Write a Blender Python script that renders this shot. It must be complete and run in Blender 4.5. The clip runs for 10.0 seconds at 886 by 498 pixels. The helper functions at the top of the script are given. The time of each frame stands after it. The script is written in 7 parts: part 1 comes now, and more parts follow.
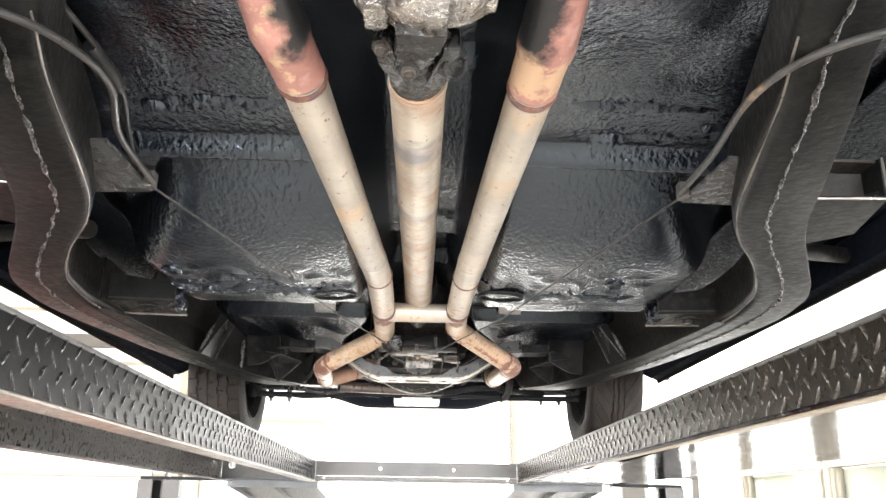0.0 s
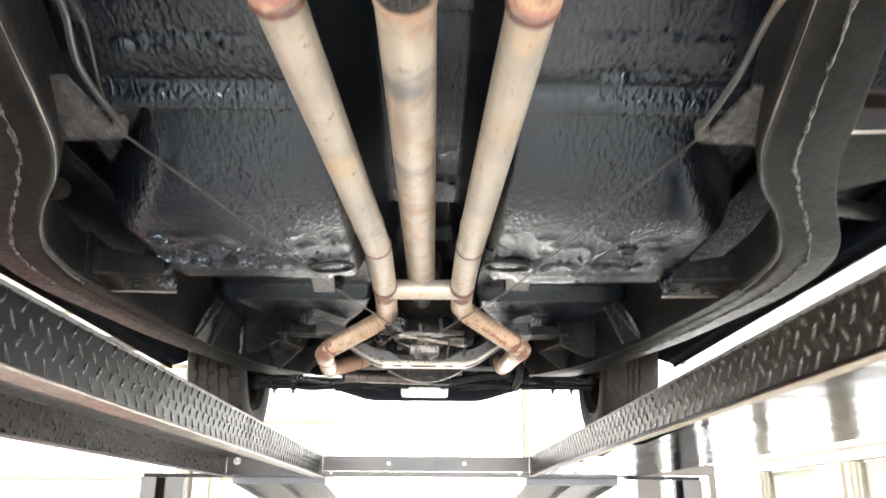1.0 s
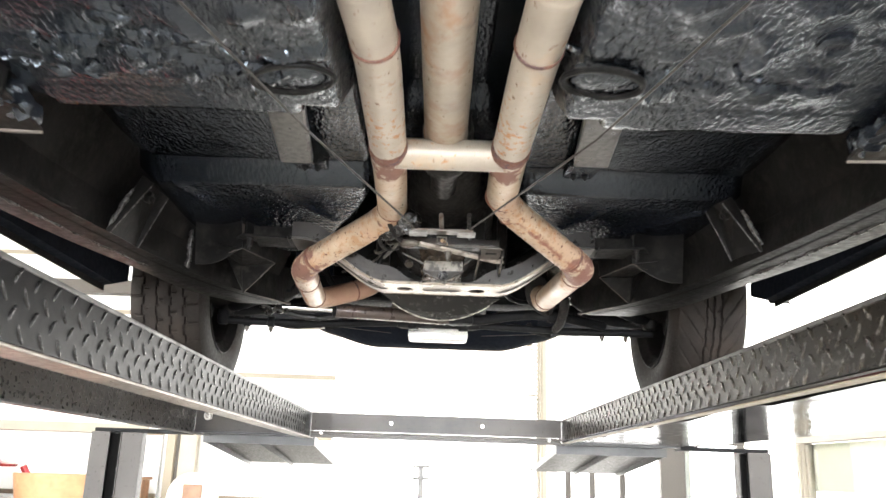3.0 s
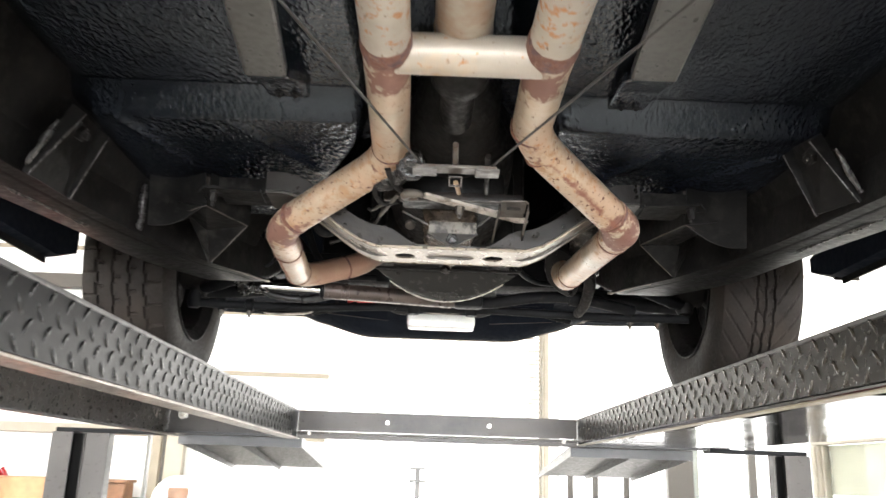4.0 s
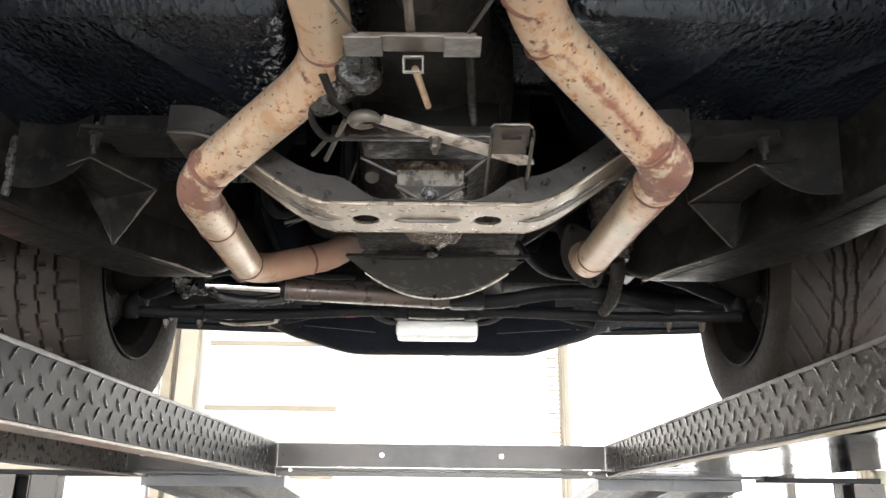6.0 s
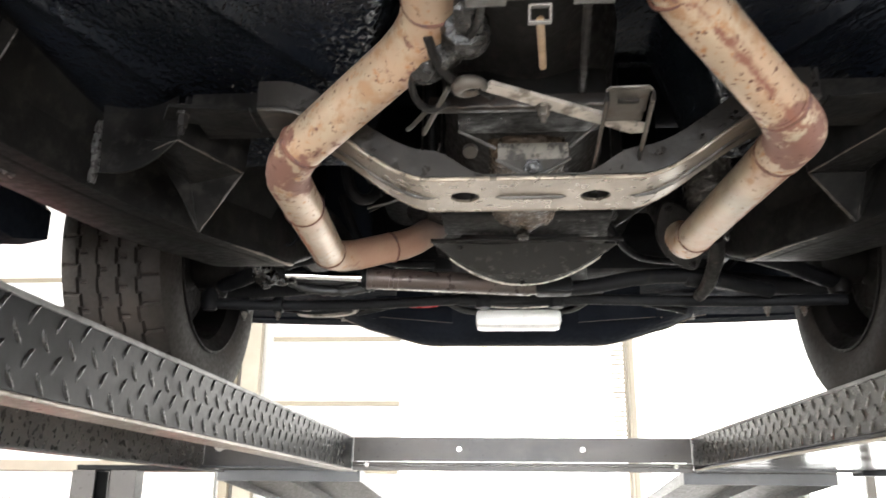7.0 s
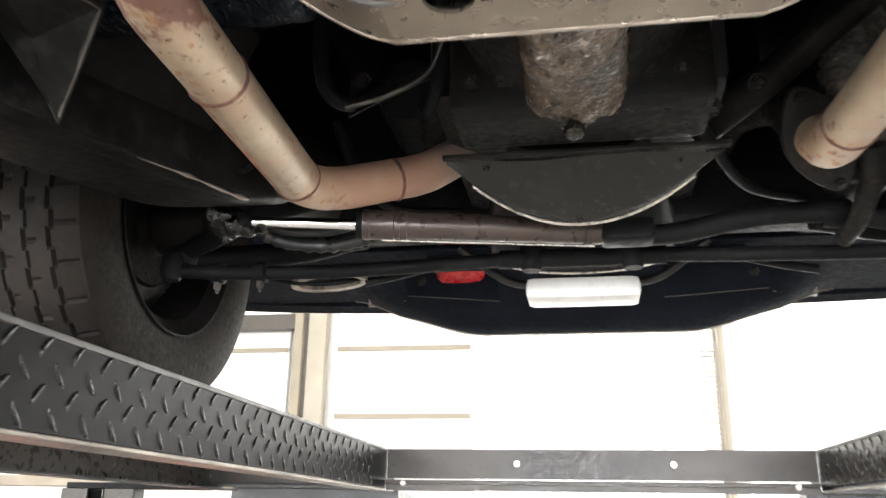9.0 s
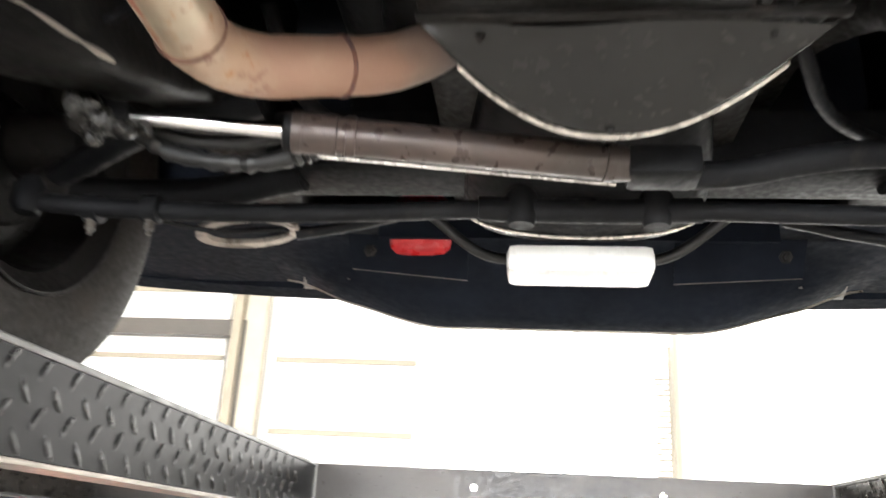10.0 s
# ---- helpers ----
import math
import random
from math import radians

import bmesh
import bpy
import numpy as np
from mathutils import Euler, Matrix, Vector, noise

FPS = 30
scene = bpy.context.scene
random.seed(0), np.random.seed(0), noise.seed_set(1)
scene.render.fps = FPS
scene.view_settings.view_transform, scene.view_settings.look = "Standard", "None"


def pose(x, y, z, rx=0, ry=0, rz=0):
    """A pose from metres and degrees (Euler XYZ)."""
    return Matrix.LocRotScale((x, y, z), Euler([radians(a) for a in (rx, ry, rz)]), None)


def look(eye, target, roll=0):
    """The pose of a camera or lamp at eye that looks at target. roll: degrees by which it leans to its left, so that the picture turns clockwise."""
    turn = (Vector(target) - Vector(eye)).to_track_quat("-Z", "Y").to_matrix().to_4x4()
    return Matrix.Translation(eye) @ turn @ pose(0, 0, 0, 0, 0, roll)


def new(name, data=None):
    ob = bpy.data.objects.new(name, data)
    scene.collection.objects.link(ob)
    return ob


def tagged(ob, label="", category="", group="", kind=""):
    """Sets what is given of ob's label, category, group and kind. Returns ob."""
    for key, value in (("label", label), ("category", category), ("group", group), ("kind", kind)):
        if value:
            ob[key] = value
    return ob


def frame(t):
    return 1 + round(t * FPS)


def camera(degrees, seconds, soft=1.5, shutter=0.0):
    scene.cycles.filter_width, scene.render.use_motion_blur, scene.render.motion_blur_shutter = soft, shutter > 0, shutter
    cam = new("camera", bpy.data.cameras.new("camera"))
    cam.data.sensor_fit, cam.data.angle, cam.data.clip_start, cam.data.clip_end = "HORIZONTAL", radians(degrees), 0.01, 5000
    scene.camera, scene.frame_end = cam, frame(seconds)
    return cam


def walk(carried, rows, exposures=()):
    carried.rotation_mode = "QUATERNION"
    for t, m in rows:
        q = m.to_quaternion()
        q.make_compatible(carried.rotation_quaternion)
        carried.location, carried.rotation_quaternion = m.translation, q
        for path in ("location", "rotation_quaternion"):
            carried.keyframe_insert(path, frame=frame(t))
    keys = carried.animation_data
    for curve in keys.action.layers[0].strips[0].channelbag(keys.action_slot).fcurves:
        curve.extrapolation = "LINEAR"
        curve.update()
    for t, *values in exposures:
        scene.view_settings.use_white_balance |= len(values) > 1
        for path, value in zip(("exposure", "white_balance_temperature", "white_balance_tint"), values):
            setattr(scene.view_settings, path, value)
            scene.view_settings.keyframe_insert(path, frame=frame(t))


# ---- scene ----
cam = camera(56.4, 10.0, shutter=0.5)
PATH = [
    (0, (-0.011, 0.029, 1.602), (0.049, 1.936, 2.202), 0.9),
    (0.5, (-0.002, 0.062, 1.605), (0.046, 1.963, 2.223), 0.9),
    (1, (0.013, 0.158, 1.559), (0.047, 2.063, 2.167), 0.3),
    (1.5, (-0.009, 0.398, 1.515), (0.009, 2.315, 2.086), -1.6),
    (2, (-0.051, 0.6, 1.545), (-0.002, 2.526, 2.081), -0.8),
    (2.5, (-0.032, 0.771, 1.583), (0.014, 2.699, 2.112), 1.4),
    (2.7, (-0.015, 0.851, 1.594), (0.016, 2.781, 2.12), 1.7),
    (3.8, (-0.027, 1.26, 1.611), (-0.024, 3.191, 2.132), 2.0),
    (4, (-0.036, 1.337, 1.616), (-0.01, 3.266, 2.142), 1.9),
    (4.5, (-0.028, 1.455, 1.623), (0.035, 3.382, 2.157), 1.4),
    (5, (0.019, 1.598, 1.625), (0.067, 3.516, 2.189), 0.5),
    (5.2, (0.036, 1.655, 1.625), (0.069, 3.569, 2.204), 0.4),
    (6.5, (0.002, 1.831, 1.642), (-0.058, 3.738, 2.242), 0.6),
    (7, (-0.04, 1.864, 1.636), (-0.182, 3.771, 2.223), 0.6),
    (7.5, (-0.059, 1.935, 1.626), (-0.257, 3.852, 2.161), 1.5),
    (8, (-0.108, 2.039, 1.632), (-0.254, 3.966, 2.147), 1.3),
    (8.5, (-0.08, 2.18, 1.645), (-0.216, 4.098, 2.195), 0.2),
    (9, (0.0, 2.384, 1.665), (-0.33, 4.257, 2.284), 1.0),
    (9.5, (0.008, 2.54, 1.678), (-0.376, 4.39, 2.335), 2.8),
    (10, (-0.074, 2.764, 1.682), (-0.282, 4.635, 2.357), 3.0),
]
EXPOSURE = [(0.0, 1.12), (1.5, 1.06), (2.5, 0.92), (4.0, 0.66), (5.0, 0.54), (6.5, 0.67), (8.0, 0.42), (9.0, 0.50), (10.0, 0.98)]
walk(cam, [(t, look(eye, target, roll)) for t, eye, target, roll in PATH], EXPOSURE)

# ---- world and light ----
world = bpy.data.worlds.new("world")
scene.world = world
world.use_nodes = True
_wn = world.node_tree.nodes
_sky = _wn.new("ShaderNodeTexSky")
_sky.sky_type = "NISHITA"
_sky.sun_disc = False
_sky.sun_elevation = radians(42)
_sky.sun_rotation = radians(60)
world.node_tree.links.new(_sky.outputs[0], _wn["Background"].inputs[0])
_wn["Background"].inputs[1].default_value = 0.12


def area_lamp(name, m, sx, sy, watts, colour):
    d = bpy.data.lights.new(name, "AREA")
    d.shape, d.size, d.size_y, d.energy, d.color = "RECTANGLE", sx, sy, watts, colour
    ob = new(name, d)
    ob.matrix_world = m
    return ob


CEIL = 5.2
LAMP_W = 170
# unseen strip lights, set wide to brighten the floor under the car
for lx in (-3.1, 3.1):
    for ly in (-5.4, -3.1, -0.8, 1.5):
        area_lamp("strip_lamp", pose(lx, ly, CEIL - 0.16), 0.5, 2.4, LAMP_W, (1.0, 0.94, 0.85))
# daylight in the window openings of the side and back walls, and in the two bay doors
area_lamp("window_daylight", pose(6.95, 6.2, 1.95, 0, 90, 0), 2.0, 5.0, 90, (0.97, 0.98, 1.0))
# next two: unseen high side windows, added to light the floor under the car
area_lamp("window_daylight", pose(6.95, -1.0, 3.55, 0, 90, 0), 2.0, 6.0, 420, (1.0, 0.98, 0.96))
area_lamp("window_daylight", pose(-6.95, -1.0, 3.55, 0, -90, 0), 2.0, 6.0, 420, (1.0, 0.98, 0.96))
area_lamp("window_daylight", pose(0.0, -6.95, 1.8, 90, 0, 0), 8.0, 3.2, 1750, (0.93, 0.96, 1.0))
area_lamp("door_daylight", pose(0.07, 10.5, 1.9, -90, 0, 0), 2.2, 3.7, 45, (1.0, 0.97, 0.92))
area_lamp("door_daylight", pose(3.98, 10.5, 1.9, -90, 0, 0), 5.2, 3.7, 100, (1.0, 0.97, 0.92))

# ---- materials ----


def mat(name, base, rough=0.5, metal=0.0, var=0.25, scale=8.0, bump=0.2, bscale=60.0, bdist=0.002,
        second=None, mask_scale=6.0, mask_lo=0.5, mask_hi=0.6, rough2=None, metal2=None, spec=0.5, rough_var=0.15):
    """A surface with grain, stains (second colour through a noise mask) and fine relief."""
    m = bpy.data.materials.new(name)
    m.use_nodes = True
    nt = m.node_tree
    n, l = nt.nodes, nt.links
    b = n["Principled BSDF"]
    tc = n.new("ShaderNodeTexCoord")
    big = n.new("ShaderNodeTexNoise")
    big.inputs["Scale"].default_value, big.inputs["Detail"].default_value = scale, 6
    l.new(tc.outputs["Object"], big.inputs["Vector"])
    fine = n.new("ShaderNodeTexNoise")
    fine.inputs["Scale"].default_value, fine.inputs["Detail"].default_value = bscale, 5
    l.new(tc.outputs["Object"], fine.inputs["Vector"])
    ramp = n.new("ShaderNodeMapRange")
    ramp.inputs["From Min"].default_value, ramp.inputs["From Max"].default_value = 0.3, 0.7
    ramp.inputs["To Min"].default_value, ramp.inputs["To Max"].default_value = 1 - var, 1 + var
    l.new(big.outputs["Fac"], ramp.inputs["Value"])
    mul = n.new("ShaderNodeMix")
    mul.data_type, mul.blend_type = "RGBA", "MULTIPLY"
    mul.inputs[0].default_value = 1
    mul.inputs[6].default_value = (*base, 1)
    l.new(ramp.outputs[0], mul.inputs[7])
    colour = mul.outputs[2]
    b.inputs["Roughness"].default_value, b.inputs["Metallic"].default_value = rough, metal
    b.inputs["Specular IOR Level"].default_value = spec
    rr = n.new("ShaderNodeMapRange")
    rr.inputs["From Min"].default_value, rr.inputs["From Max"].default_value = 0.3, 0.7
    rr.inputs["To Min"].default_value, rr.inputs["To Max"].default_value = max(0.03, rough - rough_var), min(1, rough + rough_var)
    l.new(fine.outputs["Fac"], rr.inputs["Value"])
    rough_out = rr.outputs[0]
    if second:
        mk = n.new("ShaderNodeTexNoise")
        mk.inputs["Scale"].default_value, mk.inputs["Detail"].default_value = mask_scale, 7
        mk.inputs["Roughness"].default_value = 0.65
        l.new(tc.outputs["Object"], mk.inputs["Vector"])
        mr = n.new("ShaderNodeMapRange")
        mr.inputs["From Min"].default_value, mr.inputs["From Max"].default_value = mask_lo, mask_hi
        l.new(mk.outputs["Fac"], mr.inputs["Value"])
        mx = n.new("ShaderNodeMix")
        mx.data_type = "RGBA"
        l.new(mr.outputs[0], mx.inputs[0])
        l.new(colour, mx.inputs[6])
        mx.inputs[7].default_value = (*second, 1)
        colour = mx.outputs[2]
        if rough2 is not None:
            rm = n.new("ShaderNodeMix")
            l.new(mr.outputs[0], rm.inputs[0])
            l.new(rough_out, rm.inputs[2])
            rm.inputs[3].default_value = rough2
            rough_out = rm.outputs[0]
        if metal2 is not None:
            mm = n.new("ShaderNodeMix")
            l.new(mr.outputs[0], mm.inputs[0])
            mm.inputs[2].default_value, mm.inputs[3].default_value = metal, metal2
            l.new(mm.outputs[0], b.inputs["Metallic"])
    l.new(colour, b.inputs["Base Color"])
    l.new(rough_out, b.inputs["Roughness"])
    if bump:
        bp = n.new("ShaderNodeBump")
        bp.inputs["Strength"].default_value, bp.inputs["Distance"].default_value = bump, bdist
        l.new(fine.outputs["Fac"], bp.inputs["Height"])
        l.new(bp.outputs[0], b.inputs["Normal"])
    return m


def undercoat_mat():
    """Brushed-on black bitumen: a fine pebbled skin over slow waves, wet-looking."""
    m = mat("undercoat", (0.008, 0.010, 0.0145), 0.12, 0, 0.4, 5, 0, 90, second=(0.014, 0.0155, 0.019), mask_scale=3.2,
            mask_lo=0.54, mask_hi=0.8, rough2=0.17, rough_var=0.04, spec=0.85)
    nt = m.node_tree
    n, l = nt.nodes, nt.links
    tc = n["Texture Coordinate"]
    a = n.new("ShaderNodeTexNoise")
    a.inputs["Scale"].default_value, a.inputs["Detail"].default_value = 130, 0.4
    a.inputs["Distortion"].default_value = 0.5
    c = n.new("ShaderNodeTexNoise")
    c.inputs["Scale"].default_value, c.inputs["Detail"].default_value = 42, 2
    where = n.new("ShaderNodeTexNoise")
    where.inputs["Scale"].default_value = 4.5
    mp = n.new("ShaderNodeMapping")
    mp.inputs["Scale"].default_value = (1.0, 0.6, 0.8)
    l.new(tc.outputs["Object"], mp.inputs["Vector"])
    for t in (a, c, where):
        l.new(mp.outputs[0], t.inputs["Vector"])
    wr = n.new("ShaderNodeMapRange")
    wr.inputs["From Min"].default_value, wr.inputs["From Max"].default_value = 0.38, 0.62
    wr.inputs["To Min"].default_value, wr.inputs["To Max"].default_value = 0.3, 1.0
    l.new(where.outputs["Fac"], wr.inputs["Value"])
    # coarser bump in the footwells; specular is cut there to stand in for shade
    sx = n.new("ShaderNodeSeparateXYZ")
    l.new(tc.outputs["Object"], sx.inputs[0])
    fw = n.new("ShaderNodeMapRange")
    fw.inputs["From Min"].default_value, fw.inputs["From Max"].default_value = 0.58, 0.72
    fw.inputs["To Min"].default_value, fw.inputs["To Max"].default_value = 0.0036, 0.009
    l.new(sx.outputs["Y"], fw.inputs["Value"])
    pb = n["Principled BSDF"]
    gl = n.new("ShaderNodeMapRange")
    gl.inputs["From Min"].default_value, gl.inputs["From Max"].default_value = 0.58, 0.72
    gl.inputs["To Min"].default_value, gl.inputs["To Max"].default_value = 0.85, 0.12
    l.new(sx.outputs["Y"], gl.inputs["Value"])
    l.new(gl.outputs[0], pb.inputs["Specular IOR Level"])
    b1 = n.new("ShaderNodeBump")
    l.new(fw.outputs[0], b1.inputs["Distance"])
    l.new(wr.outputs[0], b1.inputs["Strength"])
    l.new(a.outputs["Fac"], b1.inputs["Height"])
    b2 = n.new("ShaderNodeBump")
    b2.inputs["Strength"].default_value, b2.inputs["Distance"].default_value = 0.4, 0.0024
    l.new(c.outputs["Fac"], b2.inputs["Height"])
    l.new(b1.outputs[0], b2.inputs["Normal"])
    d = n.new("ShaderNodeTexNoise")
    d.inputs["Scale"].default_value, d.inputs["Detail"].default_value = 270, 1.0
    l.new(tc.outputs["Object"], d.inputs["Vector"])
    b3 = n.new("ShaderNodeBump")
    b3.inputs["Strength"].default_value, b3.inputs["Distance"].default_value = 0.6, 0.0014
    l.new(d.outputs["Fac"], b3.inputs["Height"])
    l.new(b2.outputs[0], b3.inputs["Normal"])
    l.new(b3.outputs[0], n["Principled BSDF"].inputs["Normal"])
    # blue tint here and in the base stands in for reflected daylight
    n["Principled BSDF"].inputs["Specular Tint"].default_value = (0.78, 0.895, 1.0, 1)
    return m


def layer(m, colour, scale, lo, hi, rough=None, stretch=(1, 1, 1), offset=0.0):
    """One more stain over a material, through a sharp noise mask."""
    nt = m.node_tree
    n, l = nt.nodes, nt.links
    b = n["Principled BSDF"]
    mp = n.new("ShaderNodeMapping")
    mp.inputs["Scale"].default_value = stretch
    mp.inputs["Location"].default_value = (offset, offset * 0.7, offset * 1.3)
    l.new(n["Texture Coordinate"].outputs["Object"], mp.inputs["Vector"])
    t = n.new("ShaderNodeTexNoise")
    t.inputs["Scale"].default_value, t.inputs["Detail"].default_value, t.inputs["Roughness"].default_value = scale, 8, 0.62
    l.new(mp.outputs[0], t.inputs["Vector"])
    r = n.new("ShaderNodeMapRange")
    r.inputs["From Min"].default_value, r.inputs["From Max"].default_value = lo, hi
    l.new(t.outputs["Fac"], r.inputs["Value"])
    for socket, value, kind in (("Base Color", (*colour, 1), "RGBA"), ("Roughness", rough, "FLOAT")):
        if value is None:
            continue
        mx = n.new("ShaderNodeMix")
        mx.data_type = kind
        i, o = (6, 2) if kind == "RGBA" else (2, 0)
        l.new(r.outputs[0], mx.inputs[0])
        l.new(b.inputs[socket].links[0].from_socket, mx.inputs[i])
        mx.inputs[i + 1].default_value = value
        l.new(mx.outputs[o], b.inputs[socket])
    return m


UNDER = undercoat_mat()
FRAMEP = mat("frame_paint", (0.0105, 0.0101, 0.0099), 0.38, 0, 0.55, 7, 0.5, 75, 0.0022, second=(0.021, 0.0195, 0.018), mask_scale=34,
             mask_lo=0.50, mask_hi=0.66, rough2=0.50, spec=0.05, rough_var=0.08)
BLACKOIL = mat("black_oily_casting", (0.007, 0.0066, 0.0062), 0.45, 0.0, 0.4, 14, 0.4, 70, 0.004, second=(0.012, 0.0095, 0.0075), mask_scale=22,
               mask_lo=0.60, mask_hi=0.74, rough_var=0.2, spec=0.10)
BRKTM = mat("rough_coated_bracket", (0.055, 0.053, 0.052), 0.24, 0.0, 0.4, 20, 1.0, 60, 0.006)
# unseen runway top, lightened to reflect up into the floor pan
DECK = mat("lightened_deck", (0.09, 0.088, 0.085), 0.45, 0.2, 0.2, 4, 0.3, 60, 0.002, second=(0.05, 0.049, 0.048), mask_scale=5)
OILY = mat("oily_dark_yoke", (0.010, 0.009, 0.008), 0.24, 0.0, 0.5, 25, 1.0, 110, 0.004, second=(0.024, 0.019, 0.016), mask_scale=30,
           mask_lo=0.58, mask_hi=0.7)
RUSTIN = mat("rust_brown_inside", (0.016, 0.012, 0.0095), 0.5, 0.0, 0.4, 18, 0.5, 80, 0.003, second=(0.042, 0.026, 0.018), mask_scale=20, mask_lo=0.5, mask_hi=0.7)
SEAM = mat("weld_seam", (0.05, 0.047, 0.044), 0.3, 0.3, 0.5, 40, 0.8, 120, 0.004)
PIPE = mat("aluminised_pipe", (0.39, 0.345, 0.285), 0.44, 0.25, 0.16, 9, 0.12, 90, 0.001, second=(0.33, 0.17, 0.08), mask_scale=16,
           mask_lo=0.62, mask_hi=0.7, rough2=0.75, metal2=0.0, rough_var=0.08)


def stain(m, colour, rough, scale, amp, lo, hi, forms=(), centres=(), stretch=(1, 1, 1), offset=0.0):
    """A stain, or shading put into the colour, with a place of its own on the car: noise, limited by slopes a*x + b*y +
    c*z + d and thicker near given points.
    """
    nt = m.node_tree
    n, l = nt.nodes, nt.links
    b = n["Principled BSDF"]
    pos = n["Texture Coordinate"].outputs["Object"]
    mp = n.new("ShaderNodeMapping")
    mp.inputs["Scale"].default_value = stretch
    mp.inputs["Location"].default_value = (offset, offset * 0.7, offset * 1.3)
    l.new(pos, mp.inputs["Vector"])
    t = n.new("ShaderNodeTexNoise")
    t.inputs["Scale"].default_value, t.inputs["Detail"].default_value, t.inputs["Roughness"].default_value = scale, 8, 0.62
    l.new(mp.outputs[0], t.inputs["Vector"])
    v = n.new("ShaderNodeMath")
    v.operation = "MULTIPLY_ADD"
    l.new(t.outputs["Fac"], v.inputs[0])
    v.inputs[1].default_value, v.inputs[2].default_value = amp, -0.5 * amp
    wobble = v.outputs[0]
    value = None
    for a in forms:
        dot = n.new("ShaderNodeVectorMath")
        dot.operation = "DOT_PRODUCT"
        l.new(pos, dot.inputs[0])
        dot.inputs[1].default_value = a[:3]
        ad = n.new("ShaderNodeMath")
        l.new(dot.outputs["Value"], ad.inputs[0])
        ad.inputs[1].default_value = a[3] + 2.0 * a[1] + 1.838 * a[2]
        if value is None:
            value = ad.outputs[0]
        else:
            mn = n.new("ShaderNodeMath")
            mn.operation = "MINIMUM"
            l.new(value, mn.inputs[0])
            l.new(ad.outputs[0], mn.inputs[1])
            value = mn.outputs[0]
    if value is not None:
        ad = n.new("ShaderNodeMath")
        l.new(value, ad.inputs[0])
        l.new(wobble, ad.inputs[1])
        value = ad.outputs[0]
    else:
        value = wobble
    for (x, y, z), radius, gain in centres:
        ds_ = n.new("ShaderNodeVectorMath")
        ds_.operation = "DISTANCE"
        l.new(pos, ds_.inputs[0])
        ds_.inputs[1].default_value = (x, y - 2.0, z - 1.838)
        mr = n.new("ShaderNodeMapRange")
        mr.inputs["From Min"].default_value, mr.inputs["From Max"].default_value = 0, radius
        mr.inputs["To Min"].default_value, mr.inputs["To Max"].default_value = gain, 0
        l.new(ds_.outputs["Value"], mr.inputs["Value"])
        ad = n.new("ShaderNodeMath")
        l.new(value, ad.inputs[0])
        l.new(mr.outputs[0], ad.inputs[1])
        value = ad.outputs[0]
    r = n.new("ShaderNodeMapRange")
    r.inputs["From Min"].default_value, r.inputs["From Max"].default_value = lo, hi
    l.new(value, r.inputs["Value"])
    for socket, val, kind in (("Base Color", (*colour, 1), "RGBA"), ("Roughness", rough, "FLOAT"), ("Metallic", 0.0, "FLOAT")):
        mx = n.new("ShaderNodeMix")
        mx.data_type = kind
        i, o = (6, 2) if kind == "RGBA" else (2, 0)
        l.new(r.outputs[0], mx.inputs[0])
        if b.inputs[socket].is_linked:
            l.new(b.inputs[socket].links[0].from_socket, mx.inputs[i])
        else:
            mx.inputs[i].default_value = b.inputs[socket].default_value
        mx.inputs[i + 1].default_value = val
        l.new(mx.outputs[o], b.inputs[socket])
    return m


def rusty_pipe(name, elbow1, elbow2, elbow3, tee, seed):
    m = mat(name, (0.43, 0.36, 0.265), 0.34, 0.45, 0.25, 12, 0.2, 90, 0.001, rough_var=0.1)
    stain(m, (0.42, 0.285, 0.19), 0.5, 13, 1.0, -0.05, 0.22, (), [(elbow1, 0.25, 0.1), (elbow2, 0.3, 0.14), (elbow3, 0.4, 0.16)], (1, 0.6, 1), seed)
    stain(m, (0.38, 0.19, 0.09), 0.75, 75, 1.0, 0.15, 0.22, (), [(elbow1, 0.25, 0.09), (elbow2, 0.3, 0.08), (elbow3, 0.3, 0.1)], (1, 0.8, 1), seed + 3)
    stain(m, (0.34, 0.20, 0.11), 0.7, 34, 1.0, 0.17, 0.27, (), [(elbow1, 0.30, 0.12), (elbow2, 0.35, 0.12)], (1, 0.7, 1), seed + 11)
    stain(m, (0.185, 0.088, 0.064), 0.7, 44, 1.1, 0.24, 0.34, (), [(elbow2, 0.16, 0.46), (tee, 0.10, 0.5), (elbow1, 0.12, 0.26), (elbow3, 0.3, 0.2)], (1, 0.8, 1), seed + 7)
    stain(m, (0.12, 0.055, 0.036), 0.8, 110, 1.0, 0.17, 0.21, (), [(elbow1, 0.5, 0.05), (elbow2, 0.5, 0.06)], (1, 1, 1), seed + 5)
    return m


PIPE_RUSTY_L = rusty_pipe("rust_speckled_pipe", (-0.111, 2.66, 2.12), (-0.332, 2.862, 2.05), (-0.372, 3.41, 2.07), (-0.085, 2.29, 2.10), 2.0)
PIPE_RUSTY_R = rusty_pipe("rust_streaked_pipe", (0.110, 2.55, 2.12), (0.315, 2.78, 2.05), (0.303, 3.36, 2.08), (0.085, 2.29, 2.10), 6.0)
stain(PIPE_RUSTY_R, (0.20, 0.085, 0.055), 0.75, 45, 0.03, 0.0, 0.006, [(0.746, -0.666, 0, 1.6162 - 0.009), (-0.746, 0.666, 0, -1.6162 + 0.021), (0, -1, 0, 2.74), (0, 1, 0, -2.565)], (), (1, 1, 1), 3)
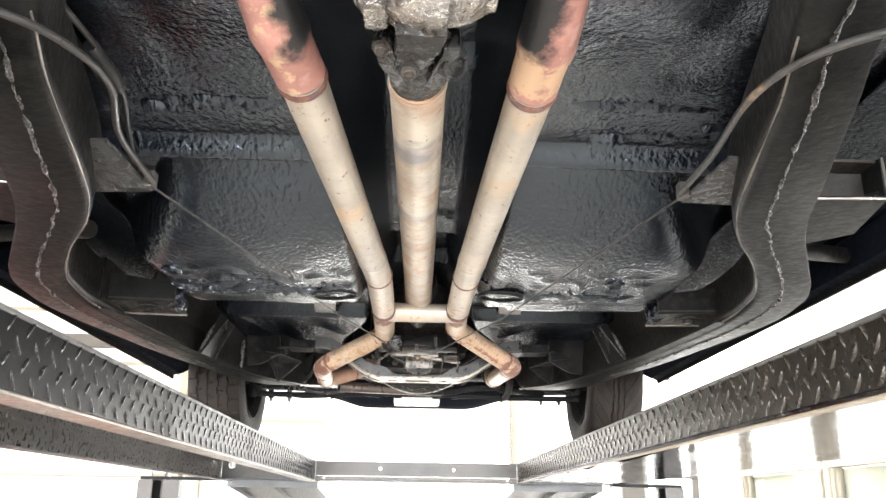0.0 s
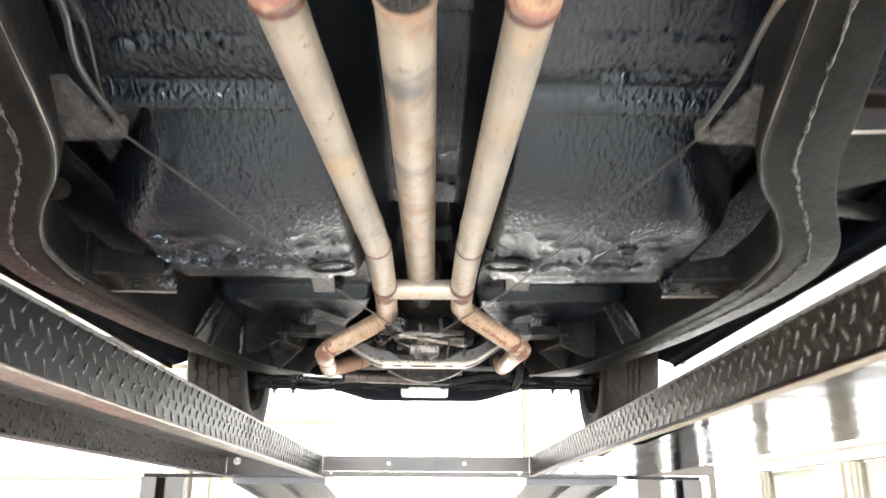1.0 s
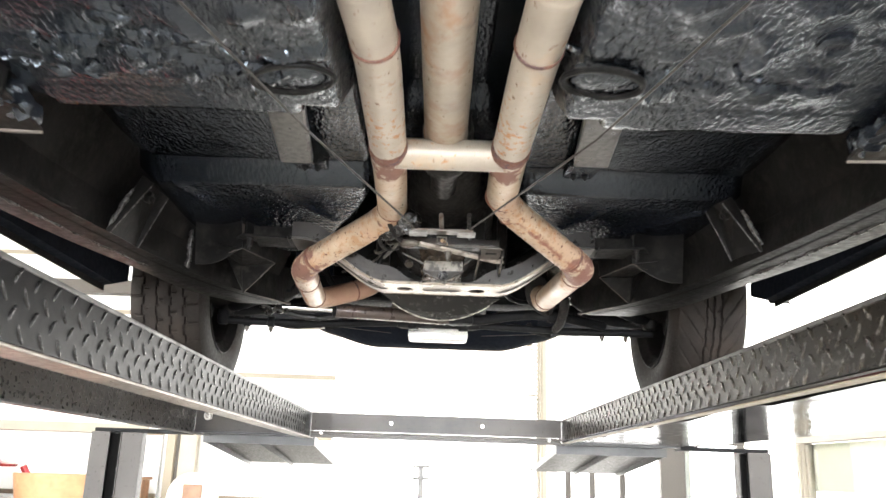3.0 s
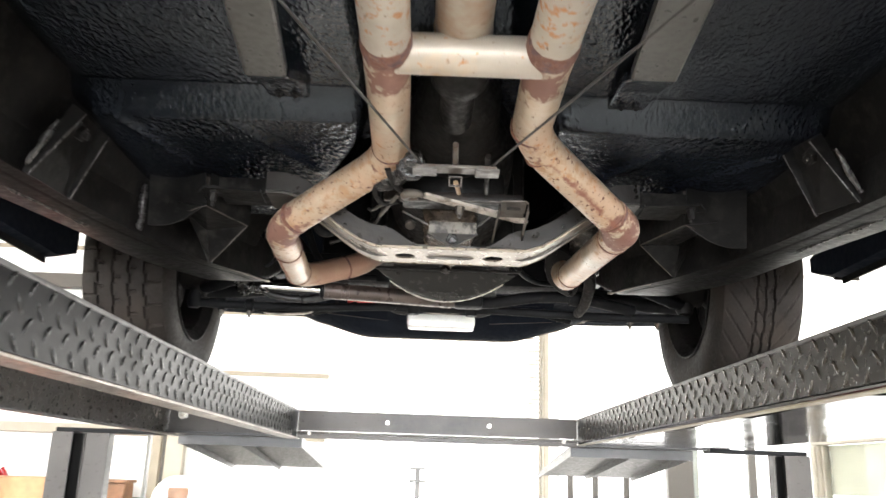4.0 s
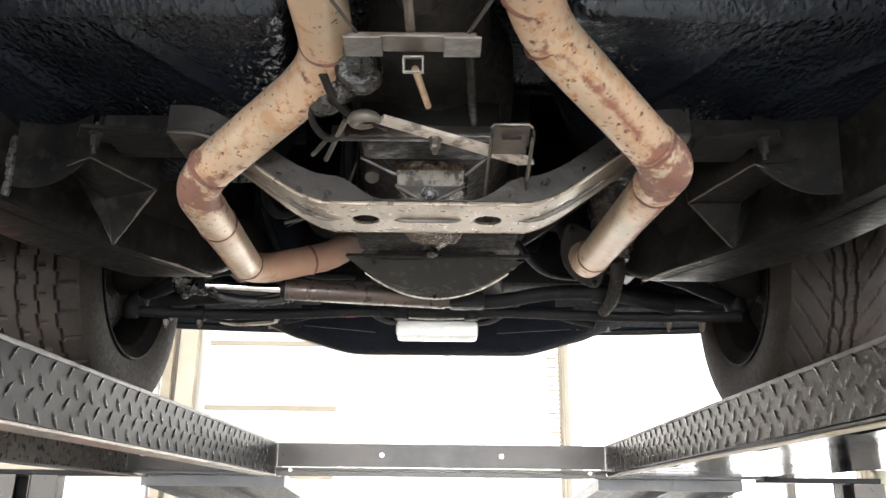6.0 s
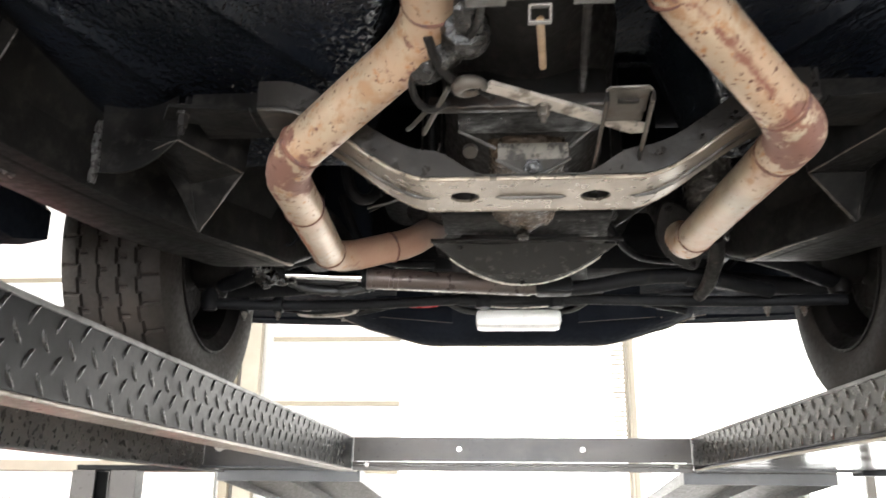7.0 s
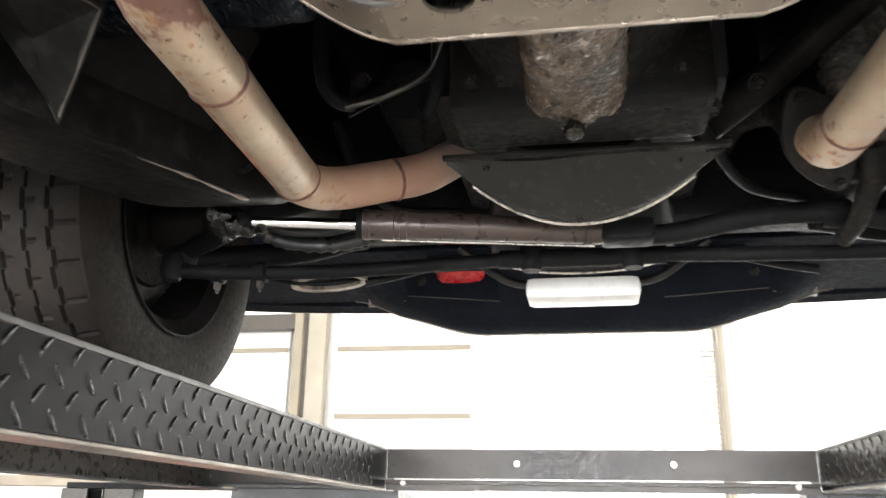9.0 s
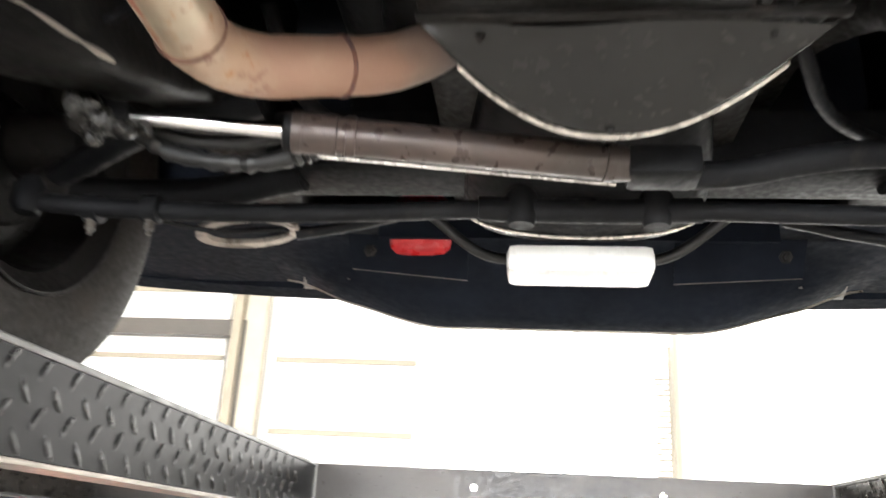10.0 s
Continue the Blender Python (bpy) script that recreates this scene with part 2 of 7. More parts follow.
stain(PIPE_RUSTY_L, (0.25, 0.10, 0.06), 0.75, 60, 0.03, 0.0, 0.006, [(1, 0.073, 0, 0.146), (-1, -0.073, 0, -0.133), (0, 1, 0, -3.04), (0, -1, 0, 3.38)], (), (1, 0.4, 1), 9)
stain(PIPE_RUSTY_R, (0.22, 0.095, 0.06), 0.75, 45, 0.02, 0.0, 0.006, [(1, 0, 0, -0.318), (-1, 0, 0, 0.331), (0, 1, 0, -2.86)], (), (1, 1, 1), 4)

stain(PIPE_RUSTY_L, (0.34, 0.20, 0.14), 0.6, 12, 0.7, 0.02, 0.32, (), [((-0.27, 3.49, 2.14), 0.22, 0.40)], (1, 1, 1), 12)
stain(PIPE_RUSTY_L, (0.20, 0.16, 0.15), 0.6, 12, 0.3, 0.05, 0.3, (), [((-0.165, 3.56, 2.22), 0.12, 0.4)], (1, 1, 1), 14)


def red_pipe(name, soot, rust, seed):
    m = mat(name, (0.33, 0.16, 0.13), 0.6, 0.15, 0.28, 14, 0.3, 70, 0.0015)
    stain(m, (0.40, 0.24, 0.20), 0.7, 24, 1.0, 0.08, 0.2, (), (), (1, 1, 1), seed)
    stain(m, (0.45, 0.30, 0.19), 0.8, 46, 0.13, 0.0, 0.012, rust, (), (1, 1, 1), seed + 1)
    stain(m, (0.008, 0.0078, 0.008), 0.42, 34, 0.06, 0.0, 0.018, soot, (), (1, 1, 1), seed + 2)
    return m


PIPE_RED_L = red_pipe("heat_reddened_pipe", [(1, -0.10, 0, 0.178 + 0.09), (0, -1, 0, 0.90)], [(1, -0.10, 0, 0.190 + 0.09), (-1, 0.10, 0, -0.168 - 0.09), (0, -1, 0, 0.96)], 1.0)
PIPE_RED_R = red_pipe("heat_reddened_sooty_pipe", [(-1, -0.10, 0, 0.148 + 0.09), (0, -1, 0, 0.895), (0, 1, 0, -0.79)], [(0, 1, 0, -0.885), (0, -1, 0, 0.955)], 5.0)
layer(PIPE, (0.30, 0.27, 0.24), 5, 0.56, 0.75, None, (1, 0.4, 1), 3.0)
layer(PIPE, (0.17, 0.095, 0.06), 95, 0.635, 0.67, 0.7, (1, 0.6, 1), 8.0)
layer(PIPE, (0.52, 0.37, 0.23), 9, 0.55, 0.72, 0.6, (1, 0.6, 1), 15.0)
stain(PIPE, (0.40, 0.19, 0.08), 0.75, 80, 1.0, 0.19, 0.25, (), [((-0.10, 2.12, 2.09), 0.22, 0.13), ((0.10, 2.10, 2.09), 0.25, 0.14)], (1, 1, 1), 21)
RUSTWELD = mat("rusty_weld", (0.17, 0.075, 0.05), 0.75, 0.05, 0.55, 45, 1.0, 160, 0.003, second=(0.10, 0.055, 0.055), mask_scale=45)
layer(RUSTWELD, (0.27, 0.17, 0.12), 60, 0.6, 0.68, 0.8, (1, 1, 1), 2.0)
SHAFT = mat("driveshaft_steel", (0.40, 0.35, 0.285), 0.42, 0.4, 0.18, 7, 0.1, 80, 0.001, second=(0.33, 0.19, 0.11), mask_scale=9,
            mask_lo=0.47, mask_hi=0.68, rough2=0.55, rough_var=0.1)
layer(SHAFT, (0.17, 0.16, 0.155), 4.2, 0.58, 0.68, 0.4, (1, 1.5, 1), 4.0)
layer(SHAFT, (0.40, 0.20, 0.09), 7, 0.56, 0.72, 0.6, (1.5, 0.8, 1), 9.0)
layer(SHAFT, (0.16, 0.10, 0.065), 80, 0.64, 0.69, 0.7, (1, 0.7, 1), 12.0)
CAST = mat("oily_cast_iron", (0.10, 0.092, 0.085), 0.25, 0.5, 0.5, 25, 0.9, 70, 0.004, second=(0.42, 0.39, 0.35), mask_scale=40,
           mask_lo=0.55, mask_hi=0.7, rough_var=0.12)
CASTB = mat("silvery_greasy_casting", (0.30, 0.275, 0.245), 0.22, 0.8, 0.6, 30, 1.0, 120, 0.009, second=(0.025, 0.02, 0.017), mask_scale=34,
            mask_lo=0.52, mask_hi=0.66, rough_var=0.12)
layer(CASTB, (0.11, 0.06, 0.035), 18, 0.56, 0.7, 0.35, (1, 1, 1), 6.0)
DARKIRON = mat("dark_iron", (0.012, 0.011, 0.0105), 0.55, 0.0, 0.4, 14, 0.6, 90, 0.003, second=(0.04, 0.032, 0.026), mask_scale=22,
               mask_lo=0.58, mask_hi=0.72, rough_var=0.2, spec=0.18)
BAREGREY = mat("dusty_grey_steel", (0.088, 0.077, 0.066), 0.46, 0.40, 0.28, 16, 0.3, 60, 0.002, second=(0.10, 0.09, 0.08), mask_scale=18,
               mask_lo=0.58, mask_hi=0.75)
layer(BAREGREY, (0.075, 0.05, 0.037), 34, 0.53, 0.66, 0.6, (1, 1, 1), 5.0)
GREASED = mat("greasy_dark_steel", (0.06, 0.054, 0.048), 0.42, 0.2, 0.5, 20, 0.7, 60, 0.004, second=(0.15, 0.135, 0.12), mask_scale=14, mask_lo=0.55, mask_hi=0.7)
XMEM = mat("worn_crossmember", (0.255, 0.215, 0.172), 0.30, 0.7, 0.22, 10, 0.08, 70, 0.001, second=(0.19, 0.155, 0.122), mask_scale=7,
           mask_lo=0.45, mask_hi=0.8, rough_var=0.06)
# both arms darken towards their ends, this shading put into the colour
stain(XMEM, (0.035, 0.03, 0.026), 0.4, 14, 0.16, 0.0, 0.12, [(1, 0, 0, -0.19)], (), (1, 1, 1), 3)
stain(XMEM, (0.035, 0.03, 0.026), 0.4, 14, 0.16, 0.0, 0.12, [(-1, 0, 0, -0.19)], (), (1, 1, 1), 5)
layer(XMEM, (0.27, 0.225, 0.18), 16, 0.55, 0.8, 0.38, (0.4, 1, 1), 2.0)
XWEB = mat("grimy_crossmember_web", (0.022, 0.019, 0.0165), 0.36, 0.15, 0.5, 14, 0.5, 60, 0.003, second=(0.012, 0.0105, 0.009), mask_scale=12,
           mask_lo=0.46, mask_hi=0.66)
GREASE = mat("grease_caked_case", (0.115, 0.085, 0.062), 0.17, 0.15, 0.6, 24, 1.0, 85, 0.014, second=(0.035, 0.028, 0.022), mask_scale=30,
             mask_lo=0.5, mask_hi=0.68, rough2=0.3)
STRAPM = mat("grey_green_strap_paint", (0.065, 0.064, 0.058), 0.4, 0.1, 0.2, 9, 0.1, 90, 0.001)
COVER = mat("dust_cover_paint", (0.018, 0.0178, 0.017), 0.25, 0.0, 0.06, 6, 0.01, 70, 0.001, second=(0.025, 0.024, 0.022), mask_scale=3, rough_var=0.04, spec=0.3)
BRIGHT = mat("bright_edge_steel", (0.62, 0.585, 0.53), 0.3, 0.5, 0.4, 24, 0.1, 80, 0.001)
CHROME = mat("chromed_rod", (0.75, 0.75, 0.75), 0.12, 1.0, 0.05, 20, 0, 60)
RAMBROWN = mat("brown_ram_cylinder", (0.062, 0.046, 0.040), 0.36, 0.3, 0.3, 14, 0.2, 70, 0.001, second=(0.06, 0.05, 0.045), mask_scale=10)
STEERBLK = mat("steering_black", (0.011, 0.0112, 0.0122), 0.52, 0.0, 0.3, 14, 0.35, 90, 0.002, second=(0.022, 0.020, 0.018), mask_scale=20,
               mask_lo=0.6, mask_hi=0.74, spec=0.08)
CABLEBLK = mat("black_cable_sheath", (0.022, 0.021, 0.02), 0.4, 0.0, 0.3, 30, 0.2, 200, 0.001)
HOSE = mat("grey_cable_sheath", (0.038, 0.036, 0.034), 0.5, 0.1, 0.3, 30, 0.3, 200, 0.001, second=(0.34, 0.24, 0.13), mask_scale=5,
           mask_lo=0.6, mask_hi=0.72)
TANROD = mat("tan_rusty_rod", (0.30, 0.20, 0.115), 0.6, 0.1, 0.25, 30, 0.3, 150, 0.001)
MOUNTM = mat("mottled_mount_plate", (0.14, 0.125, 0.105), 0.4, 0.4, 0.3, 30, 0.4, 80, 0.002, second=(0.028, 0.023, 0.019), mask_scale=48, mask_lo=0.50, mask_hi=0.58)
CHANNEL = mat("brown_satin_channel", (0.042, 0.035, 0.029), 0.32, 0.3, 0.15, 3, 0.03, 60, 0.001, second=(0.028, 0.024, 0.021), mask_scale=2.5)
LEVER = mat("bare_lever_steel", (0.55, 0.50, 0.44), 0.4, 0.4, 0.3, 20, 0.3, 80, 0.001, second=(0.2, 0.17, 0.14), mask_scale=25)
WIRE = mat("steel_wire", (0.055, 0.05, 0.046), 0.5, 0.5, 0.2, 40, 0)
RUBBER = mat("tyre_rubber", (0.016, 0.0128, 0.011), 0.75, 0, 0.3, 12, 0.4, 120, 0.001, second=(0.028, 0.022, 0.018), mask_scale=8,
             mask_lo=0.52, mask_hi=0.7, rough2=0.85, spec=0.2)
RIM = mat("wheel_steel", (0.010, 0.009, 0.0085), 0.5, 0.0, 0.3, 14, 0.1, 80, 0.001, spec=0.16)
BODYP = mat("dark_blue_black_paint", (0.010, 0.0125, 0.0185), 0.75, 0, 0.2, 8, 0.05, 60, 0.001, spec=0.05)
WHITEP = mat("white_painted_sheet", (0.86, 0.86, 0.84), 0.35, 0, 0.05, 8, 0.1, 50, 0.001)
REDP = mat("red_filter_can", (0.55, 0.025, 0.03), 0.3, 0, 0.1, 10, 0)
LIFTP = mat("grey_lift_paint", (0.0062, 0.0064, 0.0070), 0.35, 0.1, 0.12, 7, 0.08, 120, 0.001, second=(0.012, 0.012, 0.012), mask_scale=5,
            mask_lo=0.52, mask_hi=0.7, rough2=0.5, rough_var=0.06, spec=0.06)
LIFTDK = mat("black_lift_paint", (0.04, 0.04, 0.041), 0.42, 0.1, 0.3, 5, 0.25, 90, 0.001, second=(0.075, 0.072, 0.07), mask_scale=4,
             mask_lo=0.56, mask_hi=0.72)
# warm tint of the right runway and its lugs stands in for reflected light
LIFTWARM = mat("warm_black_lift_paint", (0.011, 0.0092, 0.007), 0.30, 0.1, 0.12, 6, 0.08, 120, 0.001, second=(0.016, 0.0125, 0.009), mask_scale=5,
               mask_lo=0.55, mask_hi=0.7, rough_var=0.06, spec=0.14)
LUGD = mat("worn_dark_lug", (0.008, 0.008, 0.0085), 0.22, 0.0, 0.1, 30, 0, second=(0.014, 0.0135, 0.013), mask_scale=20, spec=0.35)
LUGT = mat("worn_warm_lug", (0.018, 0.015, 0.011), 0.2, 0.0, 0.1, 30, 0, second=(0.03, 0.025, 0.018), mask_scale=20, spec=0.6)
POLISH = mat("polished_under_plate", (0.125, 0.125, 0.123), 0.15, 1.0, 0.15, 3, 0.25, 4, 0.02, rough_var=0.08)
POLISH.node_tree.nodes["Principled BSDF"].inputs["Specular Tint"].default_value = (0.38, 0.38, 0.40, 1)
TIEP = mat("brown_dusted_tie_bar", (0.050, 0.041, 0.034), 0.42, 0.1, 0.25, 6, 0.15, 90, 0.001, second=(0.026, 0.023, 0.021), mask_scale=4,
           mask_lo=0.52, mask_hi=0.68)
POSTM = mat("grey_post_paint", (0.036, 0.033, 0.031), 0.4, 0.1, 0.12, 5, 0.08, 90, 0.001, spec=0.3)
SLOTBLK = mat("unlit_slot", (0.004, 0.004, 0.004), 0.95, 0, 0.1, 5, 0, spec=0.0)
LIPM = mat("scuffed_lip", (0.22, 0.195, 0.17), 0.4, 0.6, 0.3, 8, 0.2, 80, 0.001)
RAMPG = mat("satin_grey_ramp_paint", (0.036, 0.035, 0.034), 0.42, 0.0, 0.15, 6, 0.15, 80, 0.001)
WALLW = mat("white_wall_panel", (0.83, 0.82, 0.79), 0.6, 0, 0.04, 1.5, 0.1, 30, 0.001)
RAILM = mat("tan_panel_rail", (0.24, 0.205, 0.15), 0.5, 0, 0.1, 3, 0)
DOORFR = mat("brown_grey_frame_paint", (0.060, 0.052, 0.043), 0.5, 0.1, 0.1, 3, 0.05, 60, 0.001)
PALEGREY = mat("pale_grey_paint", (0.16, 0.16, 0.16), 0.5, 0, 0.1, 5, 0.05, 60, 0.001)
DOORW = mat("white_door_panel", (0.84, 0.83, 0.80), 0.45, 0, 0.03, 1.5, 0.05, 30, 0.001)
BEIGE = mat("beige_column_paint", (0.33, 0.295, 0.235), 0.5, 0, 0.12, 3, 0.1, 40, 0.001)
FLOORC = mat("pale_sealed_concrete", (0.198, 0.184, 0.170), 0.42, 0, 0.12, 1.2, 0.12, 40, 0.001, second=(0.14, 0.139, 0.137), mask_scale=0.9,
             mask_lo=0.5, mask_hi=0.75)
CEILM = mat("ceiling_sheet", (0.78, 0.78, 0.76), 0.6, 0, 0.05, 1.5, 0.1, 20, 0.002)
TANWOOD = mat("tan_wood", (0.42, 0.25, 0.13), 0.5, 0, 0.2, 9, 0.1, 40, 0.001)
GREENM = mat("grey_green_steel", (0.20, 0.21, 0.185), 0.35, 0.1, 0.1, 5, 0.05, 60, 0.001)
BLINDM = mat("pale_blind", (0.62, 0.60, 0.49), 0.7, 0, 0.06, 4, 0.1, 80, 0.001)
WOODO = mat("brown_wood", (0.20, 0.10, 0.05), 0.45, 0, 0.3, 9, 0.1, 40, 0.001)
REDCAR = mat("red_car_paint", (0.30, 0.011, 0.014), 0.18, 0, 0.06, 4, 0)
CREAM = mat("cream_seat_shell", (0.80, 0.76, 0.66), 0.4, 0, 0.05, 5, 0)
RUBTRIM = mat("black_trim", (0.010, 0.010, 0.010), 0.5, 0, 0.2, 8, 0)


def glass_mat():
    m = bpy.data.materials.new("window_glass")
    m.use_nodes = True
    b = m.node_tree.nodes["Principled BSDF"]
    b.inputs["Transmission Weight"].default_value, b.inputs["Roughness"].default_value = 1.0, 0.02
    b.inputs["Base Color"].default_value, b.inputs["IOR"].default_value = (0.93, 0.96, 0.95, 1), 1.1
    return m


GLASS = glass_mat()


def lamp_mat():
    m = bpy.data.materials.new("lamp_diffuser")
    m.use_nodes = True
    b = m.node_tree.nodes["Principled BSDF"]
    b.inputs["Emission Color"].default_value, b.inputs["Emission Strength"].default_value = (1, 0.97, 0.92, 1), 6
    return m


DIFFUSER = lamp_mat()


def glow_mat(name, colour, strength):
    m = bpy.data.materials.new(name)
    m.use_nodes = True
    n, l = m.node_tree.nodes, m.node_tree.links
    e = n.new("ShaderNodeEmission")
    e.inputs["Color"].default_value, e.inputs["Strength"].default_value = (*colour, 1), strength
    l.new(e.outputs[0], n["Material Output"].inputs["Surface"])
    return m


OUTSIDE = glow_mat("hazy_daylight", (1.0, 0.975, 0.93), 3.2)
OUTSIDE_SIDE = glow_mat("cool_daylight", (0.88, 0.94, 1.0), 3.0)

# ---- mesh helpers ----


def tidy(bm):
    bmesh.ops.remove_doubles(bm, verts=bm.verts, dist=1e-5)
    return bm


def part(name, bm, material, parent=None, label="", smooth=True, at=None):
    me = bpy.data.meshes.new(name)
    bmesh.ops.recalc_face_normals(bm, faces=bm.faces)
    bm.to_mesh(me)
    bm.free()
    me.materials.append(material)
    if smooth:
        me.shade_smooth()
        me.set_sharp_from_angle(angle=radians(38))
    ob = new(name, me)
    ob.parent = parent
    if at is not None:
        ob.matrix_basis = at
    if label:
        tagged(ob, label)
    return ob


def empty(name, label, category, group="", kind="", at=(0, 0, 0)):
    ob = new(name)
    ob.location = at
    return tagged(ob, label, category, group, kind)


def box(bm, x0, x1, y0, y1, z0, z1, bevel=0.0, m=None):
    q = pose((x0 + x1) / 2, (y0 + y1) / 2, (z0 + z1) / 2) @ Matrix.Diagonal((abs(x1 - x0), abs(y1 - y0), abs(z1 - z0), 1))
    if m is not None:
        q = m @ q
    r = bmesh.ops.create_cube(bm, size=1, matrix=q)
    if bevel:
        es = list({e for v in r["verts"] for e in v.link_edges})
        bmesh.ops.bevel(bm, geom=es, offset=bevel, segments=2, affect="EDGES", profile=0.6)
    return bm


def Box(*a, **k):
    return box(bmesh.new(), *a, **k)


def smooth_path(pts, radius, steps=6):
    """A polyline with its corners rounded."""
    P = [Vector(p) for p in pts]
    out = [P[0]]
    for i in range(1, len(P) - 1):
        a, b, c = P[i - 1], P[i], P[i + 1]
        r = min(radius, (a - b).length * 0.48, (c - b).length * 0.48)
        p, q = b + (a - b).normalized() * r, b + (c - b).normalized() * r
        for k in range(steps + 1):
            u = k / steps
            out.append(p * (1 - u) ** 2 + b * 2 * u * (1 - u) + q * u * u)
    out.append(P[-1])
    return out


def spline(pts, steps=8):
    """A Catmull-Rom curve through the points."""
    P = [Vector(p) for p in pts]
    P = [P[0] * 2 - P[1]] + P + [P[-1] * 2 - P[-2]]
    out = []
    for i in range(1, len(P) - 2):
        a, b, c, d = P[i - 1:i + 3]
        for k in range(steps):
            u = k / steps
            out.append(0.5 * (2 * b + (c - a) * u + (2 * a - 5 * b + 4 * c - d) * u * u + (3 * b - a - 3 * c + d) * u ** 3))
    out.append(P[-2])
    return out


def tube(bm, path, radius, seg=20, rough=0.0, caps=True):
    """A round bar or pipe along a path; radius may be a function of the run from 0 to 1."""
    P = [Vector(p) for p in path]
    n = len(P)
    rings = []
    up = None
    for i, p in enumerate(P):
        t = (P[min(i + 1, n - 1)] - P[max(i - 1, 0)]).normalized()
        if up is None:
            up = t.orthogonal().normalized()
        up = (up - t * up.dot(t)).normalized()
        side = t.cross(up)
        r = radius(i / max(1, n - 1)) if callable(radius) else radius
        ring = []
        for k in range(seg):
            a = 2 * math.pi * k / seg
            d = up * math.cos(a) + side * math.sin(a)
            q = p + d * r
            if rough:
                q += d * rough * noise.noise(q * 60)
            ring.append(bm.verts.new(q))
        rings.append(ring)
    for a, b in zip(rings, rings[1:]):
        for k in range(seg):
            bm.faces.new((a[k], a[(k + 1) % seg], b[(k + 1) % seg], b[k]))
    if caps:
        bm.faces.new(rings[0])
        bm.faces.new(list(reversed(rings[-1])))
    return bm


def Tube(*a, **k):
    return tube(bmesh.new(), *a, **k)


def loft(bm, sections, close=True):
    """Skin over sections, each a ring of points."""
    R = [[bm.verts.new(p) for p in s] for s in sections]
    m = len(R[0])
    for a, b in zip(R, R[1:]):
        for k in range(m):
            bm.faces.new((a[k], a[(k + 1) % m], b[(k + 1) % m], b[k]))
    if close:
        bm.faces.new(R[0])
        bm.faces.new(list(reversed(R[-1])))
    return bm


def plate(bm, pts, thick, normal=None):
    """A flat sheet with thickness from its outline."""
    P = [Vector(p) for p in pts]
    nrm = Vector(normal) if normal else (P[1] - P[0]).cross(P[2] - P[0])
    off = nrm.normalized() * thick
    a = [bm.verts.new(p) for p in P]
    b = [bm.verts.new(p + off) for p in P]
    bm.faces.new(a)
    bm.faces.new(list(reversed(b)))
    m = len(P)
    for k in range(m):
        bm.faces.new((a[k], a[(k + 1) % m], b[(k + 1) % m], b[k]))
    return bm


def Plate(*a, **k):
    return plate(bmesh.new(), *a, **k)


def lathe(bm, profile, m, seg=40, caps=True):
    """Turned body: profile of (radius, height) about z, placed by m."""
    rings = []
    for r, h in profile:
        rings.append([bm.verts.new(m @ Vector((r * math.cos(2 * math.pi * k / seg), r * math.sin(2 * math.pi * k / seg), h))) for k in range(seg)])
    for a, b in zip(rings, rings[1:]):
        for k in range(seg):
            bm.faces.new((a[k], a[(k + 1) % seg], b[(k + 1) % seg], b[k]))
    if caps:
        bm.faces.new(rings[0])
        bm.faces.new(list(reversed(rings[-1])))
    return bm


def Lathe(*a, **k):
    return lathe(bmesh.new(), *a, **k)


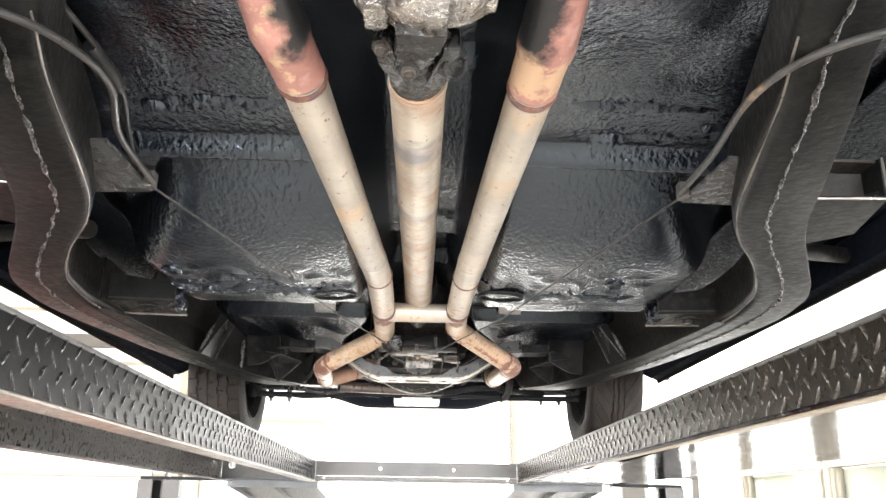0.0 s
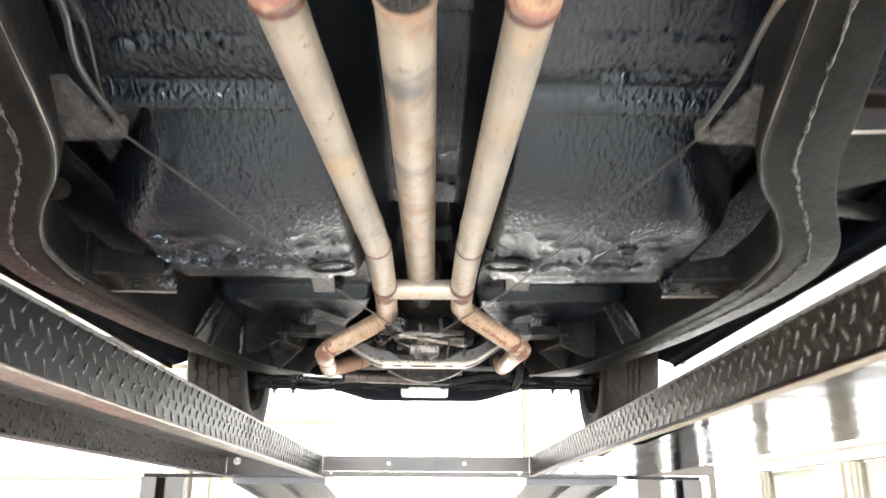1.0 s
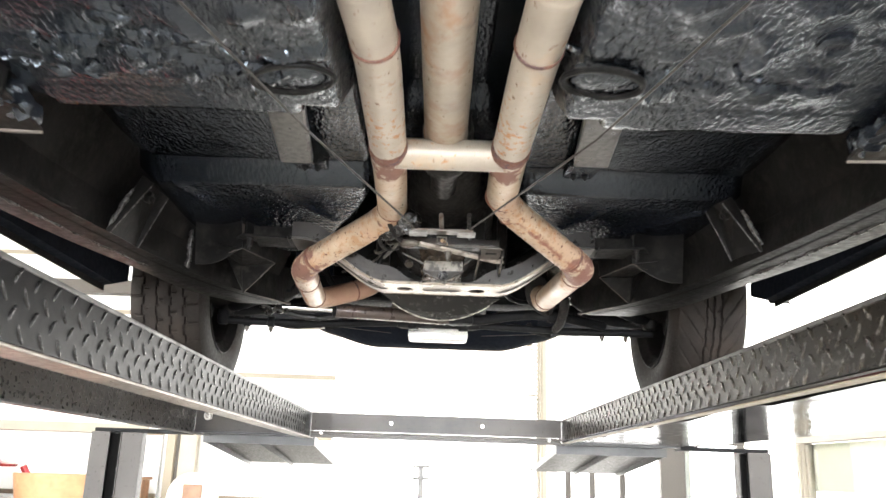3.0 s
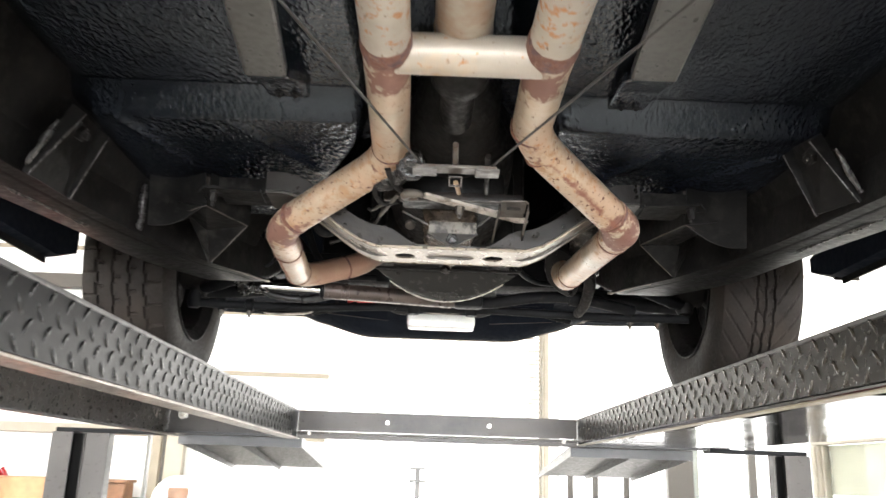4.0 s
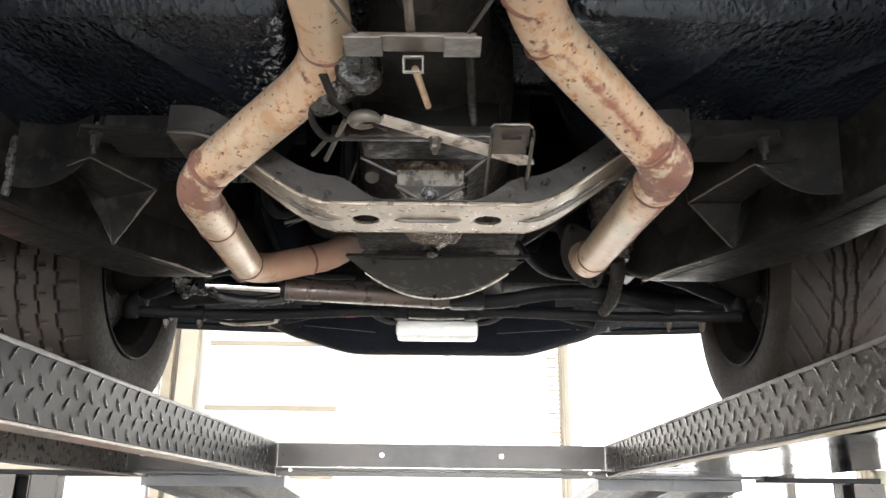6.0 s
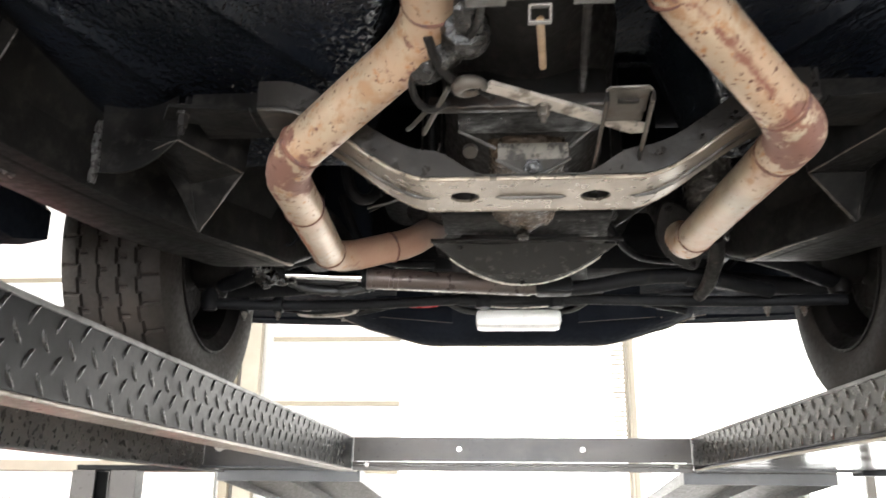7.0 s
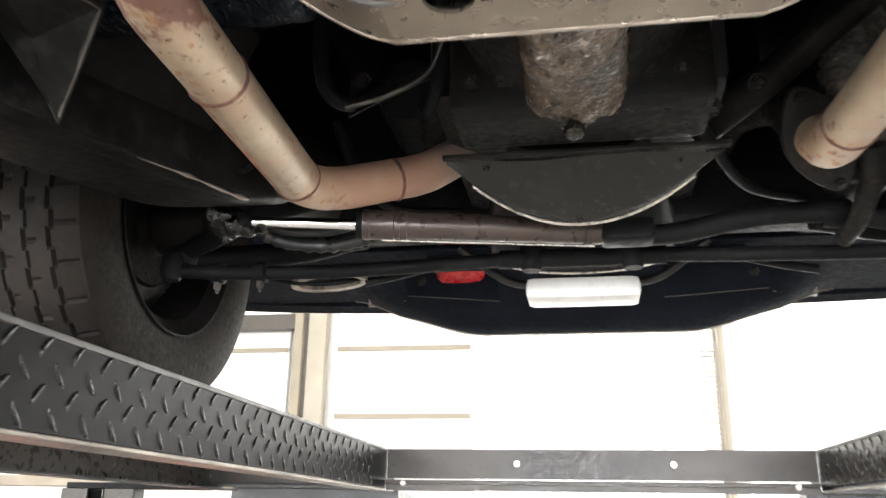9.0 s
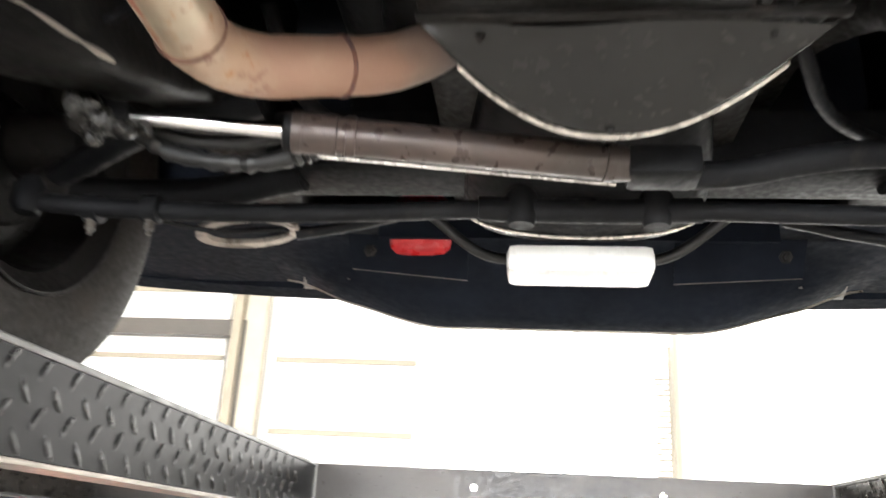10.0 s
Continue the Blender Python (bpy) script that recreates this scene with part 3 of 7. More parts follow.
def holed(bm, u0, u1, v0, v1, holes, thick, m, seg=20):
    """A plate in its own u, v plane, with round holes (u, v, r) through it; each hole owns a column."""
    hs = sorted(holes)
    cuts = [u0] + [(a[0] + b[0]) / 2 for a, b in zip(hs, hs[1:])] + [u1]
    for w in (0, thick):
        for (u, v, r), ua, ub in zip(hs, cuts, cuts[1:]):
            inner, outer = [], []
            for k in range(seg):
                a = 2 * math.pi * (k + 0.5) / seg
                c, s = math.cos(a), math.sin(a)
                inner.append(bm.verts.new(m @ Vector((u + r * c, v + r * s, w))))
                t = min((ub - u) / c if c > 1e-6 else ((ua - u) / c if c < -1e-6 else 9), (v1 - v) / s if s > 1e-6 else ((v0 - v) / s if s < -1e-6 else 9))
                outer.append(bm.verts.new(m @ Vector((u + t * c, v + t * s, w))))
            corner = {}
            for cu, cv in ((ua, v0), (ua, v1), (ub, v0), (ub, v1)):
                a = math.atan2(cv - v, cu - u) % (2 * math.pi)
                corner.setdefault(math.floor(a / (2 * math.pi) * seg - 0.5) % seg, []).append((a, bm.verts.new(m @ Vector((cu, cv, w)))))
            for k in range(seg):
                f = [inner[k], inner[(k + 1) % seg], outer[(k + 1) % seg]] + [c for _, c in sorted(corner.get(k, []), key=lambda e: -((e[0] - 2 * math.pi * (k + 0.5) / seg) % (2 * math.pi)))] + [outer[k]]
                bm.faces.new(f)
    for u, v, r in hs:
        lo = [bm.verts.new(m @ Vector((u + r * math.cos(2 * math.pi * (k + 0.5) / seg), v + r * math.sin(2 * math.pi * (k + 0.5) / seg), 0))) for k in range(seg)]
        hi = [bm.verts.new(m @ Vector((u + r * math.cos(2 * math.pi * (k + 0.5) / seg), v + r * math.sin(2 * math.pi * (k + 0.5) / seg), thick))) for k in range(seg)]
        for k in range(seg):
            bm.faces.new((lo[k], lo[(k + 1) % seg], hi[(k + 1) % seg], hi[k]))
    for quad in (((u0, v0), (u1, v0)), ((u1, v0), (u1, v1)), ((u1, v1), (u0, v1)), ((u0, v1), (u0, v0))):
        (a, b), (c, d) = quad
        bm.faces.new([bm.verts.new(m @ Vector(p)) for p in ((a, b, 0), (c, d, 0), (c, d, thick), (a, b, thick))])
    return bm


def bolt(name, p, direction, r, h, parent, material=DARKIRON, label=""):
    q = Vector(direction).to_track_quat("Z", "Y").to_matrix().to_4x4()
    bm = Lathe([(r, 0), (r, h * 0.75), (r * 0.85, h)], Matrix.Translation(p) @ q, 6)
    lathe(bm, [(r * 0.5, h), (r * 0.5, h * 1.5), (r * 0.4, h * 1.6)], Matrix.Translation(p) @ q, 10)
    return part(name, bm, material, parent, label, smooth=False)


def ease(a, b, v):
    v = min(1, max(0, (v - a) / (b - a)))
    return v * v * (3 - 2 * v)


# ---- building shell ----
X0, X1, Y0, Y1 = -7.0, 7.0, -7.0, 10.0


def structure(name, bm, material, label):
    return tagged(part(name, bm, material, None, "", smooth=False), label, name.split("_")[0], "", "structure")


structure("floor", Box(X0 - 0.2, X1 + 0.2, Y0 - 0.2, Y1 + 0.2, -0.2, 0.0), FLOORC, "pale grey sealed concrete workshop floor")
structure("ceiling", Box(X0 - 0.2, X1 + 0.2, Y0 - 0.2, Y1 + 0.2, CEIL, CEIL + 0.2), CEILM, "white sheet metal workshop ceiling")
bm = box(box(Box(X0 - 0.2, X1 + 0.2, Y0 - 0.2, Y0, 0, 0.1), X0 - 0.2, X1 + 0.2, Y0 - 0.2, Y0, 3.45, CEIL), X0 - 0.2, -4.05, Y0 - 0.2, Y0, 0.1, 3.45)
structure("wall_back", box(bm, 4.05, X1 + 0.2, Y0 - 0.2, Y0, 0.1, 3.45), WALLW, "white painted workshop wall with a wide window opening")


def side_wall(name, x, openings):
    """A wall 0.2 thick along y, with window openings (y0, y1, z0, z1)."""
    bm = bmesh.new()
    xa, xb = (x, x + 0.2) if x > 0 else (x - 0.2, x)
    ys = [Y0] + [v for o in openings for v in o[:2]] + [Y1]
    for i in range(0, len(ys), 2):
        box(bm, xa, xb, ys[i], ys[i + 1], 0, CEIL)
    for a, b, c, d in openings:
        box(bm, xa, xb, a, b, 0, c)
        box(bm, xa, xb, a, b, d, CEIL)
    return structure(name, bm, WALLW, "white painted workshop wall with window openings")


RW = [(-4.0, 2.0, 2.5, 4.6), (3.6, 8.8, 0.9, 3.0)]
LW = [(-4.0, 2.0, 2.5, 4.6)]
side_wall("wall_right", X1, RW)
side_wall("wall_left", X0, LW)


def window(name, x, o, n):
    y0, y1, z0, z1 = o
    w = empty(name, "beige framed workshop window with clear panes", "window", "", "structure", (x, y0, z0))
    fx = 0.09
    bm = box(box(Box(-fx / 2, fx / 2, 0, y1 - y0, 0, 0.09), -fx / 2, fx / 2, 0, y1 - y0, z1 - z0 - 0.09, z1 - z0), -fx / 2, fx / 2, 0, 0.09, 0.09, z1 - z0 - 0.09)
    box(bm, -fx / 2, fx / 2, y1 - y0 - 0.09, y1 - y0, 0.09, z1 - z0 - 0.09)
    part("window_frame", bm, BEIGE, w, "", False)
    step = (y1 - y0) / n
    for i in range(n):
        if i:
            part("mullion", Box(-fx / 2, fx / 2, i * step - 0.05, i * step + 0.05, 0.09, z1 - z0 - 0.09, 0.006), BEIGE, w, "", False)
        p = part("pane", Box(-0.004, 0.004, i * step + 0.05, (i + 1) * step - 0.05, 0.09, z1 - z0 - 0.09), GLASS, w, "", False)
        p.visible_shadow = False
    part("window_sill", Box(-0.14, 0.14, -0.05, y1 - y0 + 0.05, -0.05, -0.003, 0.008), BEIGE, w, "", False)


def back_window():
    w = empty("window_3", "wide beige framed workshop window with clear panes", "window", "", "structure", (0, Y0 - 0.1, 0.1))
    bm = box(box(box(Box(-4.05, 4.05, -0.045, 0.045, 0, 0.09), -4.05, 4.05, -0.045, 0.045, 3.26, 3.35), -4.05, -3.96, -0.045, 0.045, 0.09, 3.26), 3.96, 4.05, -0.045, 0.045, 0.09, 3.26)
    part("window_frame", bm, BEIGE, w, "", False)
    for i in range(5):
        if i:
            part("mullion", Box(-4.0 + 1.6 * i - 0.05, -4.0 + 1.6 * i + 0.05, -0.045, 0.045, 0.09, 3.26, 0.006), BEIGE, w, "", False)
        p = part("pane", Box(-4.0 + 1.6 * i + 0.05, -2.4 + 1.6 * i - 0.05, -0.004, 0.004, 0.09, 3.26), GLASS, w, "", False)
        p.visible_shadow = False


back_window()
window("window_1", X1 + 0.1, RW[1], 4)
# the two high windows are unseen, added to let in side daylight
window("added_window_4", X1 + 0.1, RW[0], 5)
window("added_window_2", X0 - 0.1, LW[0], 5)

structure("backdrop_front", Box(-3.0, 8.5, Y1 + 1.6, Y1 + 1.62, 0.0, 4.6), OUTSIDE, "blank white daylight outside the open bay doors")
structure("backdrop_right", Box(X1 + 1.4, X1 + 1.42, -5.0, 10.0, 0.0, 5.0), OUTSIDE_SIDE, "blank pale daylight outside the window")
structure("backdrop_left", Box(X0 - 1.42, X0 - 1.4, -5.0, 6.0, 0.0, 5.0), OUTSIDE_SIDE, "blank pale daylight outside the window")
structure("backdrop_back", Box(-6.0, 6.0, Y0 - 1.62, Y0 - 1.6, 0.0, 4.5), OUTSIDE_SIDE, "blank pale daylight outside the window")
structure("ground", Box(-30, 30, Y0 - 25, Y1 + 25, -0.3, -0.205), FLOORC, "pale concrete yard around the workshop")

# front wall: sheeted wall with a sectional door and beige columns
bm = Box(X0 - 0.2, -1.06, Y1 + 0.12, Y1 + 0.3, 0, CEIL)
box(bm, -1.06, 1.2, Y1 + 0.12, Y1 + 0.3, 3.86, CEIL)
box(bm, 1.2, 1.36, Y1 + 0.12, Y1 + 0.3, 0, CEIL)
box(bm, 1.36, 6.6, Y1 + 0.12, Y1 + 0.3, 3.86, CEIL)
structure("wall_front", box(bm, 6.6, X1 + 0.2, Y1 + 0.12, Y1 + 0.3, 0, CEIL), WALLW, "white painted front wall with two open bay doors")


def sectional_door(x0, x1, z1, label, rows):
    d = empty("overhead_door", label, "door", "overhead doors", "structure", ((x0 + x1) / 2, Y1, 0))
    h = z1 / rows
    for i in range(rows):
        part("door_panel", Box(x0 - (x0 + x1) / 2, (x1 - x0) / 2, 0.03, 0.085, i * h + 0.008, (i + 1) * h - 0.008, 0.008), DOORW, d, "", False)
        part("panel_rail", Box(x0 - (x0 + x1) / 2, (x1 - x0) / 2, 0.004, 0.028, (i + 1) * h - 0.035, (i + 1) * h + 0.012, 0.005), RAILM, d, "", False)
    return d


sectional_door(-2.36, -1.06, 3.86, "white sectional panel wall with beige rails", 6)
sectional_door(-6.6, -2.86, 3.86, "white sectional overhead door beside a beige column", 6)


def column(x, w, label):
    c = empty("column", label, "column", "columns", "structure", (x, Y1, 0))
    part("web", Box(-w / 2, w / 2, -0.12, -0.004, 0, CEIL, 0.006), BEIGE, c, "", False)
    part("flange", Box(-w * 0.95, -w / 2 - 0.004, -0.2, 0.0, 0, CEIL, 0.006), RAILM, c, "brown steel flange", False)


column(-2.55, 0.2, "beige painted steel column between the doors")
column(1.19, 0.045, "slim beige steel column with a door track")
# door track with its rungs beside the slim column
track = empty("door_track", "pale steel door track with short rungs", "door track", "", "structure", (1.13, Y1 - 0.05, 0))
part("rail", Box(-0.012, 0.012, -0.02, 0.02, 0.2, 3.4, 0.004), BEIGE, track, "", False)
for i in range(22):
    part("rung", Box(-0.13, -0.014, -0.006, 0.006, 2.16 + i * 0.045, 2.176 + i * 0.045), RAILM, track, "", False)

# dark frame round the overhead door, and the frame of the glazed side door
of = empty("overhead_door_frame", "brown-grey steel frame around the overhead door", "door frame", "", "structure", (-2.69, Y1 - 0.08, 0))
part("header", Box(-3.9, 0.065, -0.06, 0.06, 3.38, 3.53, 0.006), DOORFR, of, "", False)
part("jamb", Box(-0.065, 0.065, -0.06, 0.06, 0.0, 3.378, 0.006), DOORFR, of, "", False)
df = empty("door_1", "glazed side door in a brown-grey frame", "door", "", "structure", (3.0, Y1, 0))
part("header", Box(-0.30, 0.34, -0.05, 0.05, 1.98, 2.10, 0.006), DOORFR, df, "", False)
part("jamb", Box(0.26, 0.34, -0.05, 0.05, 0.0, 1.978, 0.006), DOORFR, df, "", False)
part("jamb", Box(-0.57, -0.31, -0.05, 0.05, 0.0, 2.10, 0.006), DOORFR, df, "", False)
part("edge_strip", Box(-0.305, -0.25, -0.04, 0.04, 0.0, 1.978, 0.006), GREENM, df, "grey-green edge strip", False)
part("pane", Box(-0.248, 0.258, -0.004, 0.004, 0.02, 1.976), GLASS, df, "", False).visible_shadow = False
# posts standing in the yard
for x, h in ((1.67, 1.74), (1.96, 1.74), (2.325, 1.74)):
    fp = empty("fence_post", "slim dark steel post in the bright yard", "post", "yard posts", "", (x, Y1 + 1.3, -0.205))
    part("shaft", Box(-0.033, 0.033, -0.03, 0.03, 0.012, h + 0.2, 0.006), DOORFR, fp, "", False)
    part("foot", Box(-0.08, 0.08, -0.08, 0.08, 0.0, 0.010, 0.002), DOORFR, fp, "", False)
yp = empty("yard_stand", "pale grey stand with two cross bars in the yard", "stand", at=(-0.109, Y1 + 1.3, -0.205))
part("shaft", Box(-0.03, 0.03, -0.03, 0.03, 0.012, 1.885, 0.005), PALEGREY, yp, "", False)
for z in (1.86, 1.72):
    part("cross_bar", Box(-0.10, 0.10, -0.062, -0.032, z, z + 0.03, 0.005), PALEGREY, yp, "", False)
part("foot", Box(-0.12, 0.12, -0.12, 0.12, 0.0, 0.010, 0.002), PALEGREY, yp, "", False)

# band and uprights on the left of the front wall
structure("trim_band", Box(-6.9, -3.0, Y1 - 0.03, Y1 - 0.004, 1.9, 2.0, 0.006), BEIGE, "beige horizontal rail on the white wall")

# fixtures added for the unseen strip lamps
for lx in (-3.1, 3.1):
    for ly in (-5.4, -3.1, -0.8, 1.5):
        f = empty("ceiling_light", "white ceiling strip light with a glowing diffuser", "ceiling light", "ceiling lights", "", (lx, ly, CEIL))
        part("housing", Box(-0.28, 0.28, -1.25, 1.25, -0.09, -0.002, 0.01), CEILM, f, "", False)
        part("diffuser", Box(-0.25, 0.25, -1.2, 1.2, -0.13, -0.092, 0.01), DIFFUSER, f, "", False)

# ---- four-post lift ----
RUN_TOP, RUN_BOT = 1.838, 1.737
LIN, RIN, RUN_W = -0.524, 0.545, 0.50
RY0, RY1 = -2.2, 4.66
lift = empty("four_post_lift", "grey steel four-post lift raised under the car", "car lift", at=(0, 0, 0))


def tread(side_x, face, y0, y1, bot):
    """Raised lugs of a tread plate on an upright face; face is +1 or -1, the way it looks along x."""
    verts, faces = [], []
    row_h, pitch = (RUN_TOP - 0.009 - bot) / 4, 0.055
    rows = 4
    for r in range(rows):
        zc = bot + row_h * (r + 0.56)
        lean = 1 if r % 2 else -1
        y = y0 + (0.0275 if r % 2 else 0)
        while y < y1:
            c, s = math.cos(radians(52)), math.sin(radians(52)) * lean
            j = random.uniform(-0.0006, 0.0006)
            L, W, bow = 0.0155, 0.0036, 0.0034 * lean
            b = len(verts)
            n = 6
            for k in range(n + 1):
                f = -1 + 2 * k / n
                u, w, hgt = L * f, W * (1 - f * f) ** 0.6 + 0.0002, 0.0026 * (1 - f * f) ** 0.5
                for v, hh in ((-w, 0), (-w * 0.2, hgt), (w * 0.35, hgt), (w, 0)):
                    v += bow * (1 - f * f)
                    verts.append((side_x + face * hh, y + u * c - v * s + j, zc + u * s + v * c + j))
            for k in range(n):
                for q in range(3):
                    faces.append((b + 4 * k + q, b + 4 * k + q + 1, b + 4 * k + q + 5, b + 4 * k + q + 4))
            y += pitch
    me = bpy.data.meshes.new("tread_lugs")
    me.from_pydata(verts, [], faces)
    me.polygons.foreach_set("use_smooth", [True] * len(faces))
    return me


def runway(xi, sgn, material, label, bot):
    """Inverted channel with a tread-plate inner face; xi is the inner face, sgn the way out from the car's middle."""
    xo = xi + sgn * RUN_W
    r = part("runway", Box(min(xi, xo), max(xi, xo), RY0, RY1, RUN_TOP - 0.008, RUN_TOP, 0.002), DECK, lift, label, False)
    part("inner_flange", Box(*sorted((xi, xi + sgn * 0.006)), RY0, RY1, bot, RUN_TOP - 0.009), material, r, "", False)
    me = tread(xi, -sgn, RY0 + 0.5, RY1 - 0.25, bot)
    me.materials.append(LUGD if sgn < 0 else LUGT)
    t = new("tread", me)
    t.parent = r
    tagged(t, "raised tread lugs", "", "", "stuff")
    if sgn < 0:
        part("bottom_lip", Box(xi - 0.055, xi, RY0, RY1, RUN_BOT - 0.006, RUN_BOT - 0.0005, 0.002), LIPM, r, "scuffed steel lip", False)
    part("outer_flange", Box(*sorted((xo - sgn * 0.006, xo)), RY0, RY1, bot - 0.004 if sgn < 0 else bot + 0.001, RUN_TOP - 0.009), CHANNEL, r, "", False)
    if sgn < 0:
        part("outer_lip", Box(*sorted((xo - sgn * 0.05, xo - sgn * 0.007)), RY0, RY1, RUN_BOT - 0.01, RUN_BOT - 0.005), LIFTDK, r, "", False)
    return r


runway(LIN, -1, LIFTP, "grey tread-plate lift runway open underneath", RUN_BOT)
run_r = runway(RIN, 1, LIFTWARM, "warm-tinted black tread-plate lift runway with a polished under plate", RUN_BOT + 0.012)
part("under_plate", Box(RIN, RIN + RUN_W + 0.06, RY0, RY1 - 0.1, RUN_BOT + 0.004, RUN_BOT + 0.0115, 0.002), POLISH, run_r, "polished metal under plate", False)
part("inner_lip", Box(RIN - 0.001, RIN + 0.022, RY0, RY1 - 0.1, RUN_BOT + 0.001, RUN_BOT + 0.0035, 0.001), RAILM, run_r, "tan scuffed lip", False)
# thin black plates stand in for the shade inside the slots
for y0, y1, w in ((1.98, 2.47, 0.030), (2.74, 2.95, 0.022), (3.2, 3.3, 0.018), (3.8, 3.88, 0.016)):
    part("slot", Plate([(RIN + 0.026, y0, RUN_BOT + 0.002), (RIN + 0.034, y0, RUN_BOT + 0.002), (RIN + 0.026 + w, y1, RUN_BOT + 0.002), (RIN + 0.026, y1, RUN_BOT + 0.002)], 0.002, (0, 0, 1)), SLOTBLK, run_r, "thin black plate in place of a slot", False)

# front tie bar between the runways
tie = part("tie_bar", tidy(holed(bmesh.new(), LIN + 0.002, RIN - 0.002, RUN_BOT + 0.024, RUN_TOP - 0.002, [(-0.183, 1.80, 0.0075), (0.207, 1.80, 0.0075)], 0.007,
                            Matrix(((1, 0, 0, 0), (0, 0, 1, 4.565), (0, 1, 0, 0), (0, 0, 0, 1))))), TIEP, lift, "dark steel tie bar with two round holes", False)
part("tie_flange", Box(LIN + 0.002, RIN - 0.002, 4.545, 4.64, RUN_BOT + 0.012, RUN_BOT + 0.021, 0.002), TIEP, tie, "", False)
part("tie_lip", Box(LIN + 0.002, RIN - 0.002, 4.552, 4.56, RUN_BOT - 0.006, RUN_BOT + 0.011, 0.002), TIEP, tie, "", False)
for x in (-0.475, 0.49):
    bolt("bolt", (x, 4.551, RUN_BOT + 0.012), (0, -1, 0), 0.008, 0.008, tie, BRIGHT)
for xi, s in ((LIN, -1), (RIN, 1)):
    e = part("end_plate", Box(*sorted((xi + s * 0.008, xi + s * (RUN_W - 0.008))), 4.575, 4.585, RUN_BOT - 0.002, RUN_TOP - 0.01), TIEP, lift, "", False)
    part("end_lip", Box(*sorted((xi + s * 0.008, xi + s * (RUN_W - 0.008))), 4.535, 4.574, RUN_BOT - 0.002, RUN_BOT + 0.006, 0.002), LIFTDK, e, "", False)
    bolt("bolt", (xi + s * 0.44, 4.571, RUN_BOT + 0.07), (0, -1, 0), 0.011, 0.012, e, BRIGHT, "bright hex bolt")
    part("washer", Lathe([(0.019, 0), (0.019, 0.003), (0.012, 0.003)], pose(xi + s * 0.44, 4.574, RUN_BOT + 0.07, 90, 0, 0), 24), BRIGHT, e)

# drive-off ramps beyond the tie bar
for xi, s in ((LIN, -1), (RIN, 1)):
    xa, xb = xi + s * 0.0, xi + s * 0.49
    rp = part("ramp", Plate([(xa, 4.72, 1.738), (xb, 4.72, 1.738), (xb, 5.75, 1.628), (xa, 5.75, 1.628)], 0.006, (0, 0.09, 1)), RAMPG, lift,
              "satin grey sheet metal drive-off ramp", False)
    for f in (0.0, 0.5, 0.98):
        x = xa + (xb - xa) * f
        part("rib", Plate([(x, 4.74, 1.735), (x, 5.74, 1.626), (x, 5.70, 1.612), (x, 4.74, 1.70)], 0.005, (s, 0, 0)), LIFTDK, rp, "", False)
    part("cross_angle", Box(*sorted((xa, xb)), 4.715, 4.74, 1.70, 1.736), LIFTDK, rp, "", False)

# short posts with their ladder slot, and the cross beams that carry the runways
def post(x0, x1, slot0, slot1, y):
    top = RUN_BOT - 0.011
    bm = Box(x0, x1, y + 0.05, y + 0.058, 0.02, top)
    box(bm, x0, x0 + 0.008, y + 0.009, y + 0.049, 0.02, top)
    box(bm, x1 - 0.008, x1, y + 0.009, y + 0.049, 0.02, top)
    if slot0 > x0 + 0.02:
        box(bm, x0, slot0, y, y + 0.008, 0.02, top, 0.002)
    box(bm, slot1, x1, y, y + 0.008, 0.02, top, 0.002)
    po = part("post", bm, POSTM, lift, "grey steel lift post with a thin black plate in place of a slot", False)
    # plain matt black box gives the slot its shade
    part("ladder", Box(x0 + 0.012, x1 - 0.012, y + 0.02, y + 0.04, 0.1, top - 0.005), SLOTBLK, po, "", False)
    part("slot_edge", Box(slot1 - 0.004, slot1 - 0.0005, y - 0.004, y + 0.02, 0.02, top), POSTM, po, "", False)
    part("base_plate", Box(x0 - 0.06, x1 + 0.06, y - 0.08, y + 0.22, 0.001, 0.018, 0.003), LIFTP, po, "", False)


for y in (4.55, -2.15):
    post(-1.44, -1.225, -1.362, -1.312, y)
    post(1.292, 1.432, 1.300, 1.336, y)
    for a, b in ((-1.43, -1.035), (1.05, 1.425)):
        part("cross_beam", Box(a, b, y + 0.005, y + 0.09, RUN_BOT - 0.0105, RUN_BOT + 0.006, 0.002), LIFTP, lift, "", False)

# ---- the car on the lift ----
car = empty("car", "black undersealed vintage car with dual exhaust on a lift", "car", at=(0, 2.0, RUN_TOP))
CAR_INV = Matrix.Translation((0, -2.0, -RUN_TOP))


def cp(name, bm, material, label="", parent=None, smooth=True):
    """A part of the car, built in world places."""
    bmesh.ops.transform(bm, matrix=CAR_INV, verts=bm.verts)
    return part(name, bm, material, parent or car, label, smooth)


def cbolt(p, d, r, h, parent=None, material=DARKIRON):
    q = Vector(d).to_track_quat("Z", "Y").to_matrix().to_4x4()
    M = Matrix.Translation(p) @ q
    bm = Lathe([(r * 1.35, 0), (r * 1.35, h * 0.2), (r, h * 0.2), (r, h * 0.8), (r * 0.85, h)], M, 6)
    lathe(bm, [(r * 0.5, h), (r * 0.5, h * 1.4), (r * 0.4, h * 1.5)], M, 8)
    return cp("bolt", bm, material, "", parent, False)


# floor pan with tunnel, seat dish and toe board; slanting stiffening ribs in the footwells
RIBS = ((-0.57, 2.64, -0.49, 2.84), (-0.37, 2.655, -0.26, 2.83), (0.43, 2.86, 0.57, 2.70), (0.28, 2.83, 0.36, 2.70))


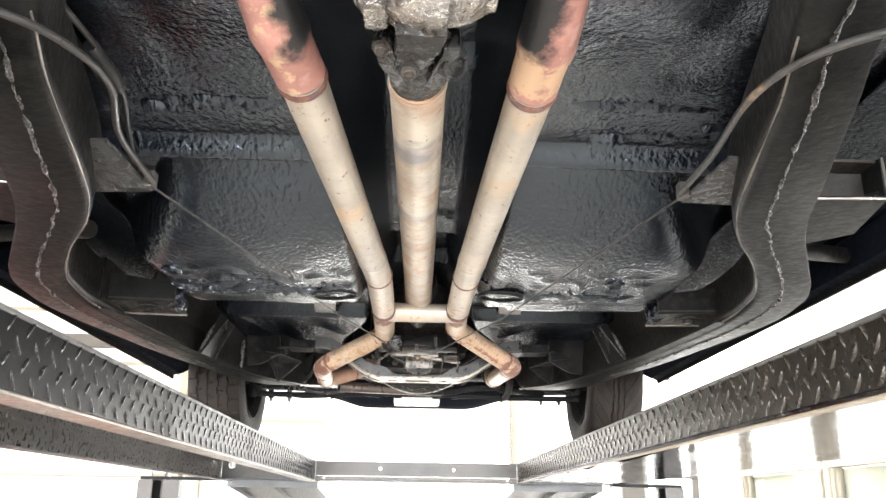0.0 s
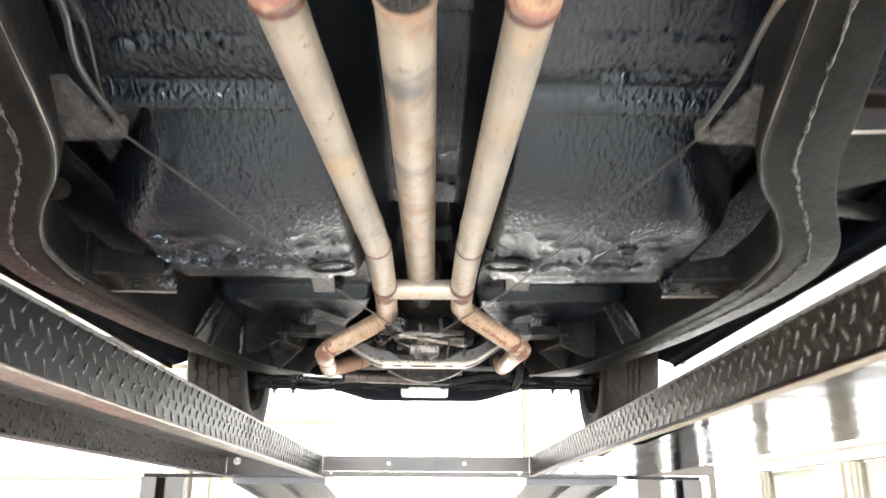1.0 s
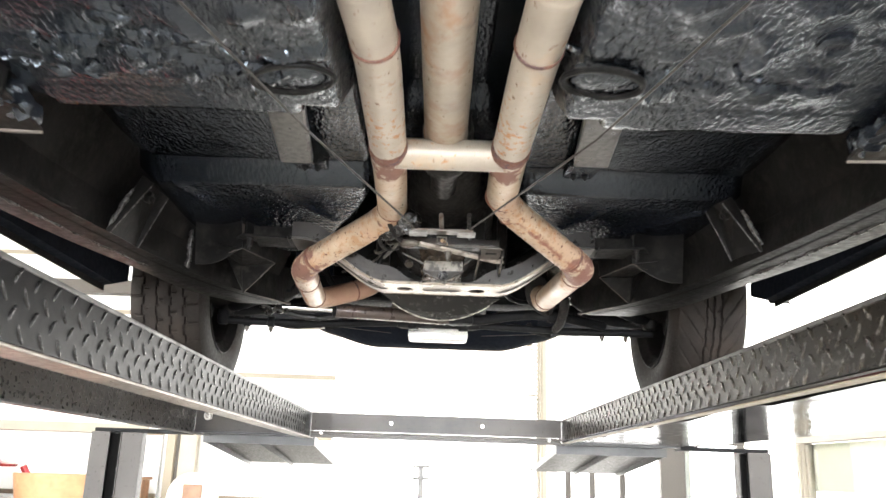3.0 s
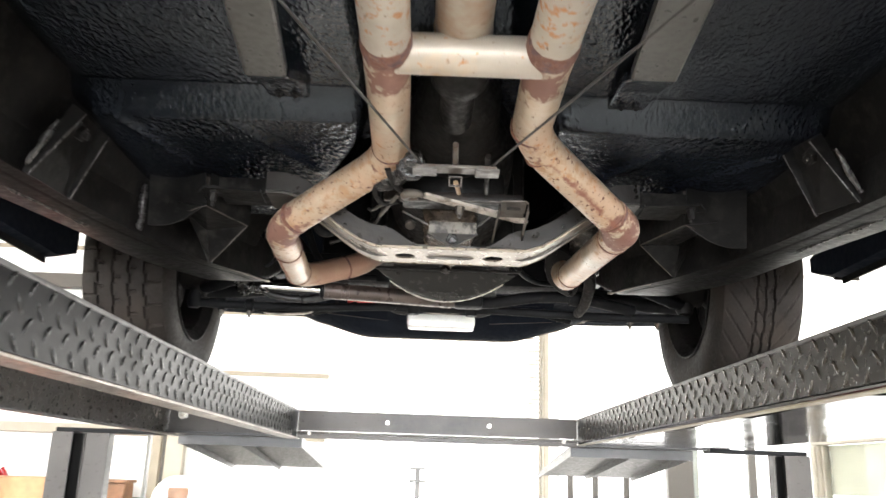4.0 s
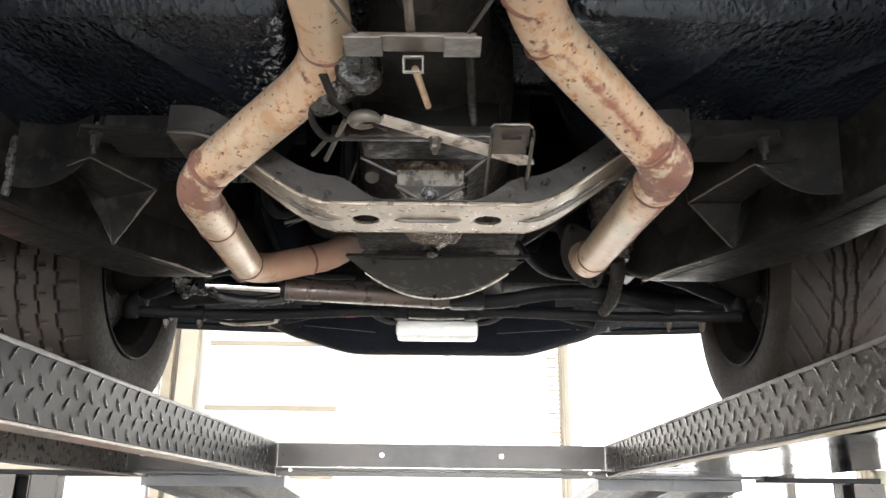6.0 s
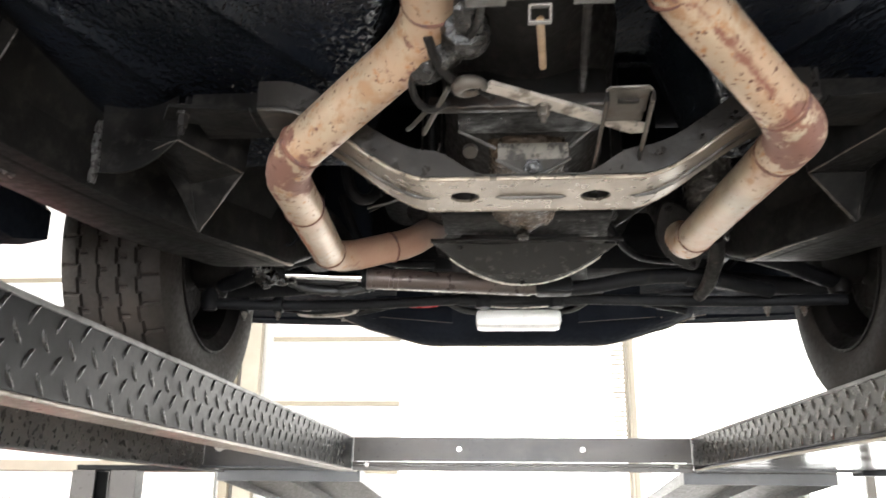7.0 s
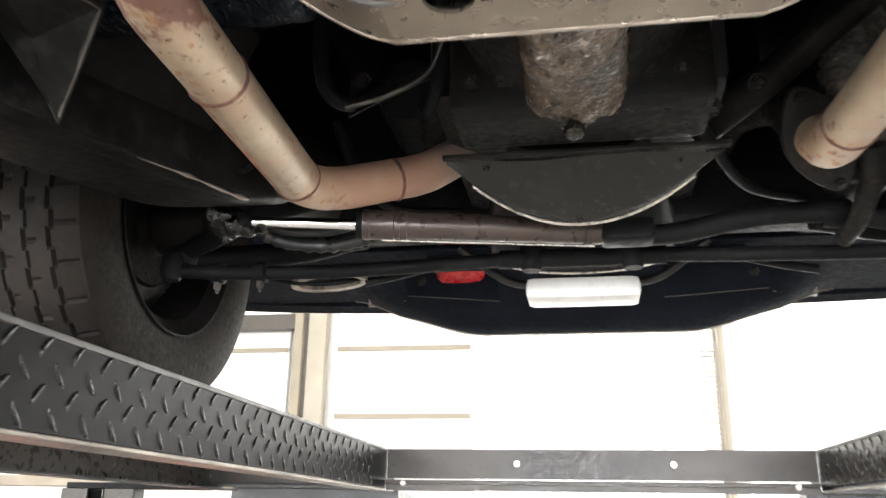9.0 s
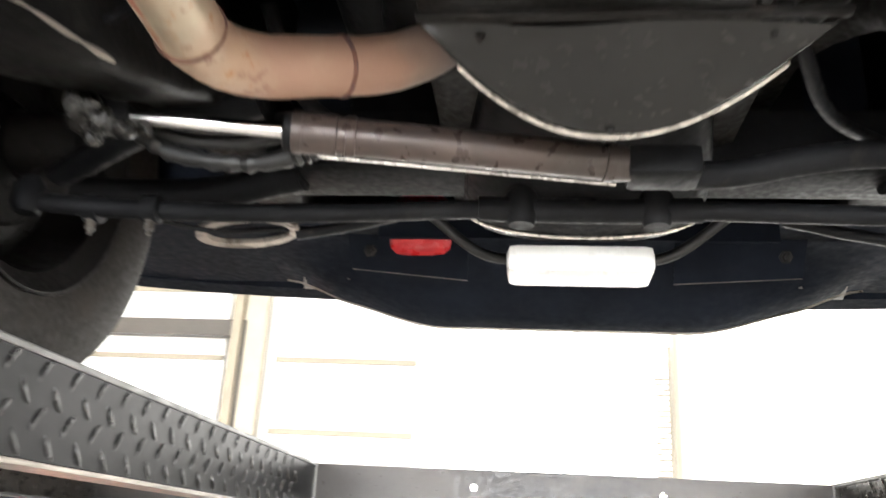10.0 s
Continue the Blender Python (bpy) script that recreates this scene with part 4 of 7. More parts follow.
def pan_z(x, y):
    ax = abs(x)
    z = 2.2
    z -= 0.055 * ease(1.10, 0.70, y + 0.05 * noise.noise(Vector((x * 4, y * 4, 3)))) * ease(0.58, 0.40, ax)
    z -= 0.030 * ease(1.312, 1.343, y) * ease(1.378, 1.352, y)          # bead across the pan
    out = 0.46 + 0.55 * (min(max(y, 1.38), 1.74) - 1.40)
    u = min(1, max(0, (y - 1.395) / 0.36))
    d = (1 - (1 - u) ** 2.6) * ease(2.06, 2.02, y)
    v = min(1, max(0, (out - ax) / 0.10))
    z -= 0.115 * d * (1 - (1 - v) ** 2.6)               # seat dish, bulging down
    z += 0.05 * ease(out - 0.01, out + 0.05, ax) * ease(1.38, 1.42, y) * ease(1.98, 1.95, y)
    z = min(z, 2.205 - 0.121 * ease(1.974, 1.984, y) * ease(2.064, 2.046, y) * ease(0.61, 0.55, ax) * ease(0.175, 0.215, ax))   # cross rail
    z += 0.012 * ease(2.06, 2.10, y) * ease(2.60, 2.56, y)
    z += 0.010 * ease(2.555, 2.57, y) * ease(2.605, 2.59, y)           # groove before the footwell
    z -= 0.020 * ease(2.598, 2.626, y)                                 # bead of the footwell
    for x0, y0, x1, y1 in RIBS:
        u = min(1, max(0, ((x - x0) * (x1 - x0) + (y - y0) * (y1 - y0)) / ((x1 - x0) ** 2 + (y1 - y0) ** 2)))
        z -= 0.008 * math.exp(-((x - x0 - u * (x1 - x0)) ** 2 + (y - y0 - u * (y1 - y0)) ** 2) / 0.00013)
    z += 0.42 * ease(3.08, 3.45, y)                                    # toe board
    z -= 0.05 * max(0, min(y, 3.1) - 2.66)                             # the footwell falls to the front
    half = 0.15 + 0.02 * ease(2.5, 2.7, y) + 0.10 * ease(2.66, 3.0, y)
    z += 0.19 * ease(half + 0.015, half - 0.075, ax)                           # tunnel
    z += 0.06 * ease(0.60, 0.70, ax)
    z += 0.006 * math.exp(-((ax - 0.36) / 0.03) ** 2) * ease(0.2, 0.3, y) * ease(1.2, 1.05, y)
    p = Vector((x, y, 0))
    z -= 0.016 * max(0, noise.noise(p * 21) - 0.05) * ease(1.66, 1.8, y) * ease(1.975, 1.95, y) * ease(0.6, 0.5, ax)   # lumps
    soft = 1 - 0.9 * ease(half + 0.035, half + 0.01, ax)
    z += 0.007 * (1 - 0.85 * ease(2.45, 2.62, y)) * noise.noise(p * 3.1) + soft * (0.0011 * noise.noise(p * 15) + 0.0002 * noise.noise(p * 38))
    return z


bm = bmesh.new()
NX, NY = 290, 630
gx = [-0.92 + 1.84 * i / NX for i in range(NX + 1)]
gy = [-0.7 + 4.0 * j / NY for j in range(NY + 1)]
V = [[bm.verts.new((x, y, pan_z(x, y))) for x in gx] for y in gy]
for j in range(NY):
    for i in range(NX):
        bm.faces.new((V[j][i], V[j + 1][i], V[j + 1][i + 1], V[j][i + 1]))
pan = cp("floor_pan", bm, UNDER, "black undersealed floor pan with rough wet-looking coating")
pan.data.set_sharp_from_angle(angle=radians(80))

# torn flakes and blisters of underseal
def flakes(cx, cy, n, sx, sy, size):
    bm = bmesh.new()
    for _ in range(n):
        x, y = cx + random.gauss(0, sx), cy + random.gauss(0, sy)
        r, h = size * random.uniform(0.4, 1.3), size * random.uniform(0.25, 0.8)
        z = pan_z(x, y)
        a0 = random.uniform(0, 6.28)
        st = random.uniform(1.0, 3.0)
        ring = []
        for k in range(7):
            a = 2 * math.pi * k / 7
            u, v = r * st * math.cos(a) * random.uniform(0.7, 1.2), r * math.sin(a) * random.uniform(0.7, 1.2)
            ring.append(bm.verts.new((x + u * math.cos(a0 * 0.15) - v * math.sin(a0 * 0.15), y + u * math.sin(a0 * 0.15) + v * math.cos(a0 * 0.15), z + 0.004)))
        tip = bm.verts.new((x + random.uniform(-r, r), y + random.uniform(-r, r) * 0.6, z - h))
        for k in range(7):
            bm.faces.new((ring[k], ring[(k + 1) % 7], tip))
    return tagged(cp("underseal", bm, UNDER, "torn lumps of black underseal", pan), "", "", "", "stuff")


for args in ((-0.32, 1.188, 12, 0.05, 0.004, 0.005), (-0.41, 1.205, 14, 0.02, 0.012, 0.007), (0.36, 1.27, 34, 0.05, 0.010, 0.008), (0.30, 1.165, 14, 0.04, 0.005, 0.006),
             (-0.38, 1.86, 60, 0.09, 0.03, 0.009), (-0.25, 1.9, 36, 0.07, 0.02, 0.008), (0.27, 1.9, 40, 0.09, 0.02, 0.008), (-0.5, 1.9, 20, 0.03, 0.02, 0.012),
             (0.47, 1.21, 12, 0.02, 0.02, 0.008), (-0.42, 2.86, 30, 0.06, 0.03, 0.004), (0.48, 2.86, 30, 0.06, 0.03, 0.004)):
    flakes(*args)

# long torn lips where the underseal has split and hangs
def tear(x0, x1, y, depth, wave):
    bm = bmesh.new()
    n = 60
    rows = [[], [], []]
    for k in range(n + 1):
        u = k / n
        x = x0 + (x1 - x0) * u
        q = Vector((x * 24, y * 7, depth * 90))
        yy = y + wave * noise.noise(q) + 0.004 * noise.noise(q * 3)
        d = depth * (0.25 + 0.75 * abs(noise.noise(q * 1.7 + Vector((3, 0, 0)))) * 1.8) * min(1, 8 * u, 8 * (1 - u)) + 0.001
        z = pan_z(x, yy)
        for r, (dy, dz) in zip(rows, ((-0.004, 0.003), (0.002, -0.5 * d), (0.011 * (0.4 + d / depth), -d))):
            r.append(bm.verts.new((x, yy + dy, z + dz)))
    back = [bm.verts.new(v.co + Vector((0, 0.004, 0.003))) for v in rows[2]]
    foot = [bm.verts.new((v.co.x, v.co.y + 0.006, pan_z(v.co.x, v.co.y) + 0.003)) for v in rows[2]]
    R = rows + [back, foot]
    for a, b in zip(R, R[1:]):
        for k in range(n):
            bm.faces.new((a[k], a[k + 1], b[k + 1], b[k]))
    cp("torn_underseal", bm, UNDER, "", pan)


for args in ((-0.43, -0.20, 1.183, 0.009, 0.007), (-0.42, -0.22, 1.192, 0.013, 0.006), (-0.45, -0.39, 1.20, 0.016, 0.012), (-0.43, -0.36, 1.215, 0.014, 0.012), (0.27, 0.34, 1.275, 0.024, 0.004), (0.33, 0.42, 1.268, 0.008, 0.006), (0.44, 0.50, 1.22, 0.016, 0.01), (0.22, 0.45, 1.165, 0.004, 0.003), (0.25, 0.36, 1.165, 0.008, 0.003),
             (-0.52, -0.30, 1.87, 0.012, 0.02), (-0.34, -0.17, 1.90, 0.009, 0.015), (-0.47, -0.36, 1.83, 0.008, 0.015), (0.17, 0.34, 1.905, 0.008, 0.012),
             (0.36, 0.50, 1.90, 0.009, 0.012), (-0.13, -0.17, 1.30, 0.012, 0.01)):
    tear(*args)

# oval drain plates and small grommets in the dish
for s, x, y in ((-1, -0.205, 1.925), (1, 0.185, 1.905)):
    ring = [(x + 0.052 * math.cos(a) , y + 0.036 * math.sin(a) + 0.008 * s * math.cos(a), pan_z(x, y) - 0.006) for a in [2 * math.pi * k / 28 for k in range(29)]]
    dr = cp("drain_plate", Tube(ring, 0.0045, 8, 0.002), FRAMEP, "oval black drain plate with a raised rim")
    bmd = bmesh.new()
    lathe(bmd, [(0.043, 0), (0.04, -0.003), (0.02, -0.006)], Matrix.Translation((x, y, pan_z(x, y) - 0.002)) @ Matrix.Diagonal((1, 0.66, 1, 1)), 24)
    cp("lid", bmd, UNDER, "", dr)
for x, y in ((0.43, 1.80), (-0.54, 1.76), (-0.40, 1.80)):
    z = pan_z(x, y)
    cp("grommet", Lathe([(0.022, 0.004), (0.022, -0.004), (0.016, -0.008), (0.012, -0.004), (0.004, -0.003)], Matrix.Translation((x, y, z)), 20), UNDER)
for s, ya, bend, foot in ((-1, 0.0, (0.247, 0.305), (0.243, 0.307)), (1, -0.03, (0.226, 0.288), (0.240, 0.299))):
    # pressed steel straps with folded edges below the step of the pan, and their undersealed feet
    def strap_section(i, o, y, z):
        return [Vector((s * x, y, z + h)) for x, h in ((i, 0.016), (i, 0.002), (i + 0.003, 0), (o - 0.003, 0), (o, 0.002), (o, 0.016), (o - 0.004, 0.016), (o - 0.005, 0.006), (i + 0.005, 0.006), (i + 0.004, 0.016))]
    i, o = bend
    line = [(i - 0.03, o - 0.03, 2.03, 2.128), (i, o, 2.385 + ya, 2.141)]
    st = cp("seat_strap", loft(bmesh.new(), [strap_section(*q) for q in line]), STRAPM, "flat grey-black steel strap with folded edges", None, False)
    fi, fo = foot
    line = [(i, o, 2.386 + ya, 2.141), (i - 0.004, o + 0.001, 2.41 + ya, 2.149), (fi - 0.002, fo + 0.004, 2.50 + ya * 0.5, 2.188), (fi, fo, 2.565, 2.196)]
    cp("strap_foot", loft(bmesh.new(), [strap_section(*q) for q in line]), UNDER, "undersealed foot of the strap", st, False)
    for k in (0.3, 0.7):
        cbolt((s * (fi + (fo - fi) * k), 2.545, 2.196), (0, 0, -1), 0.007, 0.007, st)

# perimeter frame rails: stations of y, inner x, outer x, bottom z
ST = [(-0.7, 0.36, 0.45, 2.16), (0.2, 0.34, 0.43, 2.14), (0.67, 0.355, 0.445, 2.075), (0.88, 0.40, 0.495, 2.052), (1.11, 0.45, 0.565, 2.045), (1.24, 0.485, 0.605, 2.045), (1.36, 0.535, 0.655, 2.043),
      (1.48, 0.605, 0.715, 2.038), (1.60, 0.66, 0.775, 2.032), (1.72, 0.695, 0.81, 2.03), (1.93, 0.71, 0.825, 2.03), (2.3, 0.69, 0.80, 2.04), (2.6, 0.655, 0.765, 2.046), (2.9, 0.60, 0.70, 2.050), (3.1, 0.515, 0.645, 2.047),
      (3.25, 0.45, 0.59, 2.055), (3.36, 0.42, 0.55, 2.066), (3.5, 0.41, 0.52, 2.115), (3.7, 0.41, 0.50, 2.185), (4.3, 0.41, 0.50, 2.225)]


def station_path():
    c = spline([(a[0], a[1], a[2]) for a in ST], 6)
    d = spline([(a[0], a[3], 0) for a in ST], 6)
    return [(p.x, p.y, p.z, q.y) for p, q in zip(c, d)]


RAIL = station_path()
for s in (-1, 1):
    secs = []
    for y, xi, xo, zb in RAIL:
        xi, xo = xi + (0.03 if s < 0 else 0), xo + (0.03 if s < 0 else 0)
        r, h = 0.020, 0.11
        arc = [(xi + r - r * math.cos(radians(a)), zb + r - r * math.sin(radians(a))) for a in (0, 18, 36, 54, 72, 90)]
        outer = [(xo - 0.004, zb), (xo - 0.001, zb + 0.001), (xo, zb + 0.004)]
        secs.append([Vector((s * a, y, b)) for a, b in arc + outer + [(xo, zb + h), (xi, zb + h)]])
    rail = cp("frame_rail", loft(bmesh.new(), secs), FRAMEP, "black painted chassis rail with a rough weld seam")
    bead = []
    for y, xi, xo, zb in RAIL:
        if 0.5 < y < 2.9:
            w = 0.45 if y < 1.3 else 0.5
            o = (0.03 if s < 0 else 0)
            bead.append((s * (xi * (1 - w) + xo * w + o), y, zb - 0.001))
    fine = []
    for a, b in zip(bead, bead[1:]):
        for k in range(6):
            u = k / 6
            q = Vector(a).lerp(Vector(b), u)
            fine.append(q + Vector((0.003 * noise.noise(q * 40), 0, 0.002 * noise.noise(q * 55 + Vector((5, 0, 0))))))
    cp("weld_seam", Tube(fine, lambda u: 0.0022 + 0.0014 * math.sin(u * 190) * math.sin(u * 71), 8, 0.003), SEAM, "lumpy weld seam", rail)
    # thin bright tube paints the highlight along the inner rail edge
    worn = [(s * (xi + (0.03 if s < 0 else 0) + 0.0055), y, zb + 0.0055) for y, xi, xo, zb in RAIL if 0.75 < y < 1.95]
    cp("edge_line", Tube(worn, lambda u: 0.0014 + 0.0009 * math.sin(u * 37) * math.sin(u * 11), 6), LIPM, "bright highlight line along the rail edge", rail)
    # inward lip along the front part
    lip = [(s * (xi + (0.03 if s < 0 else 0) - 0.012), y, zb + 0.004) for y, xi, xo, zb in RAIL if 1.9 < y < 3.37]
    lip2 = [(s * (xi + (0.03 if s < 0 else 0) + 0.02), y, zb + 0.001) for y, xi, xo, zb in RAIL if 1.9 < y < 3.37]
    bm = bmesh.new()
    A = [bm.verts.new(p) for p in lip]
    B = [bm.verts.new(p) for p in lip2]
    C = [bm.verts.new((p[0], p[1], p[2] + 0.003)) for p in lip]
    D = [bm.verts.new((p[0], p[1], p[2] + 0.003)) for p in lip2]
    for k in range(len(A) - 1):
        bm.faces.new((A[k], A[k + 1], B[k + 1], B[k]))
        bm.faces.new((C[k], C[k + 1], D[k + 1], D[k]))
        bm.faces.new((A[k], A[k + 1], C[k + 1], C[k]))
    cp("rail_lip", bm, FRAMEP, "", rail)
    scuff = [(s * (xi + (0.03 if s < 0 else 0) - 0.010), y, zb + 0.0025) for y, xi, xo, zb in RAIL if 3.17 < y < 3.37]
    cp("scuffed_edge", Tube(scuff, lambda u: 0.0002 + 0.0034 * u * (1 + 0.5 * math.sin(u * 23)), 6, 0.003), LIPM, "tan scuffed edge", rail)
    # inner wall of the torque box
    secs = []
    for y, xi, xo, zb in RAIL:
        if 2.12 < y < 3.3:
            x = xi + (0.03 if s < 0 else 0)
            secs.append([Vector((s * (x + 0.012), y, zb + 0.05)), Vector((s * (x + 0.018), y, zb + 0.05)), Vector((s * (x - 0.050), y, 2.27)), Vector((s * (x - 0.056), y, 2.27))])
    cp("torque_box_wall", loft(bmesh.new(), secs), FRAMEP, "", rail)
    # body mount ledge with rusty edge
    x0 = 0.572 if s > 0 else 0.585
    bm = Plate([(s * x0, 1.955, 2.062), (s * 0.745, 1.935, 2.062), (s * 0.745, 2.06, 2.056), (s * x0, 2.072, 2.056)], 0.005, (0, 0, 1))
    mt = cp("body_mount", bm, RUSTIN, "black body mount tray with brown streaks", None, False)
    cp("rear_wall", Plate([(s * x0, 1.955, 2.058), (s * 0.745, 1.935, 2.058), (s * 0.745, 1.935, 2.125), (s * x0, 1.955, 2.105)], 0.005, (0, 1, 0)), FRAMEP, "", mt, False)
    cp("front_lip", Tube([Vector((s * x0, 2.073, 2.055)).lerp(Vector((s * 0.742, 2.061, 2.055)), k / 10) for k in range(11)], 0.003, 8, 0.002), LIPM, "", mt)
    cp("mount_washer", Lathe([(0.03, 0), (0.03, -0.004), (0.012, -0.005), (0.012, -0.014)], Matrix.Translation((s * 0.655, 2.0, 2.0585)), 18), DARKIRON, "", mt)
    cp("mount_wall", Box(*sorted((s * 0.735, s * 0.741)), 1.90, 2.075, 2.052, 2.15), FRAMEP, "", mt, False)
    crust = [Vector((s * (x0 + 0.012 + 0.02 * noise.noise(Vector((k, s, 0)))), 1.975 + 0.012 * k, 2.075 + 0.016 * noise.noise(Vector((k * 1.3, 4, s))))) for k in range(9)]
    bm = Tube(spline(crust, 4), lambda u: 0.002 + 0.017 * math.sin(math.pi * u) ** 0.4, 18)
    for v in bm.verts:
        v.co += Vector((0.010 * noise.noise(v.co * 60), 0.006 * noise.noise(v.co * 75 + Vector((3, 0, 0))), 0.012 * noise.noise(v.co * 66 + Vector((0, 7, 0)))))
    cp("underseal_crust", bm, UNDER, "lumpy crust of underseal", mt)
    # tapered channel bracket between the rail and the pan, with its bolt
    T0, T1 = ((-0.618, 2.57, 2.170), (-0.618, 2.668, 2.172)) if s < 0 else ((0.588, 2.568, 2.170), (0.583, 2.655, 2.180))
    B0, B1 = ((-0.670, 2.55, 2.046), (-0.660, 2.682, 2.050)) if s < 0 else ((0.648, 2.575, 2.060), (0.618, 2.660, 2.062))
    T0, T1, B0, B1 = Vector(T0), Vector(T1), Vector(B0), Vector(B1)
    gb = cp("rail_bracket", Plate([T0, T1, B1, B0], 0.004), FRAMEP, "tapered black bracket between rail and floor", rail, False)
    inn = Vector((-s * 0.016, 0, -0.012))
    for a, b in ((T0, B0), (T1, B1)):
        cp("flange", Plate([a, b, b + inn * 0.35, a + inn * 1.3], 0.003, (0, 1, 0)), FRAMEP, "", gb, False)
        cp("edge_line", Tube([(a + inn * 1.3).lerp(b + inn * 0.35, k / 8) for k in range(9)], 0.0012, 6, 0.001), SEAM, "", gb)
    mid = T0.lerp(T1, 0.5).lerp(B0.lerp(B1, 0.5), 0.22)
    cbolt(mid, (-s * 0.9, 0, -0.5), 0.013, 0.014, gb)
    seam = [T0.lerp(B0, k / 14) + Vector((-s * 0.002, -0.012 + 0.003 * noise.noise(Vector((k, s, 1))), 0)) for k in range(4, 14)]
    cp("weld_seam", Tube(seam, lambda u: 0.003 + 0.0025 * math.sin(u * 60), 8, 0.003), SEAM, "", rail)
    # folded gusset behind the front bend of the rail: a scalloped wall, an open mouth with a bare edge, a slanting cheek
    if s < 0:
        A, B, C, D = Vector((-0.474, 2.855, 2.100)), Vector((-0.414, 2.955, 2.091)), Vector((-0.508, 3.048, 2.031)), Vector((-0.586, 2.872, 2.062))
    else:
        A, B, C, D = Vector((0.445, 2.838, 2.091)), Vector((0.400, 2.998, 2.094)), Vector((0.492, 3.082, 2.048)), Vector((0.560, 2.835, 2.048))
    bm = bmesh.new()
    lo, hi = [], []
    for k in range(17):
        u = k / 16
        q = D.lerp(A, u)
        q.z -= 0.012 * math.sin(math.pi * u) * (1 - u)
        q.y += 0.02 * math.sin(math.pi * u)
        lo.append(q)
        hi.append(Vector((q.x + s * 0.02, q.y + 0.02, 2.25)))
    secs = [[a, a + Vector((0, 0.004, 0)), b + Vector((0, 0.004, 0)), b] for a, b in zip(lo, hi)]
    pk = cp("gusset_pocket", loft(bm, secs), FRAMEP, "black folded gusset plate with bare edge", None)
    M = C + Vector((-s * 0.006, -0.062, 0.056))
    E = D.lerp(A, 0.25) + Vector((0, 0.03, 0.05))
    cp("pocket_cheek", Plate([B, C, M], 0.004), FRAMEP, "", pk, False)
    cp("pocket_roof", Plate([A, B, M, E], 0.004, (0, 0, 1)), FRAMEP, "", pk, False)
    cp("pocket_wall", Plate([M, C, C + Vector((s * 0.05, -0.03, 0.10)), E + Vector((0, 0, 0.03))], 0.004), FRAMEP, "", pk, False)
    cp("pocket_side", Plate([A, B, B + Vector((0, 0.03, 0.11)), A + Vector((0, 0.02, 0.10))], 0.004), FRAMEP, "", pk, False)
    cp("pocket_back", Plate([B, C, C + Vector((0, 0.03, 0.16)), B + Vector((0, 0.03, 0.11))], 0.004, (0, 1, 0)), FRAMEP, "", pk, False)
    edge = []
    for a, b in ((D.lerp(A, 0.7), A), (A, B), (B, C)):
        for k in range(14):
            q = a.lerp(b, k / 14)
            edge.append(q + Vector((0.002 * noise.noise(q * 50), 0.002 * noise.noise(q * 63), -0.001)))
    cp("bare_edge", Tube(edge, lambda u: 0.0005 + 0.0008 * ease(0.1, 0.4, u), 6, 0.0012), BAREGREY, "worn bright edge", pk)
    cp("stud", Tube([A + Vector((s * 0.012, 0.035, 0.09)), A + Vector((s * 0.012, 0.035, 0.03))], 0.005, 8), BAREGREY, "", pk)
    vseam = [Vector((s * (0.612 + 0.004 * noise.noise(Vector((k * 0.7, s, 0)))), 2.905, 2.06 + 0.012 * k)) for k in range(9)]
    cp("weld_seam", Tube(vseam, 0.006, 8, 0.005), SEAM, "", rail)
    # outrigger: a box open at the rear, rusty inside, with a worn lower lip
    xa, xb, ya, yb = (0.568, 0.695, 1.178, 1.43) if s > 0 else (0.598, 0.725, 1.200, 1.43)
    og = cp("outrigger", Plate([(s * xa, ya, 2.058), (s * xb, ya - 0.01, 2.058), (s * (xb + 0.03), yb - 0.10, 2.056), (s * (xa + 0.06), yb, 2.056)], 0.004, (0, 0, 1)), FRAMEP, "black box outrigger, rusty inside, with a worn lip", None, False)
    cp("outrigger_end", Box(*sorted((s * (xb - 0.004), s * xb)), ya - 0.008, yb - 0.1, 2.063, 2.125), FRAMEP, "", og, False)
    cp("outrigger_top", Box(*sorted((s * xa, s * (xb - 0.005))), ya + 0.002, yb - 0.05, 2.121, 2.125), RUSTIN, "", og, False)
    cp("outrigger_web", Box(*sorted((s * xa, s * (xb - 0.005))), ya + 0.045, ya + 0.05, 2.063, 2.120), RUSTIN, "rust-brown inner web", og, False)
    cp("rust_lip", Tube([Vector((s * xa, ya - 0.001, 2.0575)).lerp(Vector((s * xb, ya - 0.010, 2.0575)), k / 10) for k in range(11)] + [Vector((s * xb, ya - 0.01, 2.0575)).lerp(Vector((s * xb, ya - 0.008, 2.125)), k / 6) for k in range(1, 7)], 0.0018, 6, 0.0012), LIPM, "", og)
    cp("brace", Plate([(s * 0.64, 1.24, 2.06), (s * 0.90, 0.95, 2.12), (s * 0.90, 1.02, 2.12), (s * 0.66, 1.30, 2.06)], 0.005, (0, 0, 1)), FRAMEP, "", og, False)
    cp("brace_tube", Tube([(s * 0.60, 1.45, 2.07), (s * 0.95, 1.72, 2.14)], 0.017, 14), FRAMEP, "", og)
    # rocker panel and sill
    secs = []
    for k in range(40):
        y = -0.7 + k * (4.0 / 39)
        z = 2.085 if s > 0 else 2.066
        z += 0.03 * ease(3.2, 3.3, y)
        secs.append([Vector((s * a, y, b)) for a, b in ((0.90, z + 0.01), (0.95, z), (0.965, z + 0.012), (0.985, z + 0.12), (1.0, 2.62), (0.96, 2.62), (0.94, 2.2), (0.90, 2.16))])
    rk = cp("rocker_panel", loft(bmesh.new(), secs), BODYP, "black sill panel with a dirty lower flange")
